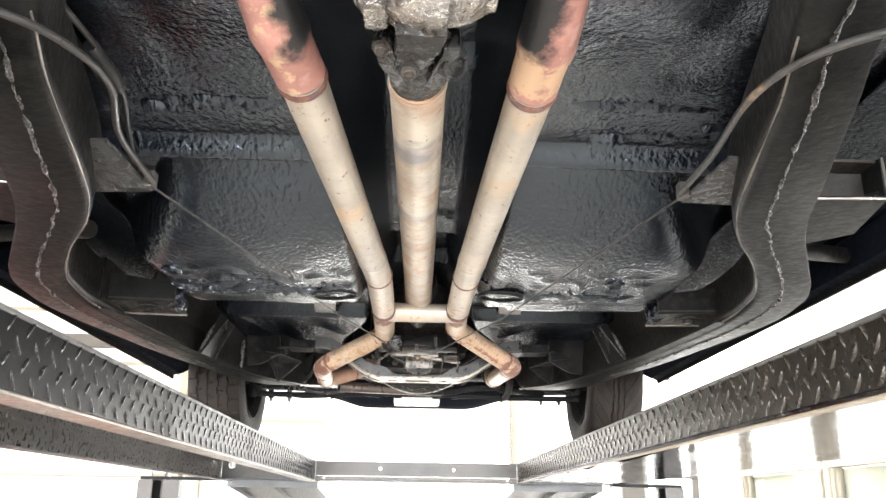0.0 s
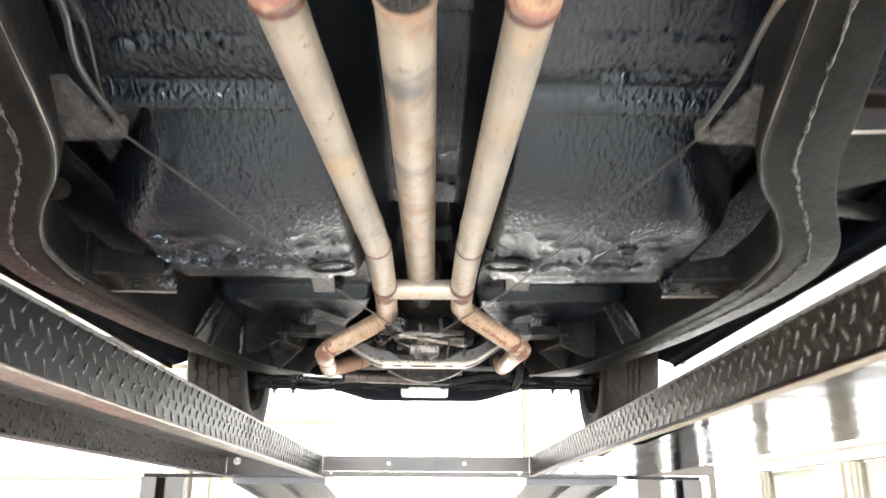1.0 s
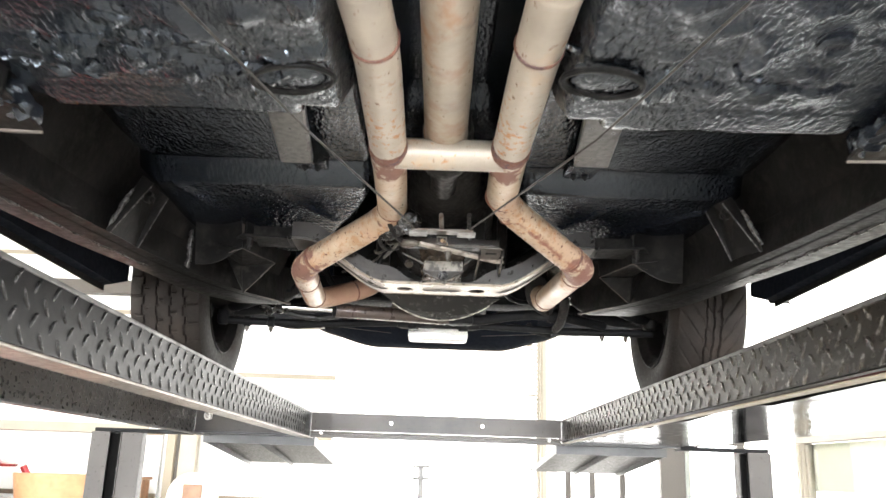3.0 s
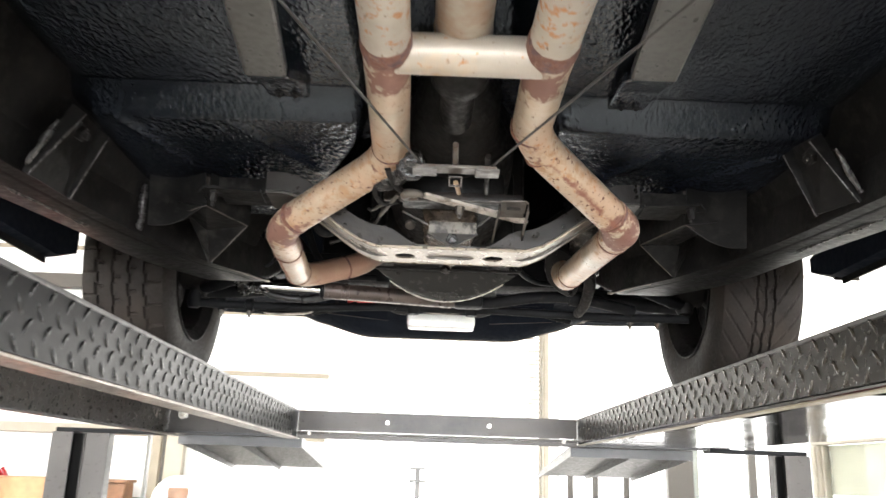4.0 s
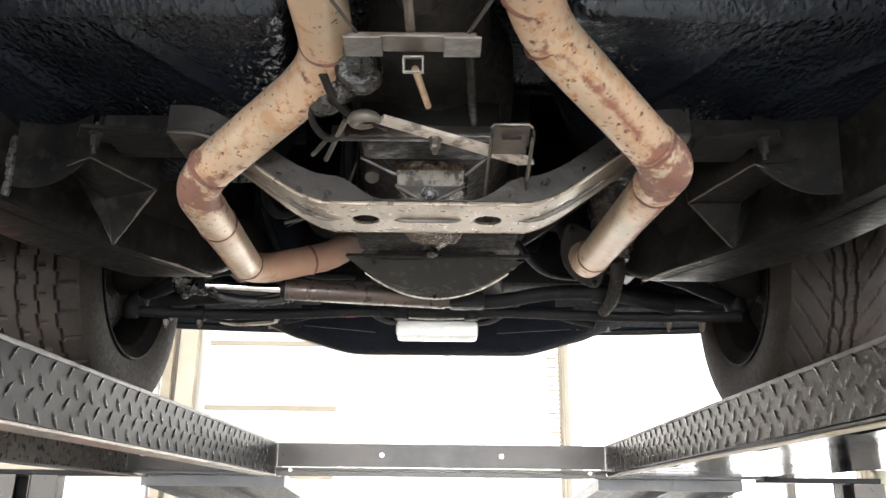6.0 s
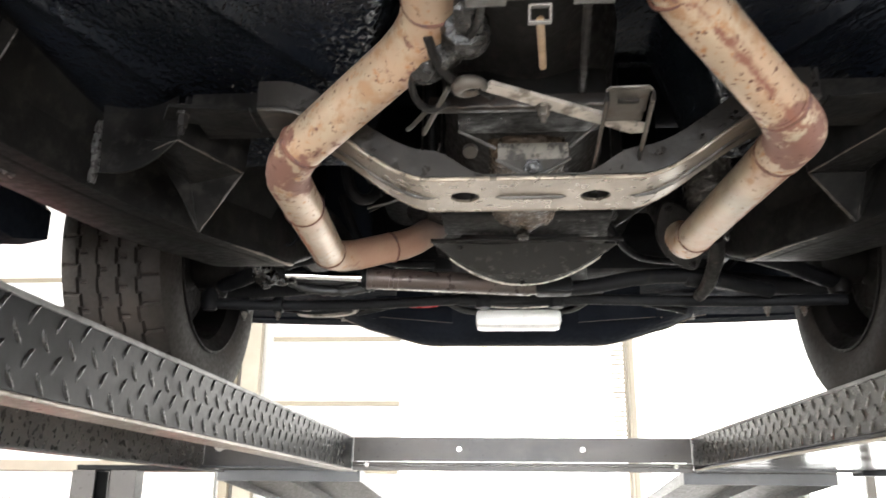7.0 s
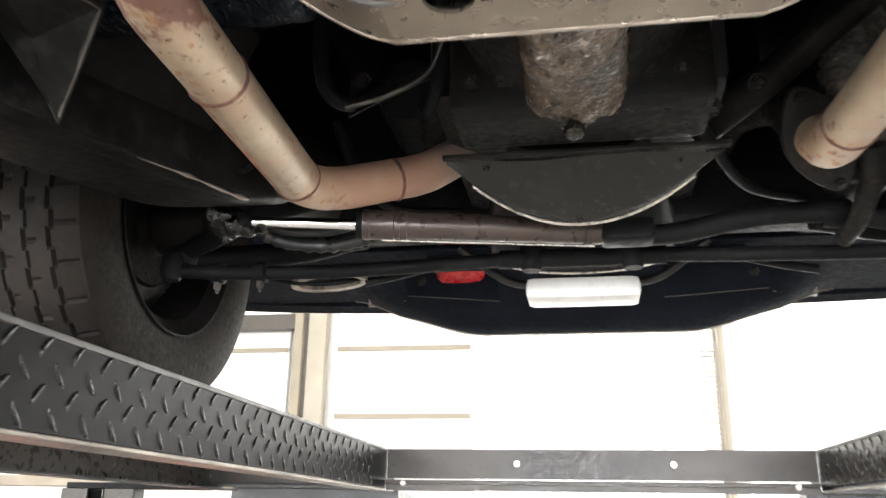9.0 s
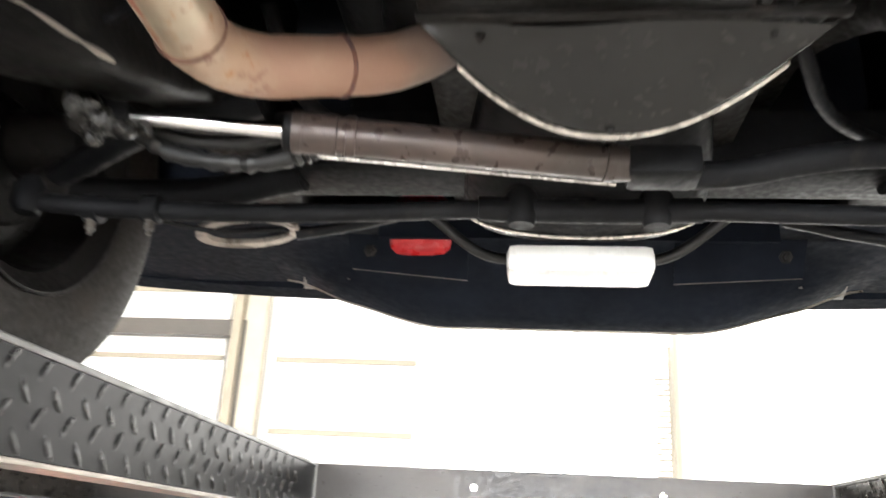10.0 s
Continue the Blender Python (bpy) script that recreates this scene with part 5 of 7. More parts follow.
    cp("pinch_flange", Box(*sorted((s * 0.925, s * 0.93)), -0.7, 3.2, z - 0.04, z + 0.02), FRAMEP, "", rk, False)
    cp("inner_sill", Plate([(s * 0.70, -0.7, 2.24), (s * 0.93, -0.7, 2.17), (s * 0.93, 3.28, 2.17), (s * 0.70, 3.28, 2.24)], 0.006, (0, 0, 1)), UNDER, "", rk, False)
    cp("arch_lip", Plate([(s * 0.93, 3.24, 2.095), (s * 0.99, 3.24, 2.095), (s * 0.99, 3.36, 2.14), (s * 0.97, 3.38, 2.30), (s * 0.93, 3.36, 2.30)], 0.006, (0, 1, 0)), FRAMEP, "", rk, False)

# body shell above: fenders, bonnet and front, unseen and added to keep light out
body = cp("bonnet", Box(-1.0, 1.0, -0.7, 4.6, 2.86, 2.90, 0.01), BODYP, "dark blue-black body top", None, False)
for s in (-1, 1):
    bm = bmesh.new()
    box(bm, *sorted((s * 0.965, s * 0.99)), 3.30, 4.15, 2.56, 2.86)
    box(bm, *sorted((s * 0.955, s * 0.98)), 4.10, 4.55, 2.25, 2.86)
    cp("fender", bm, BODYP, "dark blue-black fender", None, False)
    cp("inner_fender", Box(*sorted((s * 0.60, s * 0.61)), 3.25, 4.3, 2.28, 2.80), FRAMEP, "black inner fender", None, False)
cp("tail_panel", Box(-1.0, 1.0, -0.74, -0.70, 2.1, 2.9, 0.01), BODYP, "", None, False)
cp("firewall", Box(-0.95, 0.95, 3.30, 3.32, 2.45, 2.855), UNDER, "black firewall", None, False)
cp("grille_panel", Box(-0.97, 0.97, 4.46, 4.48, 2.24, 2.855), BODYP, "", None, False)
cp("radiator", Box(-0.42, 0.42, 4.14, 4.20, 2.22, 2.80, 0.005), STEERBLK, "black radiator", None, False)
bm = bmesh.new()
secs = []
for k in range(33):
    x = -0.98 + 1.96 * k / 32
    y = 4.52 - 0.10 * (abs(x) / 0.98) ** 3
    secs.append([Vector((x, y + b, c)) for b, c in ((-0.03, 2.20), (0.03, 2.195), (0.05, 2.22), (0.06, 2.30), (0.05, 2.40), (0.0, 2.44), (-0.02, 2.42), (-0.03, 2.3))])
cp("front_bumper", loft(bm, secs), BODYP, "dark front bumper", None)

# ---- exhaust ----
PR = 0.0305
LA = [(-0.25, 0.30, 2.42), (-0.215, 0.62, 2.30), (-0.186, 0.85, 2.14), (-0.164, 0.958, 2.119)]
LB = [(-0.1642, 0.957, 2.1192), (-0.100, 1.90, 2.117), (-0.101, 2.25, 2.12), (-0.111, 2.66, 2.135), (-0.332, 2.862, 2.062), (-0.372, 3.41, 2.092), (-0.205, 3.53, 2.168), (-0.12, 3.60, 2.30)]
RA = [(0.20, 0.30, 2.42), (0.16, 0.62, 2.30), (0.139, 0.86, 2.14), (0.1305, 0.968, 2.119)]
RB = [(0.1306, 0.967, 2.1192), (0.103, 1.90, 2.117), (0.101, 2.24, 2.12), (0.110, 2.55, 2.135), (0.315, 2.78, 2.060), (0.303, 3.36, 2.10), (0.302, 3.405, 2.134)]


def split_exhaust(A, B, s):
    red = smooth_path(A, 0.16, 10)
    cp("exhaust_bend", Tube(red, lambda u: 0.0325 + 0.0025 * ease(0.97, 0.9, u) + 0.0015 * math.exp(-((u - 0.86) / 0.04) ** 2), 28, 0.0006), PIPE_RED_L if s < 0 else PIPE_RED_R, "exhaust bend reddened by heat with sooty patch")
    front = smooth_path(B, 0.075, 8)
    cut = [i for i, p in enumerate(front) if p.y > B[2][1] - 0.01][0]
    ex = cp("exhaust_pipe", Tube(front[:cut + 1], PR, 28, 0.0005), PIPE, "pale aluminised exhaust pipe with faint rust")
    fx = cp("exhaust_front_pipe", Tube(front[cut:], PR, 40, 0.0011), PIPE_RUSTY_L if s < 0 else PIPE_RUSTY_R, "bent exhaust pipe speckled with orange rust")
    return ex, fx, front


exl, fxl, FL = split_exhaust(LA, LB, -1)
exr, fxr, FR = split_exhaust(RA, RB, 1)


def collar(p, d, r, w, parent, material=RUSTWELD, name="weld_bead"):
    p, d = Vector(p), Vector(d).normalized()
    q = d.to_track_quat("Z", "Y").to_matrix().to_4x4()
    prof = [(r - 0.001, -w), (r + 0.0016, -w * 0.6), (r + 0.0022, 0), (r + 0.0016, w * 0.6), (r - 0.001, w)]
    bm = bmesh.new()
    seg = 30
    rings = []
    for rr, h in prof:
        rings.append([bm.verts.new(Matrix.Translation(p) @ q @ Vector(((rr + 0.0008 * noise.noise(Vector((k * 0.9, h * 300, p.y)))) * math.cos(2 * math.pi * k / seg), rr * math.sin(2 * math.pi * k / seg), h + 0.3 * w * noise.noise(Vector((k * 0.5, p.x * 10, p.y)))))) for k in range(seg)])
    for a, b in zip(rings, rings[1:]):
        for k in range(seg):
            bm.faces.new((a[k], a[(k + 1) % seg], b[(k + 1) % seg], b[k]))
    return cp(name, bm, material, "", parent)


def near(path, y, lo=0):
    i = min(range(lo, len(path) - 1), key=lambda k: abs(path[k].y - y))
    return path[i], path[i + 1] - path[i - 1 if i else 0]


def along(a, b, u):
    a, b = Vector(a), Vector(b)
    return a.lerp(b, u), b - a


for path, A, B, ex, fx, s in ((FL, LA, LB, exl, fxl, -1), (FR, RA, RB, exr, fxr, 1)):
    collar(*along(B[0], B[1], 0.01), PR + 0.001, 0.007, ex)
    collar(*along(B[0], B[1], 0.985), PR, 0.004, ex)
    collar(*along(B[0], B[1], 0.84), PR - 0.0005, 0.010, ex, PIPE, "crimp")
    collar(*along(B[1], B[2], 0.97), PR, 0.02, fx)
    collar(*along(B[2], B[3], 0.86), PR, 0.004, fx)
    collar(*along(B[3], B[4], 0.12), PR, 0.003, fx)
    collar(*along(B[3], B[4], 0.84), PR, 0.004, fx)
    collar(*along(B[4], B[5], 0.14 if s > 0 else 0.35), PR, 0.0035, fx)
    collar(*along(B[4], B[5], 0.88), PR, 0.003, fx)
collar(*along(LB[5], LB[6], 0.62), PR, 0.0035, fxl)
cp("elbow_sleeve", Tube(smooth_path([along(RB[3], RB[4], 0.82)[0], RB[4], along(RB[4], RB[5], 0.13)[0]], 0.075, 8), PR + 0.0012, 28, 0.0006), PIPE_RUSTY_R, "rust-stained elbow sleeve", fxr)
cp("balance_pipe", Tube([(-0.092, 2.262, 2.118), (0.092, 2.262, 2.118)], 0.026, 28, 0.0004), PIPE, "short pale balance pipe between the exhausts")
FM = Matrix.Translation((0.302, 3.40, 2.128)) @ pose(0, 0, 0, -55, 0, 0) @ pose(0, 0, 0, 0, 0, 65)
bm = bmesh.new()
for h0, h1 in ((0, 0.013),):
    secs = []
    for h, f in ((h0, 0.97), (h0 + 0.002, 1), (h1 - 0.002, 1), (h1, 0.97)):
        secs.append([FM @ Vector((f * (0.075 * math.cos(a)), f * (0.043 * math.sin(a) * (1 - 0.35 * math.cos(a) ** 2)), h)) for a in [2 * math.pi * k / 36 for k in range(36)]])
    loft(bm, secs)
hb = cp("manifold_flange", bm, DARKIRON, "dark cast exhaust flange")
for sx in (-0.062, 0.062):
    cbolt(FM @ Vector((sx, 0, -0.001)), FM.to_3x3() @ Vector((0, 0, -1)), 0.007, 0.012, hb)
cp("manifold", Tube(spline([FM @ Vector((0, 0, 0.012)), (0.302, 3.47, 2.20), (0.29, 3.56, 2.27), (0.25, 3.72, 2.32), (0.24, 3.95, 2.33)], 8), 0.038, 20, 0.002), DARKIRON, "dark cast exhaust manifold", hb)

# ---- driveline ----
ds = cp("driveshaft", Tube([Vector((-0.017, 0.945, 2.113)).lerp(Vector((-0.006, 2.32, 2.165)), k / 24) for k in range(25)], 0.0362, 32, 0.0003), SHAFT, "tan-grey steel driveshaft with brown stains")
collar((-0.017, 0.955, 2.1135), (0.01, 1.37, 0.05), 0.036, 0.006, ds, SHAFT, "weld_bead")
collar((-0.0065, 2.27, 2.163), (0.01, 1.37, 0.05), 0.036, 0.005, ds, SHAFT, "weld_bead")
cp("slip_yoke", Lathe([(0.036, 0), (0.03, 0.03), (0.042, 0.05), (0.042, 0.085), (0.026, 0.11), (0.026, 0.24)], Matrix.Translation((-0.006, 2.32, 2.165)) @ pose(0, 0, 0, -90, 0, 0), 24), DARKIRON, "dark slip yoke")
# pinion yoke: a forked tongue, a side ear and a bearing cup, each with its clamp bolt
yk = cp("pinion_yoke", Lathe([(0.024, -0.02), (0.028, 0.05), (0.032, 0.075), (0.028, 0.09), (0.033, 0.11), (0.0345, 0.165)], Matrix.Translation((-0.018, 0.79, 2.114)) @ pose(0, 0, 0, -90, 0, 0), 24), OILY, "oily dark pinion yoke")


def wedge(outline, lift_to, bulge=0.0):
    """A cast lobe: outline below, drawn up and in to a smaller top, edges rounded."""
    P = [Vector(p) for p in outline]
    c = sum(P, Vector()) / len(P)
    secs = []
    for f, u in ((0.90, 0.0), (0.985, 0.06), (1.0, 0.16), (1.0, 0.7), (0.85, 1.0)):
        secs.append([Vector((c.x + (p.x - c.x) * f, c.y + (p.y - c.y) * f, p.z + (lift_to - p.z) * u)) for p in P])
    bm = loft(bmesh.new(), secs)
    return bm


def ring_bolt(p, d, r, parent):
    M = Matrix.Translation(p) @ Vector(d).to_track_quat("Z", "Y").to_matrix().to_4x4()
    cp("bolt_washer", Lathe([(r * 1.5, -0.002), (r * 1.5, 0.0015), (r * 1.25, 0.0022)], M, 20), OILY, "", parent)
    cp("bolt", Lathe([(r, 0.002), (r, 0.0075), (r * 0.88, 0.0085), (r * 0.75, 0.0085), (r * 0.70, 0.006), (r * 0.45, 0.006), (r * 0.40, 0.009), (r * 0.2, 0.009)], M, 18), BAREGREY, "", parent)


cp("yoke_tongue", wedge([(-0.041, 0.785, 2.072), (0.014, 0.792, 2.072), (0.010, 0.812, 2.071), (-0.010, 0.845, 2.070), (-0.024, 0.885, 2.072), (-0.031, 0.888, 2.072), (-0.044, 0.855, 2.070)], 2.12), OILY, "", yk)
cp("yoke_ear", wedge([(-0.068, 0.842, 2.092), (-0.056, 0.824, 2.090), (-0.046, 0.83, 2.090), (-0.040, 0.88, 2.084), (-0.022, 0.93, 2.082), (-0.034, 0.945, 2.086), (-0.062, 0.885, 2.092)], 2.13), OILY, "", yk)
cp("yoke_ear", wedge([(0.012, 0.84, 2.088), (0.030, 0.845, 2.094), (0.034, 0.88, 2.098), (0.016, 0.925, 2.090), (-0.012, 0.935, 2.083), (-0.006, 0.90, 2.082)], 2.13), OILY, "", yk)
ring_bolt((-0.027, 0.852, 2.0695), (0, -0.25, -1), 0.0082, yk)
ring_bolt((-0.057, 0.838, 2.0895), (-0.1, -0.3, -1), 0.0075, yk)
cupm = Matrix.Translation((0.018, 0.885, 2.10)) @ Vector((0.62, -0.45, -0.65)).to_track_quat("Z", "Y").to_matrix().to_4x4()
cp("joint_cup", Lathe([(0.0165, -0.01), (0.0175, 0.014), (0.0165, 0.0165), (0.0135, 0.0165), (0.0125, 0.012), (0.004, 0.0115)], cupm, 26), OILY, "", yk)
# axle nose and housing, silvery with wet grease
prof = [(0.04, 0.0), (0.074, -0.002), (0.088, -0.008), (0.094, -0.016), (0.095, -0.05), (0.085, -0.062), (0.074, -0.075), (0.072, -0.12), (0.11, -0.2), (0.14, -0.35), (0.10, -0.52)]
bm = Lathe([(0.94 * r, h) for r, h in prof], Matrix.Translation((-0.012, 0.812, 2.170)) @ pose(0, 0, 0, -90, 0, 0), 72)
for v in bm.verts:
    q = v.co * 38
    d = (v.co - Vector((-0.016, v.co.y, 2.170)))
    a = math.atan2(d.z, d.x)
    v.co += d * (0.035 * noise.noise(q) + 0.02 * noise.noise(q * 2.3) + (0.035 * math.cos(8 * a) if d.length > 0.08 and v.co.y > 0.7 else 0))
dn = cp("axle_housing", bm, CASTB, "silvery greasy cast iron axle housing")
for a in range(0, 360, 45):
    c, s_ = math.cos(radians(a + 12)), math.sin(radians(a + 12))
    p = (-0.016 + 0.084 * c, 0.795, 2.17 + 0.084 * s_)
    cp("lug", Box(p[0] - 0.013, p[0] + 0.013, 0.755, 0.802, p[2] - 0.013, p[2] + 0.013, 0.006), CASTB, "", dn)
    cbolt((p[0], 0.802, p[2]), (0, 1, 0), 0.008, 0.01, dn, BAREGREY)
cp("axle_tube", Tube([(-0.75, 0.42, 2.17), (0.75, 0.42, 2.17)], 0.042, 24), FRAMEP, "", dn)

# ---- transmission, crossmember, brake linkage ----
tx = cp("transmission", Lathe([(0.045, 2.46), (0.052, 2.50), (0.052, 2.62), (0.075, 2.66), (0.085, 2.80), (0.12, 2.86), (0.13, 3.0), (0.135, 3.2), (0.15, 3.3)],
                              Matrix(((1, 0, 0, 0.0), (0, 0, 1, 0), (0, 1, 0, 2.265), (0, 0, 0, 1))), 30), DARKIRON, "dark oily transmission case")
bm = bmesh.new()
secs = []
for y, w, zb in [(2.95 + 0.30 * k / 24, 0.058 * min(1, 0.45 + k / 5), 2.097 + 0.035 * max(0, 1 - k / 5) ** 2) for k in range(25)] + [(3.262, 0.057, 2.104), (3.275, 0.054, 2.12), (3.285, 0.05, 2.16)]:
    ring = []
    for k in range(26):
        a = math.pi * k / 25
        q = Vector((w * math.cos(a), y, zb + 0.06 - 0.06 * abs(math.sin(a)) ** 0.6))
        q += Vector((0.003 * noise.noise(q * 60), 0, 0.006 * noise.noise(q * 45) + 0.003 * noise.noise(q * 110)))
        ring.append(q)
    ring += [Vector((-w, y, 2.24)), Vector((w, y, 2.24))]
    secs.append(ring)
cp("case_bulge", loft(bm, secs), GREASE, "grease-caked cast case bulge", tx)
cp("drain_plug", Lathe([(0.016, 0), (0.016, 0.010), (0.0125, 0.011), (0.0115, 0.024), (0.008, 0.026)], Matrix.Translation((-0.003, 3.252, 2.104)) @ pose(0, 0, 0, 165, 0, 0), 8), OILY, "", tx)
cp("bell_housing", Box(-0.150, 0.160, 3.245, 3.368, 2.122, 2.34, 0.016), BLACKOIL, "dark bell housing", tx)
for x in (-0.12, -0.085, 0.085, 0.12):
    cbolt((x, 3.244, 2.155), (0, -1, 0), 0.007, 0.01, tx)
# pressed inspection cover with a bright rim
bm = bmesh.new()
seg = 40
rows = []
for j in range(9):
    u = j / 8
    row = []
    for k in range(seg + 1):
        a = math.pi * k / seg
        q = -math.cos(a)
        x = 0.172 * q if q < 0 else 0.182 * q
        depth = 1 - abs(q) ** 2.1
        y = 3.376 + 0.098 * u * depth
        z = 2.112 - 0.055 * depth * math.sin(u * math.pi * 0.5) + 0.006 * noise.noise(Vector((x * 9, u * 2, 0)))
        row.append(bm.verts.new((x, y, z)))
    rows.append(row)
for a, b in zip(rows, rows[1:]):
    for k in range(seg):
        bm.faces.new((a[k], a[k + 1], b[k + 1], b[k]))
cov = cp("inspection_cover", bm, COVER, "dark grey pressed steel inspection cover with bright rim")
rim = []
for k in range(8, 33):
    q = -math.cos(math.pi * k / 40)
    d = 1 - abs(q) ** 2.1
    # rim strip along the middle arc, coloured pale for its highlight
    rim.append((0.172 * q if q < 0 else 0.182 * q, 3.376 + 0.099 * d, 2.112 - 0.056 * d))
bm = bmesh.new()
A = [bm.verts.new(p) for p in rim]
B = [bm.verts.new((p[0] * 1.02, p[1] + 0.009 * math.sin(math.pi * (k + 8) / 40) ** 3, p[2] - 0.001)) for k, p in enumerate(rim)]
C = [bm.verts.new((p[0] * 1.02, p[1] + 0.009 * math.sin(math.pi * (k + 8) / 40) ** 3, p[2] + 0.010)) for k, p in enumerate(rim)]
for k in range(len(A) - 1):
    bm.faces.new((A[k], A[k + 1], B[k + 1], B[k]))
    bm.faces.new((B[k], B[k + 1], C[k + 1], C[k]))
cp("bright_rim", bm, BRIGHT, "pale metal rim along the middle of the cover", cov)
cp("top_flange", Box(-0.176, 0.19, 3.362, 3.374, 2.1120, 2.1185, 0.002), DARKIRON, "", cov)
for x in (-0.12, 0.13):
    cbolt((x, 3.384, 2.1065), (0, 0.2, -1), 0.004, 0.004, cov)
cbolt((0.0, 3.468, 2.058), (0, 0.2, -1), 0.004, 0.003, cov)

# gearbox crossmember, a bowed channel with two round holes
def xz(x):
    """Underside height and rear edge of the crossmember at x."""
    u = ease(0.13, 0.325, abs(x))
    return 2.022 + 0.090 * u, 2.825 - 0.025 * u


XD = 0.118
bm = bmesh.new()
holed(bm, -0.14, 0.14, 2.825, 2.825 + XD, [(-0.088, 2.888, 0.0195), (0.083, 2.888, 0.0195)], 0.004, Matrix.Translation((0, 0, 2.022)), 24)
arms = []
for s in (-1, 1):
    secs = []
    for k in range(20):
        x = s * (0.14 + 0.21 * k / 19)
        z, y = xz(x)
        d = XD - 0.02 * k / 19
        secs.append([Vector(p) for p in ((x, y, z), (x, y + d, z), (x, y + d, z + 0.004), (x, y, z + 0.004))])
    arms.append(secs)
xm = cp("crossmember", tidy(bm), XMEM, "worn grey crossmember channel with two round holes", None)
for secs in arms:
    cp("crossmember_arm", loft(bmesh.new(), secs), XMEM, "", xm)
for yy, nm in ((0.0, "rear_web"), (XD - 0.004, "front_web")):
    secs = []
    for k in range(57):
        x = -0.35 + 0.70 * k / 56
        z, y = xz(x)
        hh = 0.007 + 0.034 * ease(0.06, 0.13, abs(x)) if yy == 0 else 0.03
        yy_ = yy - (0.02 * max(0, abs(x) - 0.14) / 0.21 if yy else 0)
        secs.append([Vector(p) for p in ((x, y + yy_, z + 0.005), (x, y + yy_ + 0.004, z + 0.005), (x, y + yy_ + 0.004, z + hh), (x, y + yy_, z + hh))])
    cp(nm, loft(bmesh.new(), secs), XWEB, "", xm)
# rolled lips along both edges of the flange, with worn bright metal
for off, r in ((0.002, 0.0022), (XD - 0.003, 0.0020)):
    pts = []
    for k in range(57):
        x = -0.34 + 0.68 * k / 56
        z, y = xz(x)
        pts.append((x, y + off * (1 - 0.17 * max(0, abs(x) - 0.14) / 0.21), z + 0.001))
    cp("rolled_lip", Tube(pts, r, 8, 0.0006), XMEM, "", xm)
for a, b in ((-0.048, 0.046), (0.125, 0.29), (-0.29, -0.125)):
    pts = []
    for k in range(13):
        x = a + (b - a) * k / 12
        z, y = xz(x)
        pts.append((x, y + 0.063, z - 0.0003))
    cp("pressed_bead", Tube(pts, lambda u: 0.0036 * min(1, 9 * u + 0.1, 9 * (1 - u) + 0.1), 8), GREASED, "", xm)
for s in (-1, 1):
    secs = []
    for k in range(9):
        x = s * (0.34 + 0.10 * k / 8)
        z, y = xz(x)
        secs.append([Vector(p) for p in ((x, y + 0.01, z + 0.001), (x, y + 0.085, z + 0.001), (x, y + 0.085, z + 0.03), (x, y + 0.01, z + 0.03))])
    cp("crossmember_end_box", loft(bmesh.new(), secs), FRAMEP, "", xm)
# gearbox mount above the crossmember
mb = cp("gearbox_mount", Plate([(-0.044, 2.86, 2.086), (0.048, 2.86, 2.086), (0.048, 2.862, 2.063), (-0.044, 2.862, 2.063)], 0.006, (0, 1, 0)), MOUNTM, "pale grey mottled gearbox mount plate", None, False)
cp("mount_web", Plate([(-0.043, 2.859, 2.0625), (0.047, 2.859, 2.0625), (0.010, 2.857, 2.040), (-0.008, 2.857, 2.040)], 0.006, (0, 1, 0)), GREASED, "", mb, False)
for a, b in (((-0.046, 2.857, 2.062), (-0.006, 2.855, 2.038)), ((0.050, 2.857, 2.062), (0.008, 2.855, 2.038)), ((-0.046, 2.858, 2.078), (-0.095, 2.85, 2.100)), ((0.050, 2.858, 2.078), (0.088, 2.85, 2.108))):
    cp("folded_edge", Tube([a, b], 0.0024, 6), GREASED, "", mb)
cbolt((0.001, 2.858, 2.050), (0, -1, -0.3), 0.0095, 0.010, mb, OILY)
cp("mount_block", Box(-0.10, 0.10, 2.83, 2.93, 2.130, 2.18, 0.012), BLACKOIL, "", mb)
cp("case_flange", Box(-0.13, 0.13, 2.80, 2.815, 2.108, 2.126, 0.003), RUSTIN, "", mb)
ragged = [Vector((-0.12 + 0.24 * k / 30, 2.801, 2.110 + 0.003 * noise.noise(Vector((k * 0.6, 2, 0))))) for k in range(31)]
cp("ragged_edge", Tube(ragged, lambda u: 0.0012 + 0.0012 * abs(math.sin(u * 41) * math.sin(u * 17)), 6, 0.001), BAREGREY, "", mb)
cp("mount_ear", Lathe([(0.008, 0), (0.010, 0.003), (0.010, 0.010), (0.004, 0.011)], Matrix.Translation((-0.080, 2.87, 2.085)) @ pose(0, 0, 0, 150, 0, 0), 16), BAREGREY, "", mb)
# brake lever bracket and linkage
# dark block takes the place of the shade in the bracket's slot
cp("bracket_slot", Box(0.092, 0.116, 2.712, 2.72, 2.0685, 2.0705), DARKIRON, "", None, False)
bk = cp("lever_bracket", Plate([(0.080, 2.70, 2.076), (0.126, 2.70, 2.076), (0.127, 2.742, 2.070), (0.079, 2.742, 2.070)], 0.003, (0, 0, 1)), BAREGREY, "grimy folded lever bracket with two legs", None, False)
cp("bracket_web", Plate([(0.081, 2.7425, 2.073), (0.125, 2.7425, 2.073), (0.126, 2.766, 2.0695), (0.080, 2.766, 2.0695)], 0.003, (0, 0, 1)), BAREGREY, "", bk, False)
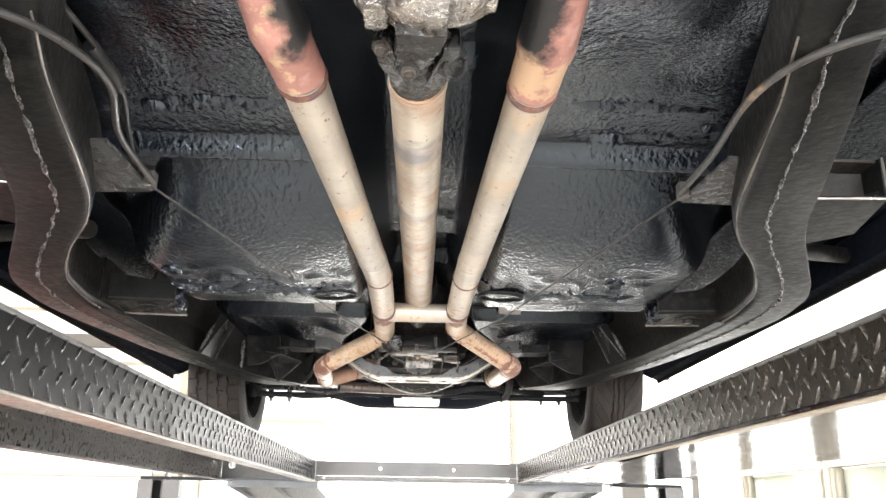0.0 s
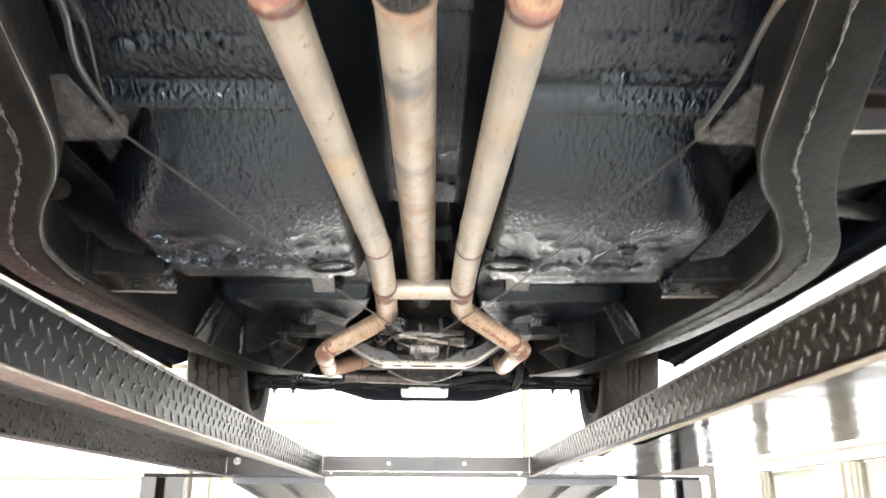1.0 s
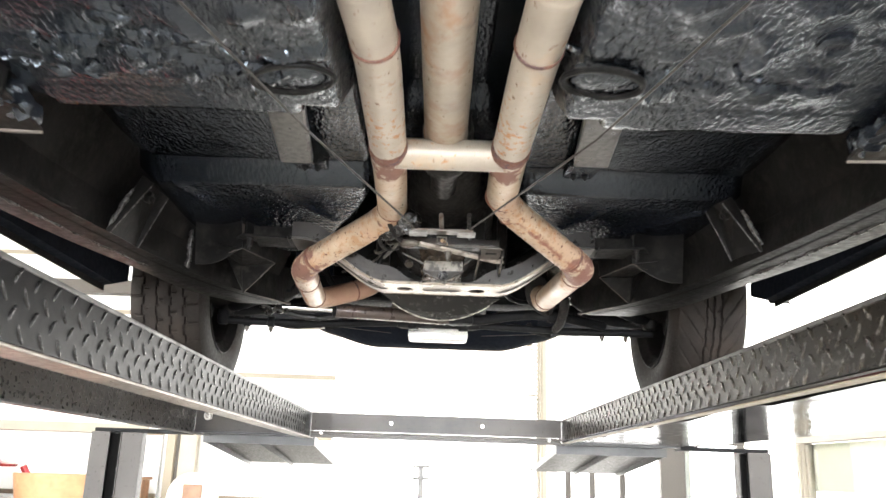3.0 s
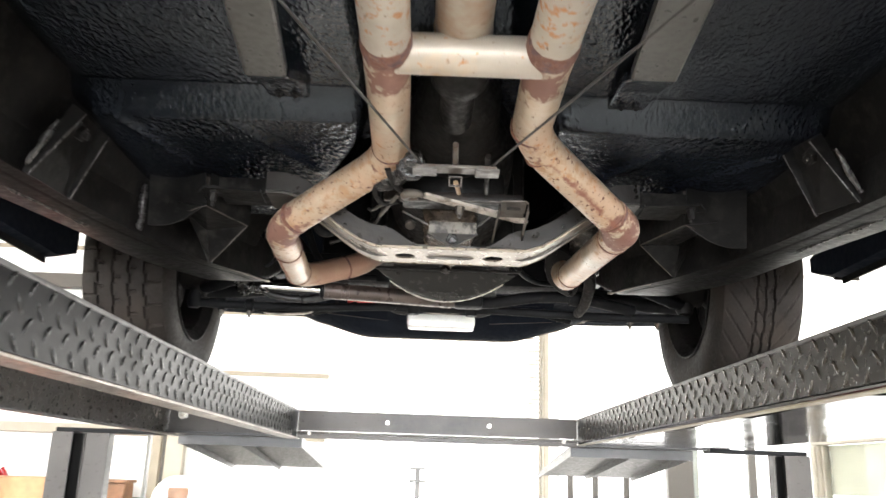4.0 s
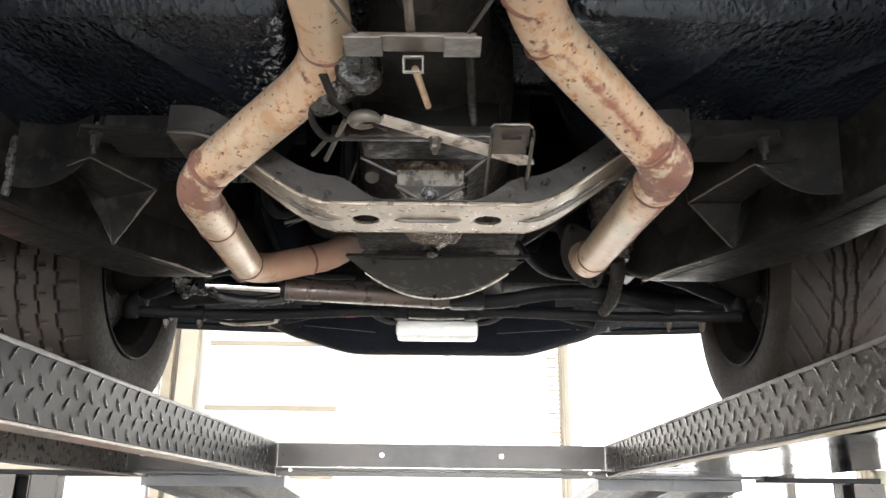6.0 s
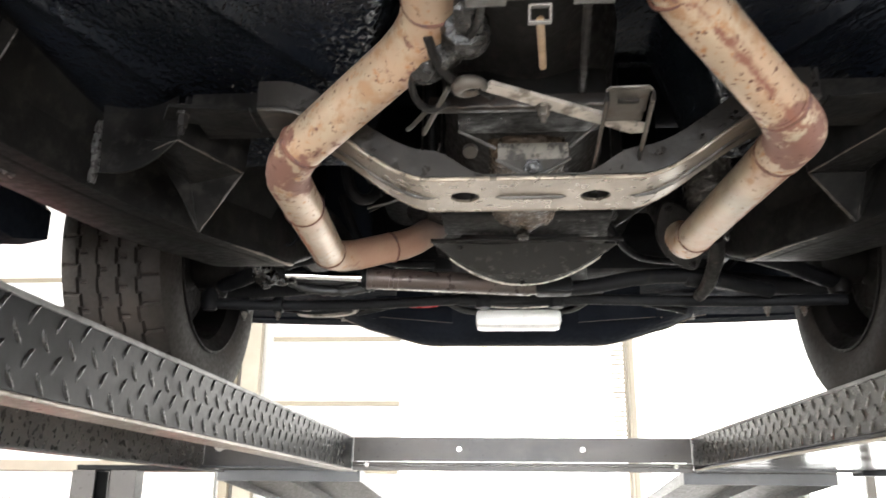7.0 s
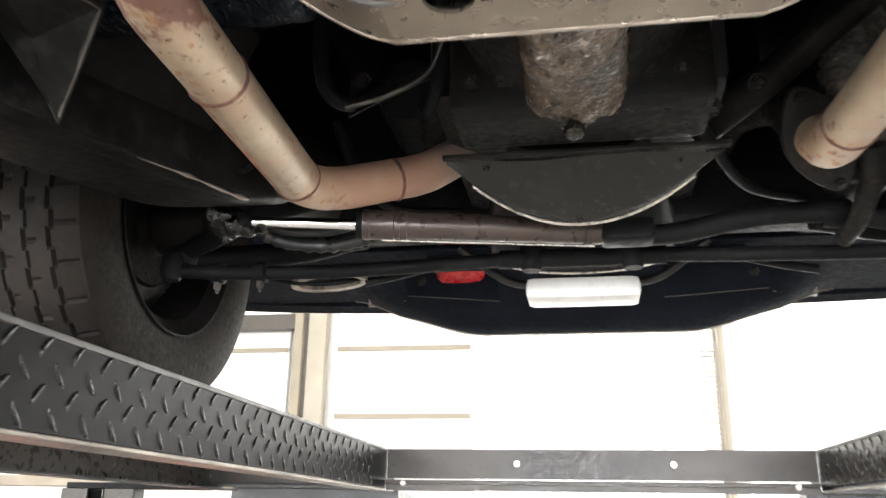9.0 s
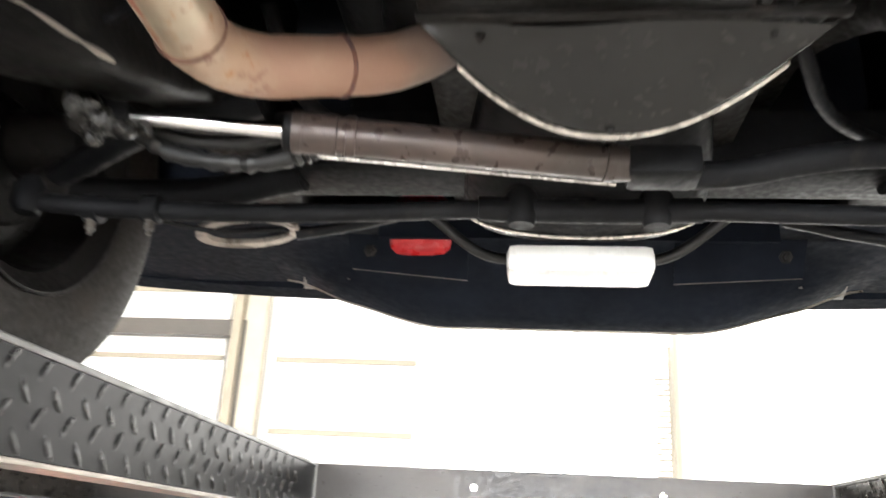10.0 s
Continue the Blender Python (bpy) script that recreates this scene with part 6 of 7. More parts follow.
for x in (0.078, 0.128):
    cp("bracket_side", Plate([(x, 2.70, 2.074), (x + (x - 0.103) * 0.1, 2.862, 2.046), (x + (x - 0.103) * 0.1, 2.862, 2.038), (x, 2.70, 2.062)], 0.003, (1, 0, 0)), DARKIRON, "", bk, False)
    cp("bare_edge", Tube([Vector((x, 2.70, 2.061)).lerp(Vector((x + (x - 0.103) * 0.1, 2.862, 2.037)), u) for u in ((0, 0.5, 1) if x < 0.1 else (0, 0.3, 0.6))], 0.0019, 6, 0.001), BAREGREY, "", bk)
cp("bracket_fold", Tube([(0.078, 2.699, 2.074), (0.082, 2.696, 2.077), (0.124, 2.696, 2.077), (0.128, 2.699, 2.074)], 0.002, 6), BAREGREY, "", bk)
lv = cp("brake_lever", Plate([(-0.06, 2.70, 2.079), (-0.05, 2.685, 2.079), (0.135, 2.785, 2.070), (0.14, 2.80, 2.070), (0.12, 2.803, 2.070)], 0.005, (0, 0, 1)), LEVER, "pale bare steel brake lever", None, False)
arc = [(-0.072 + 0.015 * math.cos(a), 2.692 + 0.013 * math.sin(a), 2.079) for a in [radians(d) for d in range(60, 400, 20)]]
cp("lever_eye", Tube(arc, lambda u: 0.003 + 0.0055 * math.sin(math.pi * u), 10), BAREGREY, "", lv)
cbolt((0.01, 2.735, 2.076), (0, 0, -1), 0.007, 0.014, lv, BAREGREY)
cp("pull_rod", Tube([(-0.098, 2.70, 2.083), (-0.135, 2.80, 2.075)], 0.0035, 8), BAREGREY, "", lv)
eq = cp("cable_equaliser", Box(-0.064, 0.052, 2.437, 2.463, 2.036, 2.041, 0.0015), BAREGREY, "dusty steel brake cable equaliser bar", None, False)
nutm = Matrix.Translation((-0.006, 2.472, 2.028)) @ pose(0, 0, 0, 24, 0, 0)
for a, b, c, d in ((-0.0095, 0.0095, -0.0075, -0.006), (-0.0095, 0.0095, 0.006, 0.0075), (-0.0095, -0.008, -0.0058, 0.0058), (0.008, 0.0095, -0.0058, 0.0058)):
    cp("equaliser_nut", Box(a, b, -0.008, 0.008, c, d, m=nutm), BAREGREY, "", eq, False)
for tx0, tx1 in ((-0.068, -0.034), (0.022, 0.056)):
    cp("equaliser_tab", Box(tx0, tx1, 2.434, 2.466, 2.0325, 2.0355, 0.001), GREASED, "", eq, False)
cp("adjuster_rod", Tube([(-0.005, 2.486, 2.0315), (0.004, 2.62, 2.062)], 0.0036, 10), TANROD, "tan rusty adjuster rod", eq)
cp("speedo_drive", Lathe([(0.02, 0), (0.026, 0.01), (0.026, 0.05), (0.018, 0.06), (0.018, 0.09)], Matrix.Translation((-0.075, 2.60, 2.10)) @ pose(0, 0, 0, -70, 0, 0), 18), OILY, "dark gearbox drive housing", tx)
cp("speedo_nut", Box(-0.085, -0.055, 2.555, 2.60, 2.088, 2.105, 0.005), OILY, "", tx)
cp("kickdown_lever", Plate([(-0.105, 2.66, 2.10), (-0.09, 2.65, 2.10), (-0.05, 2.60, 2.09), (-0.06, 2.59, 2.09)], 0.004, (0, 0, 1)), DARKIRON, "", tx, False)
cp("pull_rod", Tube([(-0.009, 2.39, 2.052), (-0.007, 2.458, 2.042)], 0.0044, 10), BAREGREY, "", eq)
# brake cables to the rail brackets, then sheathed cables running back
for s, bx, by, bz in ((-1, -0.428, 1.24, 2.074), (1, 0.405, 1.24, 2.08)):
    cab = cp("brake_cable", Tube([(s * 0.045 - 0.006, 2.452, 2.040), (s * 0.2, 2.02, 2.052), (bx, by, bz)], 0.0017, 8), WIRE, "thin steel brake cable")
    cp("ferrule", Lathe([(0.009, 0), (0.011, 0.008), (0.008, 0.03), (0.006, 0.034)], Matrix.Translation((bx, by + 0.006, bz)) @ pose(0, 0, s * 26, 90, 0, 0), 12), BAREGREY, "", cab)
    pts = [(bx - s * 0.008, by - 0.01, bz), (bx - s * 0.012, 1.06, 2.075), (s * 0.377, 0.91, 2.07), (s * 0.383, 0.80, 2.058), (s * 0.425, 0.725, 2.05), (s * 0.53, 0.65, 2.045), (s * 0.68, 0.56, 2.06)]
    cp("cable_sheath", Tube(spline(pts, 10), 0.0046, 12, 0.0003), HOSE if s > 0 else CABLEBLK, "sheathed brake cable", cab)
    o = 0.02 if s < 0 else 0
    bt = cp("cable_bracket", Plate([(s * (0.482 + o), 1.13, 2.096), (s * (0.440 + o), 1.125, 2.096), (bx, by + 0.005, bz - 0.008), (s * (0.52 + o), by + 0.02, bz - 0.004)], 0.005, (0, 0, 1)), BRKTM, "black rough-coated cable bracket", None, False)
    cp("bracket_fold", Plate([(bx, by + 0.005, bz - 0.006), (s * (0.52 + o), by + 0.02, bz - 0.004), (s * (0.52 + o), by + 0.02, bz + 0.05), (bx, by + 0.005, bz + 0.035)], 0.004, (0, 1, 0)), FRAMEP, "", bt, False)
    cp("clip", Box(bx - 0.008, bx + 0.008, by - 0.016, by + 0.004, bz - 0.006, bz + 0.02, 0.002), BAREGREY, "small tan retaining clip", bt, False)
# fuel and brake lines along the left of the pan
ln = cp("fuel_line", Tube(spline([(-0.46, 0.72, 2.16), (-0.43, 0.9, 2.155), (-0.425, 1.05, 2.15), (-0.46, 1.2, 2.15), (-0.47, 1.27, 2.13), (-0.45, 1.25, 2.10)], 8), 0.004, 10), CABLEBLK, "thin dark fuel line")
cp("fuel_hose", Tube(spline([(-0.43, 0.96, 2.153), (-0.425, 1.03, 2.15), (-0.43, 1.07, 2.15)], 6), 0.009, 12, 0.001), RUBTRIM, "", ln)
cp("brake_line", Tube(spline([(-0.48, 0.75, 2.165), (-0.45, 0.95, 2.16), (-0.47, 1.2, 2.16), (-0.48, 1.3, 2.16)], 8), 0.004, 8), FRAMEP, "thin black brake line")
# rail clips near the crossmember ends
for s in (-1, 1):
    ep = cp("crossmember_end", Plate([(s * 0.36, 2.80, 2.112), (s * 0.46, 2.785, 2.112), (s * 0.48, 2.82, 2.112), (s * 0.36, 2.86, 2.108)], 0.005, (0, 0, 1)), FRAMEP, "black end plate of the crossmember", None, False)
    cbolt((s * 0.445, 2.80, 2.111), (0, 0, -1), 0.007, 0.02, ep)

# ---- engine, steering and front suspension ----
en = cp("engine_block", Box(-0.20, 0.20, 3.36, 4.05, 2.20, 2.60, 0.03), DARKIRON, "dark engine block and sump")
secs = []
for y, w, z in ((3.50, 0.10, 2.17), (3.62, 0.135, 2.145), (3.76, 0.16, 2.108), (3.85, 0.168, 2.098), (3.9, 0.16, 2.105), (3.95, 0.12, 2.15)):
    secs.append([Vector((w * math.cos(math.pi * k / 12), y, z + 0.05 - 0.05 * abs(math.sin(math.pi * k / 12)) ** 0.7)) for k in range(13)] + [Vector((-w, y, 2.25)), Vector((w, y, 2.25))])
cp("sump", loft(bmesh.new(), secs), STEERBLK, "black sump", en)
rimp = [(0.168 * math.cos(math.pi * k / 28), 3.858, 2.146 - 0.050 * abs(math.sin(math.pi * k / 28)) ** 0.8) for k in range(2, 27)]
cp("sump_rim", Tube(rimp, 0.0025, 6), BRIGHT, "", en)
of = cp("oil_filter", Lathe([(0.02, 0.0), (0.042, 0.002), (0.053, 0.010), (0.0565, 0.022), (0.0565, 0.09), (0.05, 0.10)], Matrix.Translation((-0.263, 4.115, 2.157)) @ pose(0, 0, 0, -8, 0, 0), 36), REDP, "red oil filter can")
bm = bmesh.new()
box(bm, -0.107, 0.107, 3.90, 3.985, 2.061, 2.104, 0.014)
cp("white_tray", bm, WHITEP, "white painted sheet metal tray")
# steering ram
rm = cp("steering_ram", Lathe([(0.016, -0.012), (0.0225, -0.01), (0.0225, 0.035), (0.0205, 0.036), (0.0205, 0.345), (0.018, 0.36), (0.016, 0.40)], Matrix.Translation((-0.313, 3.525, 2.085)) @ pose(0, 0, 0, 0, 90, 12) , 26), RAMBROWN, "brown-painted steering ram cylinder")
cp("ram_gland", Lathe([(0.017, 0), (0.021, 0.002), (0.021, 0.018), (0.017, 0.02)], Matrix.Translation((-0.334, 3.521, 2.085)) @ pose(0, 0, 0, 0, 90, 12), 18), STEERBLK, "", rm)
cp("ram_rod", Tube([(-0.335, 3.521, 2.085), (-0.49, 3.49, 2.085)], 0.0085, 16), CHROME, "chromed ram rod", rm)
cp("rod_end", Box(-0.555, -0.485, 3.475, 3.505, 2.075, 2.098, 0.008), STEERBLK, "", rm)
cp("ram_clevis", Box(0.03, 0.11, 3.575, 3.63, 2.065, 2.10, 0.01), STEERBLK, "", rm)
# thin bright tube draws the highlight line under the ram
cp("ram_glint", Tube([(-0.300, 3.545, 2.0665), (-0.15, 3.577, 2.0665), (0.02, 3.613, 2.0665)], 0.0013, 8, 0.0003), BRIGHT, "thin bright line along the lower edge of the ram", rm)
for dx, r in ((-0.006, 0.0235), (0.05, 0.0225), (0.33, 0.0225)):
    cp("ram_band", Lathe([(r - 0.004, -0.006), (r, -0.005), (r, 0.005), (r - 0.004, 0.006)], Matrix.Translation((-0.313 + dx * 0.978, 3.525 + dx * 0.208, 2.085)) @ pose(0, 0, 0, 0, 90, 12), 26), RAMBROWN, "", rm)
hz = spline([(-0.52, 3.53, 2.10), (-0.46, 3.55, 2.072), (-0.38, 3.56, 2.066), (-0.32, 3.555, 2.075), (-0.30, 3.55, 2.08)], 8)
cp("ram_hose", Tube(hz, lambda u: 0.010 + 0.002 * math.sin(u * 90), 12, 0.002), RUBTRIM, "ribbed black hose", rm)
hz = spline([(-0.54, 3.52, 2.12), (-0.47, 3.54, 2.09), (-0.40, 3.55, 2.085), (-0.33, 3.55, 2.098)], 8)
cp("ram_hose", Tube(hz, 0.008, 12, 0.001), RUBTRIM, "", rm)
cl = cp("centre_link", Tube(spline([(0.05, 3.62, 2.085), (0.14, 3.635, 2.09), (0.24, 3.625, 2.105), (0.32, 3.62, 2.11), (0.40, 3.62, 2.105), (0.55, 3.68, 2.09)], 8), 0.0165, 18), STEERBLK, "black bent steering centre link")
cp("link_collar", Lathe([(0.02, -0.02), (0.023, 0), (0.02, 0.02)], Matrix.Translation((0.375, 3.62, 2.107)) @ pose(0, 0, 0, 0, 90, 0), 18), STEERBLK, "", cl)
pt = cp("pitman_arm", Tube(spline([(0.375, 3.43, 2.135), (0.385, 3.47, 2.11), (0.385, 3.55, 2.075), (0.378, 3.61, 2.062)], 8), lambda u: 0.013 + 0.004 * (1 - u), 14), DARKIRON, "bent dark pitman arm")
cp("steering_box", Lathe([(0.03, 0), (0.035, 0.02), (0.05, 0.04), (0.05, 0.2)], Matrix.Translation((0.372, 3.435, 2.13)), 20), CAST, "", pt)
tr = cp("tie_rod", Tube(spline([(-0.715, 3.685, 2.072), (-0.60, 3.71, 2.072), (-0.40, 3.73, 2.076), (-0.22, 3.74, 2.086), (-0.12, 3.74, 2.090)], 8), 0.0125, 16), STEERBLK, "black tie rod with clamps")
for x in (-0.64, -0.56):
    c = cp("tie_clamp", Lathe([(0.012, -0.012), (0.019, -0.01), (0.019, 0.01), (0.012, 0.012)], Matrix.Translation((x, 3.712, 2.073)) @ pose(0, 0, 0, 0, 90, 0), 14), STEERBLK, "", tr)
    cbolt((x, 3.712, 2.058), (0, 0, -1), 0.007, 0.014, tr, BAREGREY)
cp("rod_end", Lathe([(0.014, -0.02), (0.02, -0.01), (0.02, 0.015), (0.012, 0.03)], Matrix.Translation((-0.715, 3.685, 2.075)), 16), STEERBLK, "", tr)
tr2 = cp("tie_rod", Tube(spline([(0.12, 3.74, 2.09), (0.30, 3.73, 2.082), (0.5, 3.72, 2.076), (0.715, 3.69, 2.072)], 8), 0.0125, 16), STEERBLK, "black tie rod with clamps")
for x in (0.55, 0.63):
    cbolt((x, 3.715, 2.062), (0, 0, -1), 0.007, 0.014, tr2, BAREGREY)
cp("drag_link", Tube(spline([(-0.14, 3.74, 2.09), (-0.05, 3.75, 2.092), (0.05, 3.75, 2.092), (0.14, 3.74, 2.09)], 6), 0.016, 16), STEERBLK, "black drag link")
for x in (-0.085, 0.085):
    cp("link_knuckle", Lathe([(0.016, -0.022), (0.022, -0.01), (0.022, 0.018), (0.014, 0.03)], Matrix.Translation((x, 3.748, 2.092)), 16), STEERBLK)
for s in (-1, 1):
    lc = cp("control_arm", Tube(spline([(s * 0.40, 3.82, 2.175), (s * 0.54, 3.835, 2.150), (s * 0.68, 3.77, 2.122), (s * 0.715, 3.72, 2.118)], 8), lambda u: 0.026 - 0.008 * u, 16, 0.002), STEERBLK, "black forged lower control arm", None)
    cp("rear_leg", Tube(spline([(s * 0.40, 3.62, 2.18), (s * 0.54, 3.64, 2.155), (s * 0.66, 3.69, 2.125), (s * 0.715, 3.72, 2.118)], 8), lambda u: 0.022 - 0.006 * u, 16, 0.002), STEERBLK, "", lc)
    cp("ball_joint", Lathe([(0.010, -0.028), (0.022, -0.022), (0.026, -0.008), (0.024, 0.012), (0.014, 0.03)], Matrix.Translation((s * 0.715, 3.72, 2.115)), 18), DARKIRON, "", lc)
    secs = []
    for k in range(41 if s < 0 else 0):
        a = 2 * math.pi * k / 40
        w = 0.013 + 0.006 * max(0, math.cos(a - 2.6))
        c, q = math.cos(a), math.sin(a)
        u0, v0, u1, v1 = 0.083 * c, 0.050 * q, (0.083 - w) * c, (0.050 - w) * q
        secs.append([Vector((s * (0.463 - u * 0.94 - v * 0.2), 3.80 - u * 0.34 + v, 2.073 + h)) for u, v, h in ((u0, v0, 0), (u0, v0, 0.007), (u1, v1, 0.007), (u1, v1, 0))])
    if s < 0:
        cp("cast_ring", loft(bmesh.new(), secs), LEVER, "pale flat cast ring", lc, False)
    cp("ring_stem", Tube([(s * 0.39, 3.79, 2.070), (s * 0.33, 3.80, 2.085), (s * 0.26, 3.82, 2.11)], 0.008, 10), STEERBLK, "", lc)
    cp("spindle", Lathe([(0.02, 0), (0.035, 0.01), (0.05, 0.06), (0.05, 0.10)], Matrix.Translation((s * 0.66, 3.72, 2.166)) @ pose(0, 0, 0, 0, s * 90, 0), 20), DARKIRON, "", lc)
    cp("bumper_bracket", Plate([(s * 0.505, 4.33, 2.183), (s * 0.530, 4.33, 2.183), (s * 0.555, 4.43, 2.187), (s * 0.530, 4.43, 2.187)], 0.006, (0, 0, 1)), BAREGREY, "bare steel bumper bracket", None, False)
cp("front_crossmember", Box(-0.45, 0.45, 3.78, 3.90, 2.17, 2.26, 0.02), STEERBLK, "black front crossmember")
# valance and splash panels below the radiator
bm = bmesh.new()
rows = []
for j in range(7):
    u = j / 6
    row = []
    for k in range(49):
        x = -0.58 + 1.16 * k / 48
        drop = 0.055 * ease(0.5, 0.24, abs(x))
        y = 4.12 + 0.27 * u
        z = 2.195 - (0.04 * ease(0.58, 0.44, abs(x)) + drop) * ease(0.1, 0.85, u)
        row.append(bm.verts.new((x, y, z)))
    rows.append(row)
for a, b in zip(rows, rows[1:]):
    for k in range(48):
        bm.faces.new((a[k], a[k + 1], b[k + 1], b[k]))
vl = cp("valance", bm, BODYP, "dark blue-black curved front valance")
rimv = [(x, 4.392, 2.195 - 0.04 * ease(0.58, 0.44, abs(x)) - 0.055 * ease(0.5, 0.24, abs(x))) for x in [-0.58 + 1.16 * k / 48 for k in range(49)]]
cp("valance_lip", Tube(rimv, 0.0035, 8, 0.001), LIPM, "worn lower lip", vl)
cp("valance_upright", Plate([(-0.55, 4.40, 2.20), (0.55, 4.40, 2.20), (0.55, 4.42, 2.40), (-0.55, 4.42, 2.40)], 0.006, (0, 1, 0)), BODYP, "", vl, False)
for s, pts in ((-1, ((-0.385, 4.13, 2.135), (-0.18, 4.13, 2.117), (-0.18, 4.10, 2.185), (-0.392, 4.10, 2.190))), (1, ((0.170, 4.13, 2.117), (0.381, 4.13, 2.131), (0.386, 4.10, 2.190), (0.170, 4.10, 2.185)))):
    ap = cp("apron_plate", Plate(pts, 0.003, (0, 1, 0.4)), BODYP, "dark blue-black folded apron plate with a thin pale edge", None, False)
    cp("edge_line", Tube([Vector(pts[0]), Vector(pts[0]).lerp(Vector(pts[1]), 0.5), Vector(pts[1])], 0.0010, 6, 0.0003), BAREGREY, "", ap)
    cbolt((s * 0.352, 4.112, 2.163), (0, -1, -0.4), 0.009, 0.008, ap)
    cp("valance_stay", Tube(spline([(s * 0.42, 4.27, 2.165), (s * 0.46, 4.33, 2.168), (s * 0.50, 4.38, 2.182)], 6), 0.006, 8, 0.002), BAREGREY, "crumpled bare steel stay", None)
cp("splash_panel", Box(-0.95, 0.95, 4.02, 4.44, 2.205, 2.215, 0.003), BODYP, "black splash panel", None, False)
cp("splash_seam", Box(-0.33, 0.33, 4.06, 4.07, 2.17, 2.204), BODYP, "", vl, False)
cp("radiator_hose", Tube(spline([(-0.25, 4.0, 2.20), (-0.16, 4.04, 2.14), (-0.09, 4.06, 2.13)], 8), 0.009, 14), RUBTRIM, "black lower hose")
cp("radiator_hose", Tube(spline([(0.25, 4.0, 2.20), (0.16, 4.04, 2.14), (0.09, 4.06, 2.13)], 8), 0.009, 14), RUBTRIM, "black lower hose")

# ---- wheels ----
def wheel(s, style):
    cx, cy, R, W = s * 0.825, 3.72, 0.335, 0.205
    cz = RUN_TOP + R
    w = empty("wheel", "steel wheel with a worn black tyre", "")
    w.parent = car
    w.location = Vector((cx, cy, cz)) - Vector((0, 2.0, RUN_TOP))
    bm = bmesh.new()
    NA, NW = 420, 72
    ring = []
    for i in range(NA):
        a = 2 * math.pi * i / NA
        row = []
        for j in range(NW + 1):
            v = -1 + 2 * j / NW
            r = R - 0.012 * abs(v) ** 4
            g = 0
            if style == 0:
                band = (v + 1) * 2.5
                zig = band + 0.06 * (1 if (i // 6) % 2 else -1)
                if abs(zig - round(zig)) < 0.055 and 0 < round(zig) < 5:
                    g = 1
                if (i + 5 * int(band)) % 12 == 0 and (band % 1 < 0.45 or int(band) in (0, 4)):
                    g = 0.7
            else:
                for gv in (-0.22, 0.0, 0.22):
                    if abs(v - gv - 0.02 * math.sin(i * 0.52)) < 0.03:
                        g = 0.9
                if (i + 30 * abs(v)) % 12 < 1.3 and (abs(v) > 0.3 or 0.06 < abs(v) < 0.17):
                    g = 0.35
            if abs(v) > 0.97:
                g = 0
            r -= 0.0075 * g
            row.append(bm.verts.new((v * W / 2, r * math.cos(a), r * math.sin(a))))
        ring.append(row)
    for i in range(NA):
        p, q = ring[i], ring[(i + 1) % NA]
        for j in range(NW):
            bm.faces.new((p[j], p[j + 1], q[j + 1], q[j]))
    ty = part("tyre", bm, RUBBER, w, "worn black tyre with brown dust in the tread")
    ty.data.set_sharp_from_angle(angle=radians(25))
    for sd in (-1, 1):
        M = pose(0, 0, 0, 0, 90 * sd, 0)
        prof = [(R - 0.012, W / 2 - 0.0005), (R - 0.03, W / 2 + 0.006), (R - 0.06, W / 2 + 0.010), (R - 0.10, W / 2 + 0.008), (R - 0.135, W / 2 - 0.004), (R - 0.14, W / 2 - 0.02)]
        bm = bmesh.new()
        rr = []
        for r, h in prof:
            rr.append([bm.verts.new(M @ Vector((r * math.cos(2 * math.pi * k / 72), r * math.sin(2 * math.pi * k / 72), h))) for k in range(72)])
        for a, b in zip(rr, rr[1:]):
            for k in range(72):
                bm.faces.new((a[k], a[(k + 1) % 72], b[(k + 1) % 72], b[k]))
        part("sidewall", bm, RUBBER, w)
    M = pose(0, 0, 0, 0, -90 * s, 0)
    rim = Lathe([(0.205, W / 2 - 0.004), (0.208, W / 2 + 0.003), (0.2045, W / 2 + 0.0045), (0.196, W / 2 - 0.008), (0.178, W / 2 - 0.02), (0.172, 0.04), (0.165, 0.0), (0.13, -0.005), (0.11, 0.02), (0.05, 0.03), (0.02, 0.03)], M, 56, False)
    rb = part("rim", rim, RIM, w, "dark painted steel rim")
    part("brake_drum", Lathe([(0.13, -0.02), (0.14, 0.01), (0.14, 0.028), (0.135, 0.032), (0.115, 0.034), (0.11, 0.040), (0.06, 0.042), (0.045, 0.055), (0.035, 0.12)], M, 40), BLACKOIL, w)
    bm = bmesh.new()
    rr = []
    for r, h in ((0.2055, W / 2 + 0.0042), (0.209, W / 2 + 0.0055), (0.2095, W / 2 + 0.0035)):
        rr.append([bm.verts.new(M @ Vector((r * math.cos(2 * math.pi * k / 72), r * math.sin(2 * math.pi * k / 72), h))) for k in range(72)])
    for a, b in zip(rr, rr[1:]):
        for k in range(72):
            bm.faces.new((a[k], a[(k + 1) % 72], b[(k + 1) % 72], b[k]))
    part("rim_edge", bm, DARKIRON, w, "worn rim edge")


wheel(-1, 0)
wheel(1, 1)

# ---- dim things between engine and rails ----
cp("starter_motor", Lathe([(0.03, 0), (0.052, 0.006), (0.054, 0.02), (0.054, 0.16), (0.045, 0.17), (0.02, 0.175)], Matrix.Translation((-0.255, 3.50, 2.30)) @ pose(0, 0, 0, -90, 0, 0), 26), STEERBLK, "black starter motor")
cp("solenoid", Lathe([(0.02, 0), (0.026, 0.004), (0.026, 0.10), (0.015, 0.11)], Matrix.Translation((-0.20, 3.44, 2.235)) @ pose(0, 0, 0, -90, 0, 10), 20), STEERBLK, "black starter solenoid")
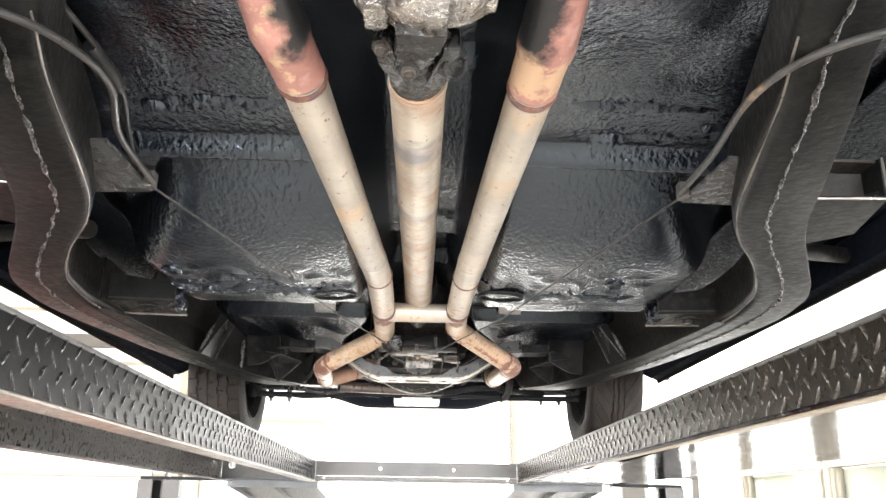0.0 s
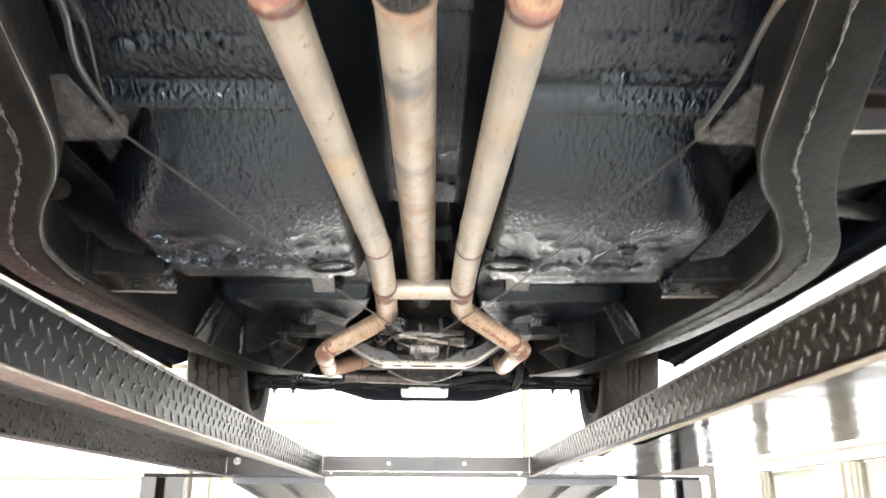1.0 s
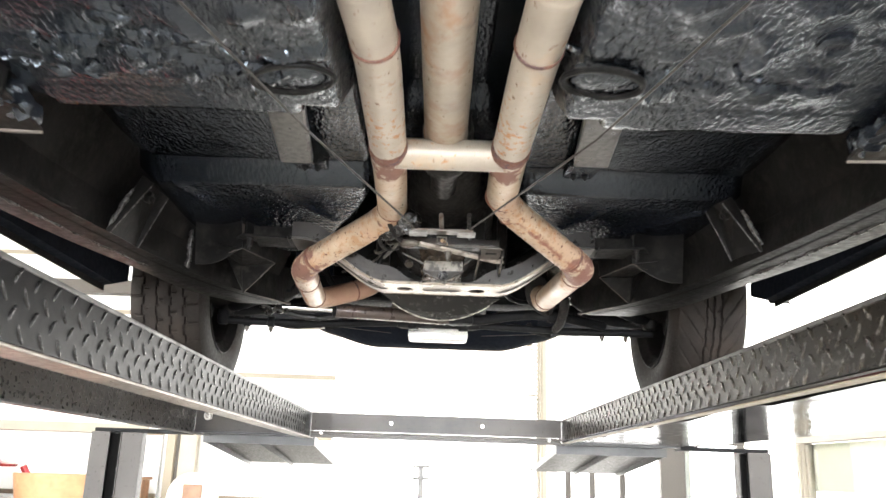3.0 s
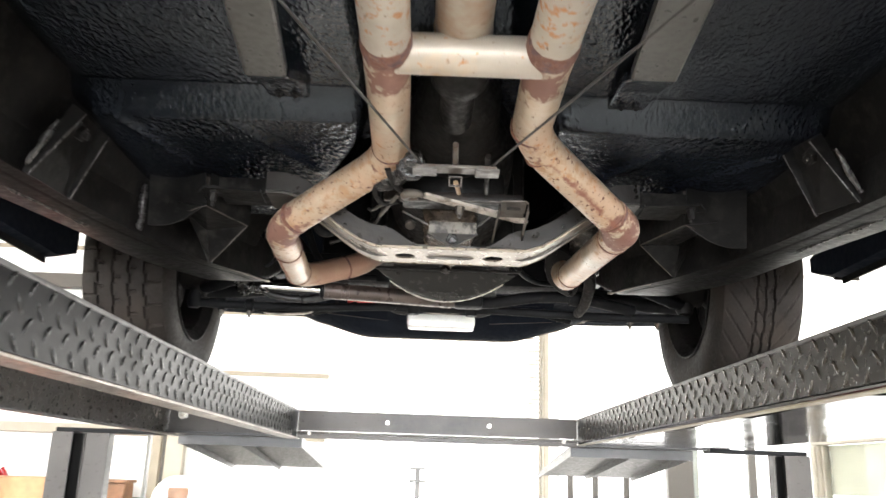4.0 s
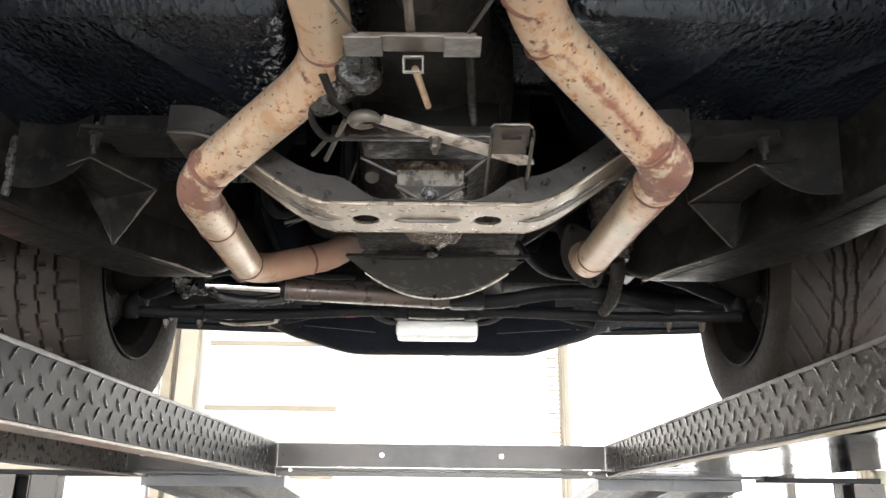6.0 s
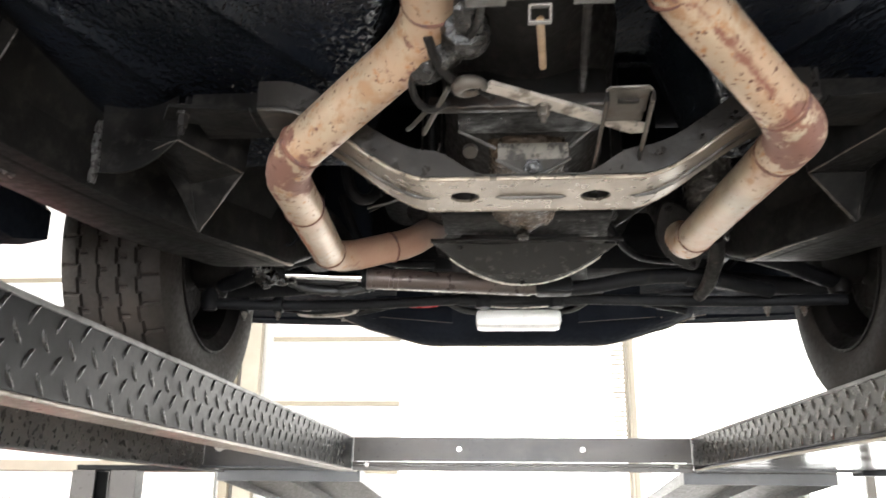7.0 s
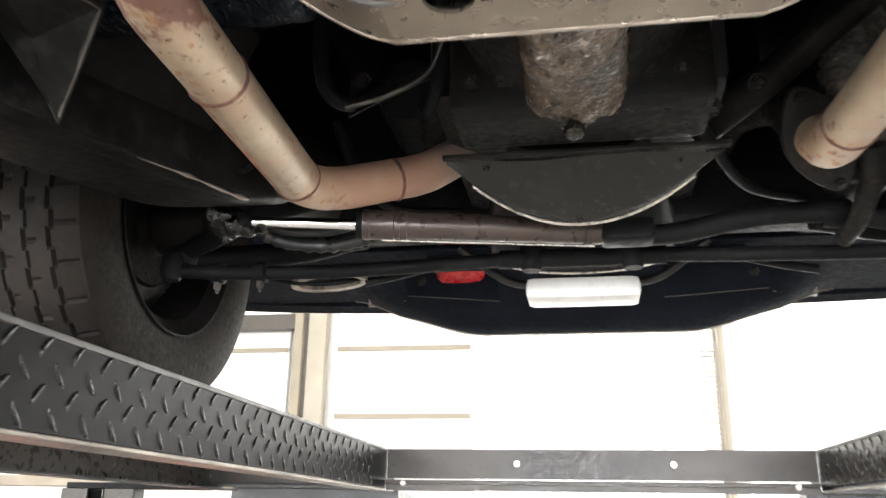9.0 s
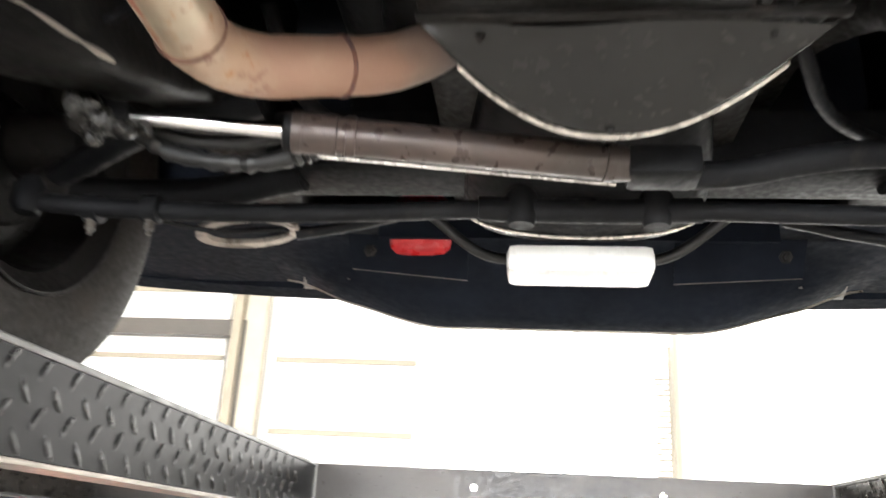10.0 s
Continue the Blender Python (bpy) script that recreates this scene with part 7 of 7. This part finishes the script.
bl = [(-0.287, 3.30, 2.150), (-0.25, 3.30, 2.168), (-0.175, 3.32, 2.214), (-0.170, 3.32, 2.236), (-0.26, 3.31, 2.19)]
cp("linkage_arm", Plate(bl, 0.005, (0, 1, 0.2)), DARKIRON, "dark pressed clutch linkage arm", None, False)
cp("linkage_rod", Tube(spline([(-0.285, 3.28, 2.152), (-0.23, 3.285, 2.17), (-0.18, 3.29, 2.205), (-0.15, 3.26, 2.27)], 8), 0.0032, 8), GREASED, "thin grey linkage rod")
for pts, r in (([(-0.17, 3.25, 2.40), (-0.168, 3.31, 2.25), (-0.178, 3.33, 2.205), (-0.195, 3.36, 2.18)], 0.009),
               ([(-0.345, 3.34, 2.36), (-0.335, 3.32, 2.24), (-0.318, 3.33, 2.195), (-0.29, 3.37, 2.21), (-0.28, 3.45, 2.30)], 0.011),
               ([(-0.47, 3.38, 2.20), (-0.462, 3.36, 2.125), (-0.445, 3.35, 2.105), (-0.43, 3.36, 2.13), (-0.42, 3.40, 2.19)], 0.004),
               ([(0.13, 3.42, 2.25), (0.18, 3.47, 2.17), (0.25, 3.60, 2.15), (0.36, 3.72, 2.17)], 0.008),
               ([(-0.40, 3.60, 2.30), (-0.36, 3.62, 2.20), (-0.30, 3.66, 2.16), (-0.2, 3.72, 2.17)], 0.010),
               ([(-0.56, 3.74, 2.068), (-0.50, 3.77, 2.066), (-0.44, 3.78, 2.072), (-0.36, 3.80, 2.083)], 0.0035)):
    cp("hose", Tube(spline(pts, 8), r, 12, 0.0004), STEERBLK, "thin dark hose")
fr = cp("frame_crossmember", Tube([(0.17, 3.52, 2.20), (0.25, 3.46, 2.24), (0.42, 3.32, 2.34)], 0.024, 16), FRAMEP, "dark strut beside the engine")
for p, d, r in (((0.15, 3.46, 2.20), (0, -1, -0.4), 0.010), ((0.24, 3.42, 2.225), (0, -1, -0.4), 0.010), ((-0.15, 3.36, 2.23), (0, -1, -0.4), 0.009),
                ((-0.115, 3.34, 2.17), (0, -1, -0.3), 0.008), ((0.165, 3.335, 2.15), (0, -1, -0.3), 0.009), ((-0.30, 3.40, 2.26), (0, -1, -0.5), 0.010)):
    cbolt(p, d, r, 0.012, fr, DARKIRON)

# greasy lumps on the ram's rod end and hooks of the shift linkage
def lump(c, r, seed, material, name, label=""):
    bm = bmesh.new()
    bmesh.ops.create_icosphere(bm, subdivisions=3, radius=r)
    for v in bm.verts:
        q = v.co * (24 / max(r, 0.01) * 0.02) + Vector((seed, seed * 0.7, 0))
        v.co = v.co * (1 + 0.35 * noise.noise(q * 1.6) + 0.2 * noise.noise(q * 4)) + Vector(c)
    return cp(name, bm, material, label)


for k, (c, r) in enumerate((((-0.515, 3.488, 2.082), 0.020), ((-0.495, 3.492, 2.074), 0.013), ((-0.535, 3.482, 2.090), 0.022), ((-0.475, 3.498, 2.078), 0.011), ((-0.53, 3.50, 2.068), 0.012))):
    lump(c, r, k * 3.1, OILY, "greasy_joint", "wet greasy ball joint lump")
for k, (c, r) in enumerate((((-0.10, 2.66, 2.105), 0.020), ((-0.125, 2.69, 2.11), 0.024), ((-0.085, 2.63, 2.10), 0.016))):
    lump(c, r, 20 + k * 2.3, OILY, "linkage_joint", "oily shift linkage joint")
for pts, r, m in (([(-0.115, 2.62, 2.10), (-0.105, 2.66, 2.088), (-0.085, 2.695, 2.084), (-0.06, 2.71, 2.084), (-0.05, 2.735, 2.09)], 0.005, DARKIRON),
                  ([(-0.13, 2.66, 2.11), (-0.14, 2.71, 2.088), (-0.125, 2.745, 2.08), (-0.10, 2.73, 2.08)], 0.0045, DARKIRON),
                  ([(-0.125, 2.745, 2.08), (-0.15, 2.80, 2.085), (-0.16, 2.84, 2.10)], 0.003, BAREGREY),
                  ([(-0.055, 2.46, 2.045), (-0.06, 2.56, 2.08), (-0.08, 2.64, 2.098)], 0.004, DARKIRON),
                  ([(0.05, 2.60, 2.12), (0.055, 2.70, 2.11), (0.06, 2.78, 2.12)], 0.005, DARKIRON)):
    cp("linkage_rod", Tube(spline(pts, 8), r, 10, 0.0004), m, "small bent linkage rod")

# ---- things standing about the workshop ----
def red_car(x, y, rz):
    """Small rounded vintage car, of which the roof and door glass show."""
    c = empty("parked_car", "small rounded red vintage car parked on the floor", "car", at=(x, y, 0))
    c.rotation_euler = (0, 0, radians(rz))
    c.scale = (1, 1, 1.035)
    secs = []
    for u, w, z0, z1 in ((-2.0, 0.5, 0.35, 0.75), (-1.85, 0.68, 0.25, 0.9), (-1.2, 0.76, 0.22, 0.98), (0, 0.78, 0.22, 0.98), (1.2, 0.76, 0.22, 0.98), (1.8, 0.66, 0.25, 0.86), (1.95, 0.48, 0.35, 0.72)):
        secs.append([Vector((w * math.cos(a) * (1 if math.sin(a) < 0.2 else 0.96), u, (z0 + z1) / 2 + (z1 - z0) / 2 * math.copysign(abs(math.sin(a)) ** 0.5, math.sin(a)))) for a in [2 * math.pi * k / 28 for k in range(28)]])
    part("body", loft(bmesh.new(), secs), REDCAR, c, "glossy red body")
    secs = []
    for z, hw, y0, y1 in ((1.475, 0.585, -0.79, 0.73), (1.50, 0.595, -0.80, 0.74), (1.535, 0.56, -0.72, 0.66), (1.57, 0.46, -0.58, 0.52), (1.588, 0.28, -0.40, 0.36)):
        ring = []
        for k in range(32):
            a = 2 * math.pi * k / 32
            cx, sy = math.copysign(abs(math.cos(a)) ** 0.55, math.cos(a)), math.copysign(abs(math.sin(a)) ** 0.55, math.sin(a))
            ring.append(Vector((hw * cx, (y0 + y1) / 2 + (y1 - y0) / 2 * sy, z)))
        secs.append(ring)
    part("roof", loft(bmesh.new(), secs), REDCAR, c, "rounded red roof")
    for s in (-1, 1):
        for y0, y1 in ((0.60, 0.86), (-0.02, 0.02), (-0.70, -1.0)):
            part("pillar", Tube([(s * 0.70, y1, 0.95), (s * 0.575, y0, 1.485)], 0.034, 10), REDCAR, c)
        for a, b in ((0.04, 0.66), (-0.72, -0.04)):
            part("glass", Plate([(s * 0.705, a, 0.98), (s * 0.705, b, 0.98), (s * 0.59, b * 0.9, 1.474), (s * 0.59, a * 0.9, 1.474)], 0.004), GLASS, c, "", False)
        part("seat_back", Box(s * 0.32 - 0.22, s * 0.32 + 0.22, -0.30, -0.18, 0.6, 1.30, 0.04), CREAM, c, "cream seat back")
    for s in (-1, 1):
        for yy in (-1.2, 1.25):
            w = part("wheel", Lathe([(0.12, -0.07), (0.28, -0.08), (0.30, -0.05), (0.30, 0.05), (0.28, 0.08), (0.12, 0.07)], pose(s * 0.68, yy, 0.30, 0, 90, 0), 32), RUBBER, c)
            part("rim", Lathe([(0.02, 0.075), (0.12, 0.072), (0.17, 0.085)], pose(s * 0.68, yy, 0.30, 0, s * 90, 0), 24), BRIGHT, w)


red_car(-4.85, 9.15, 88)


def cabinet(x, y, w, d, h):
    c = empty("wooden_cabinet", "orange-brown wooden cabinet standing on the floor", "cabinet", at=(x, y, 0))
    part("body", Box(-w / 2, w / 2, -d / 2 + 0.022, d / 2, 0.06, h - 0.03, 0.004), WOODO, c, "", False)
    part("top", Box(-w / 2 - 0.02, w / 2 + 0.02, -d / 2 - 0.01, d / 2 + 0.02, h - 0.028, h, 0.006), WOODO, c, "", False)
    part("plinth", Box(-w / 2 + 0.03, w / 2 - 0.03, -d / 2 + 0.05, d / 2 - 0.03, 0.0, 0.058), RUBTRIM, c, "", False)
    for s in (-1, 1):
        dr = part("door", Box(*sorted((s * 0.004, s * (w / 2 - 0.006))), -d / 2, -d / 2 + 0.02, 0.08, h - 0.05, 0.004), WOODO, c, "", False)
        part("handle", Box(s * 0.05 - 0.008, s * 0.05 + 0.008, -d / 2 - 0.02, -d / 2 - 0.002, h * 0.5, h * 0.5 + 0.12, 0.004), BRIGHT, dr, "", False)


cabinet(-3.16, 9.62, 0.62, 0.26, 1.47)


def wooden_tub(x, y):
    """A wide flared tan wooden tub on a turned foot."""
    c = empty("wooden_tub", "wide flared tan wooden tub on a turned foot", "tub", at=(x, y, 0))
    part("shell", Lathe([(0.20, 0.66), (0.27, 0.70), (0.31, 1.05), (0.38, 1.46), (0.385, 1.48), (0.37, 1.48), (0.29, 1.05), (0.22, 0.73)], Matrix.Identity(4), 44), TANWOOD, c)
    part("foot", Lathe([(0.28, 0.0), (0.28, 0.03), (0.08, 0.07), (0.07, 0.60), (0.19, 0.655)], Matrix.Identity(4), 28), WOODO, c)


wooden_tub(-3.46, 9.0)


def shell_chair(x, y, rz):
    """A tall cream moulded seat back on a stand."""
    c = empty("moulded_chair", "cream moulded seat shell on a slim stand", "chair", at=(x, y, 0))
    c.rotation_euler = (0, 0, radians(rz))
    prof = [(0.24 * math.cos(a), 0, 1.25 + 0.28 * math.copysign(abs(math.sin(a)) ** 0.8, math.sin(a))) for a in [2 * math.pi * k / 36 for k in range(36)]]
    part("shell", loft(bmesh.new(), [[Vector(p) for p in prof], [Vector((p[0] * 1.04, 0.05, p[2])) for p in prof], [Vector((p[0] * 0.96, 0.11, p[2])) for p in prof]]), CREAM, c)
    part("pad", Box(-0.09, 0.09, -0.03, -0.003, 1.15, 1.42, 0.012), WOODO, c, "orange wooden pad")
    part("stand", Box(-0.05, 0.05, 0.0, 0.06, 0.03, 1.0, 0.01), BEIGE, c, "", False)
    part("foot", Box(-0.25, 0.25, -0.2, 0.25, 0.0, 0.028, 0.006), BEIGE, c, "", False)


shell_chair(-2.30, 9.35, 8)


def glazed_partition(x, bays, h):
    """A beige timber partition along y with glazed bays; each bay has posts, a lintel, a pane and a pale blind."""
    c = empty("partition", "beige framed glazed office partition with pale blinds", "partition", "", "structure", (x, 0, 0))
    for y0, y1 in bays:
        for y in (y0, y1 - 0.13):
            part("post", Box(0, 0.12, y, y + 0.13, 0, h - 0.002, 0.006), BEIGE, c, "", False)
            part("post_bead", Box(-0.018, -0.002, y + 0.02, y + 0.05, 0.01, h - 0.01, 0.004), BEIGE, c, "", False)
        part("lintel", Box(0, 0.12, y0, y1, h, h + 0.14, 0.006), BEIGE, c, "", False)
        part("lintel_bead", Box(-0.018, -0.002, y0, y1, h + 0.10, h + 0.13, 0.004), BEIGE, c, "", False)
        part("rail", Box(0.01, 0.11, y0 + 0.132, y1 - 0.132, 0.0, 0.9, 0.006), BEIGE, c, "", False)
        part("inner_frame", Box(0.03, 0.09, y0 + 0.132, y0 + 0.18, 0.902, h - 0.004, 0.004), BEIGE, c, "", False)
        part("inner_frame", Box(0.03, 0.09, y1 - 0.18, y1 - 0.132, 0.902, h - 0.004, 0.004), BEIGE, c, "", False)
        part("pane", Box(0.05, 0.056, y0 + 0.182, y1 - 0.182, 0.902, h - 0.004), GLASS, c, "", False)
        part("blind", Box(0.105, 0.112, y0 + 0.14, y1 - 0.14, h - 0.42, h - 0.004), BLINDM, c, "pale green roller blind", False)


glazed_partition(3.4, ((7.04, 8.86), (5.2, 7.03)), 1.97)
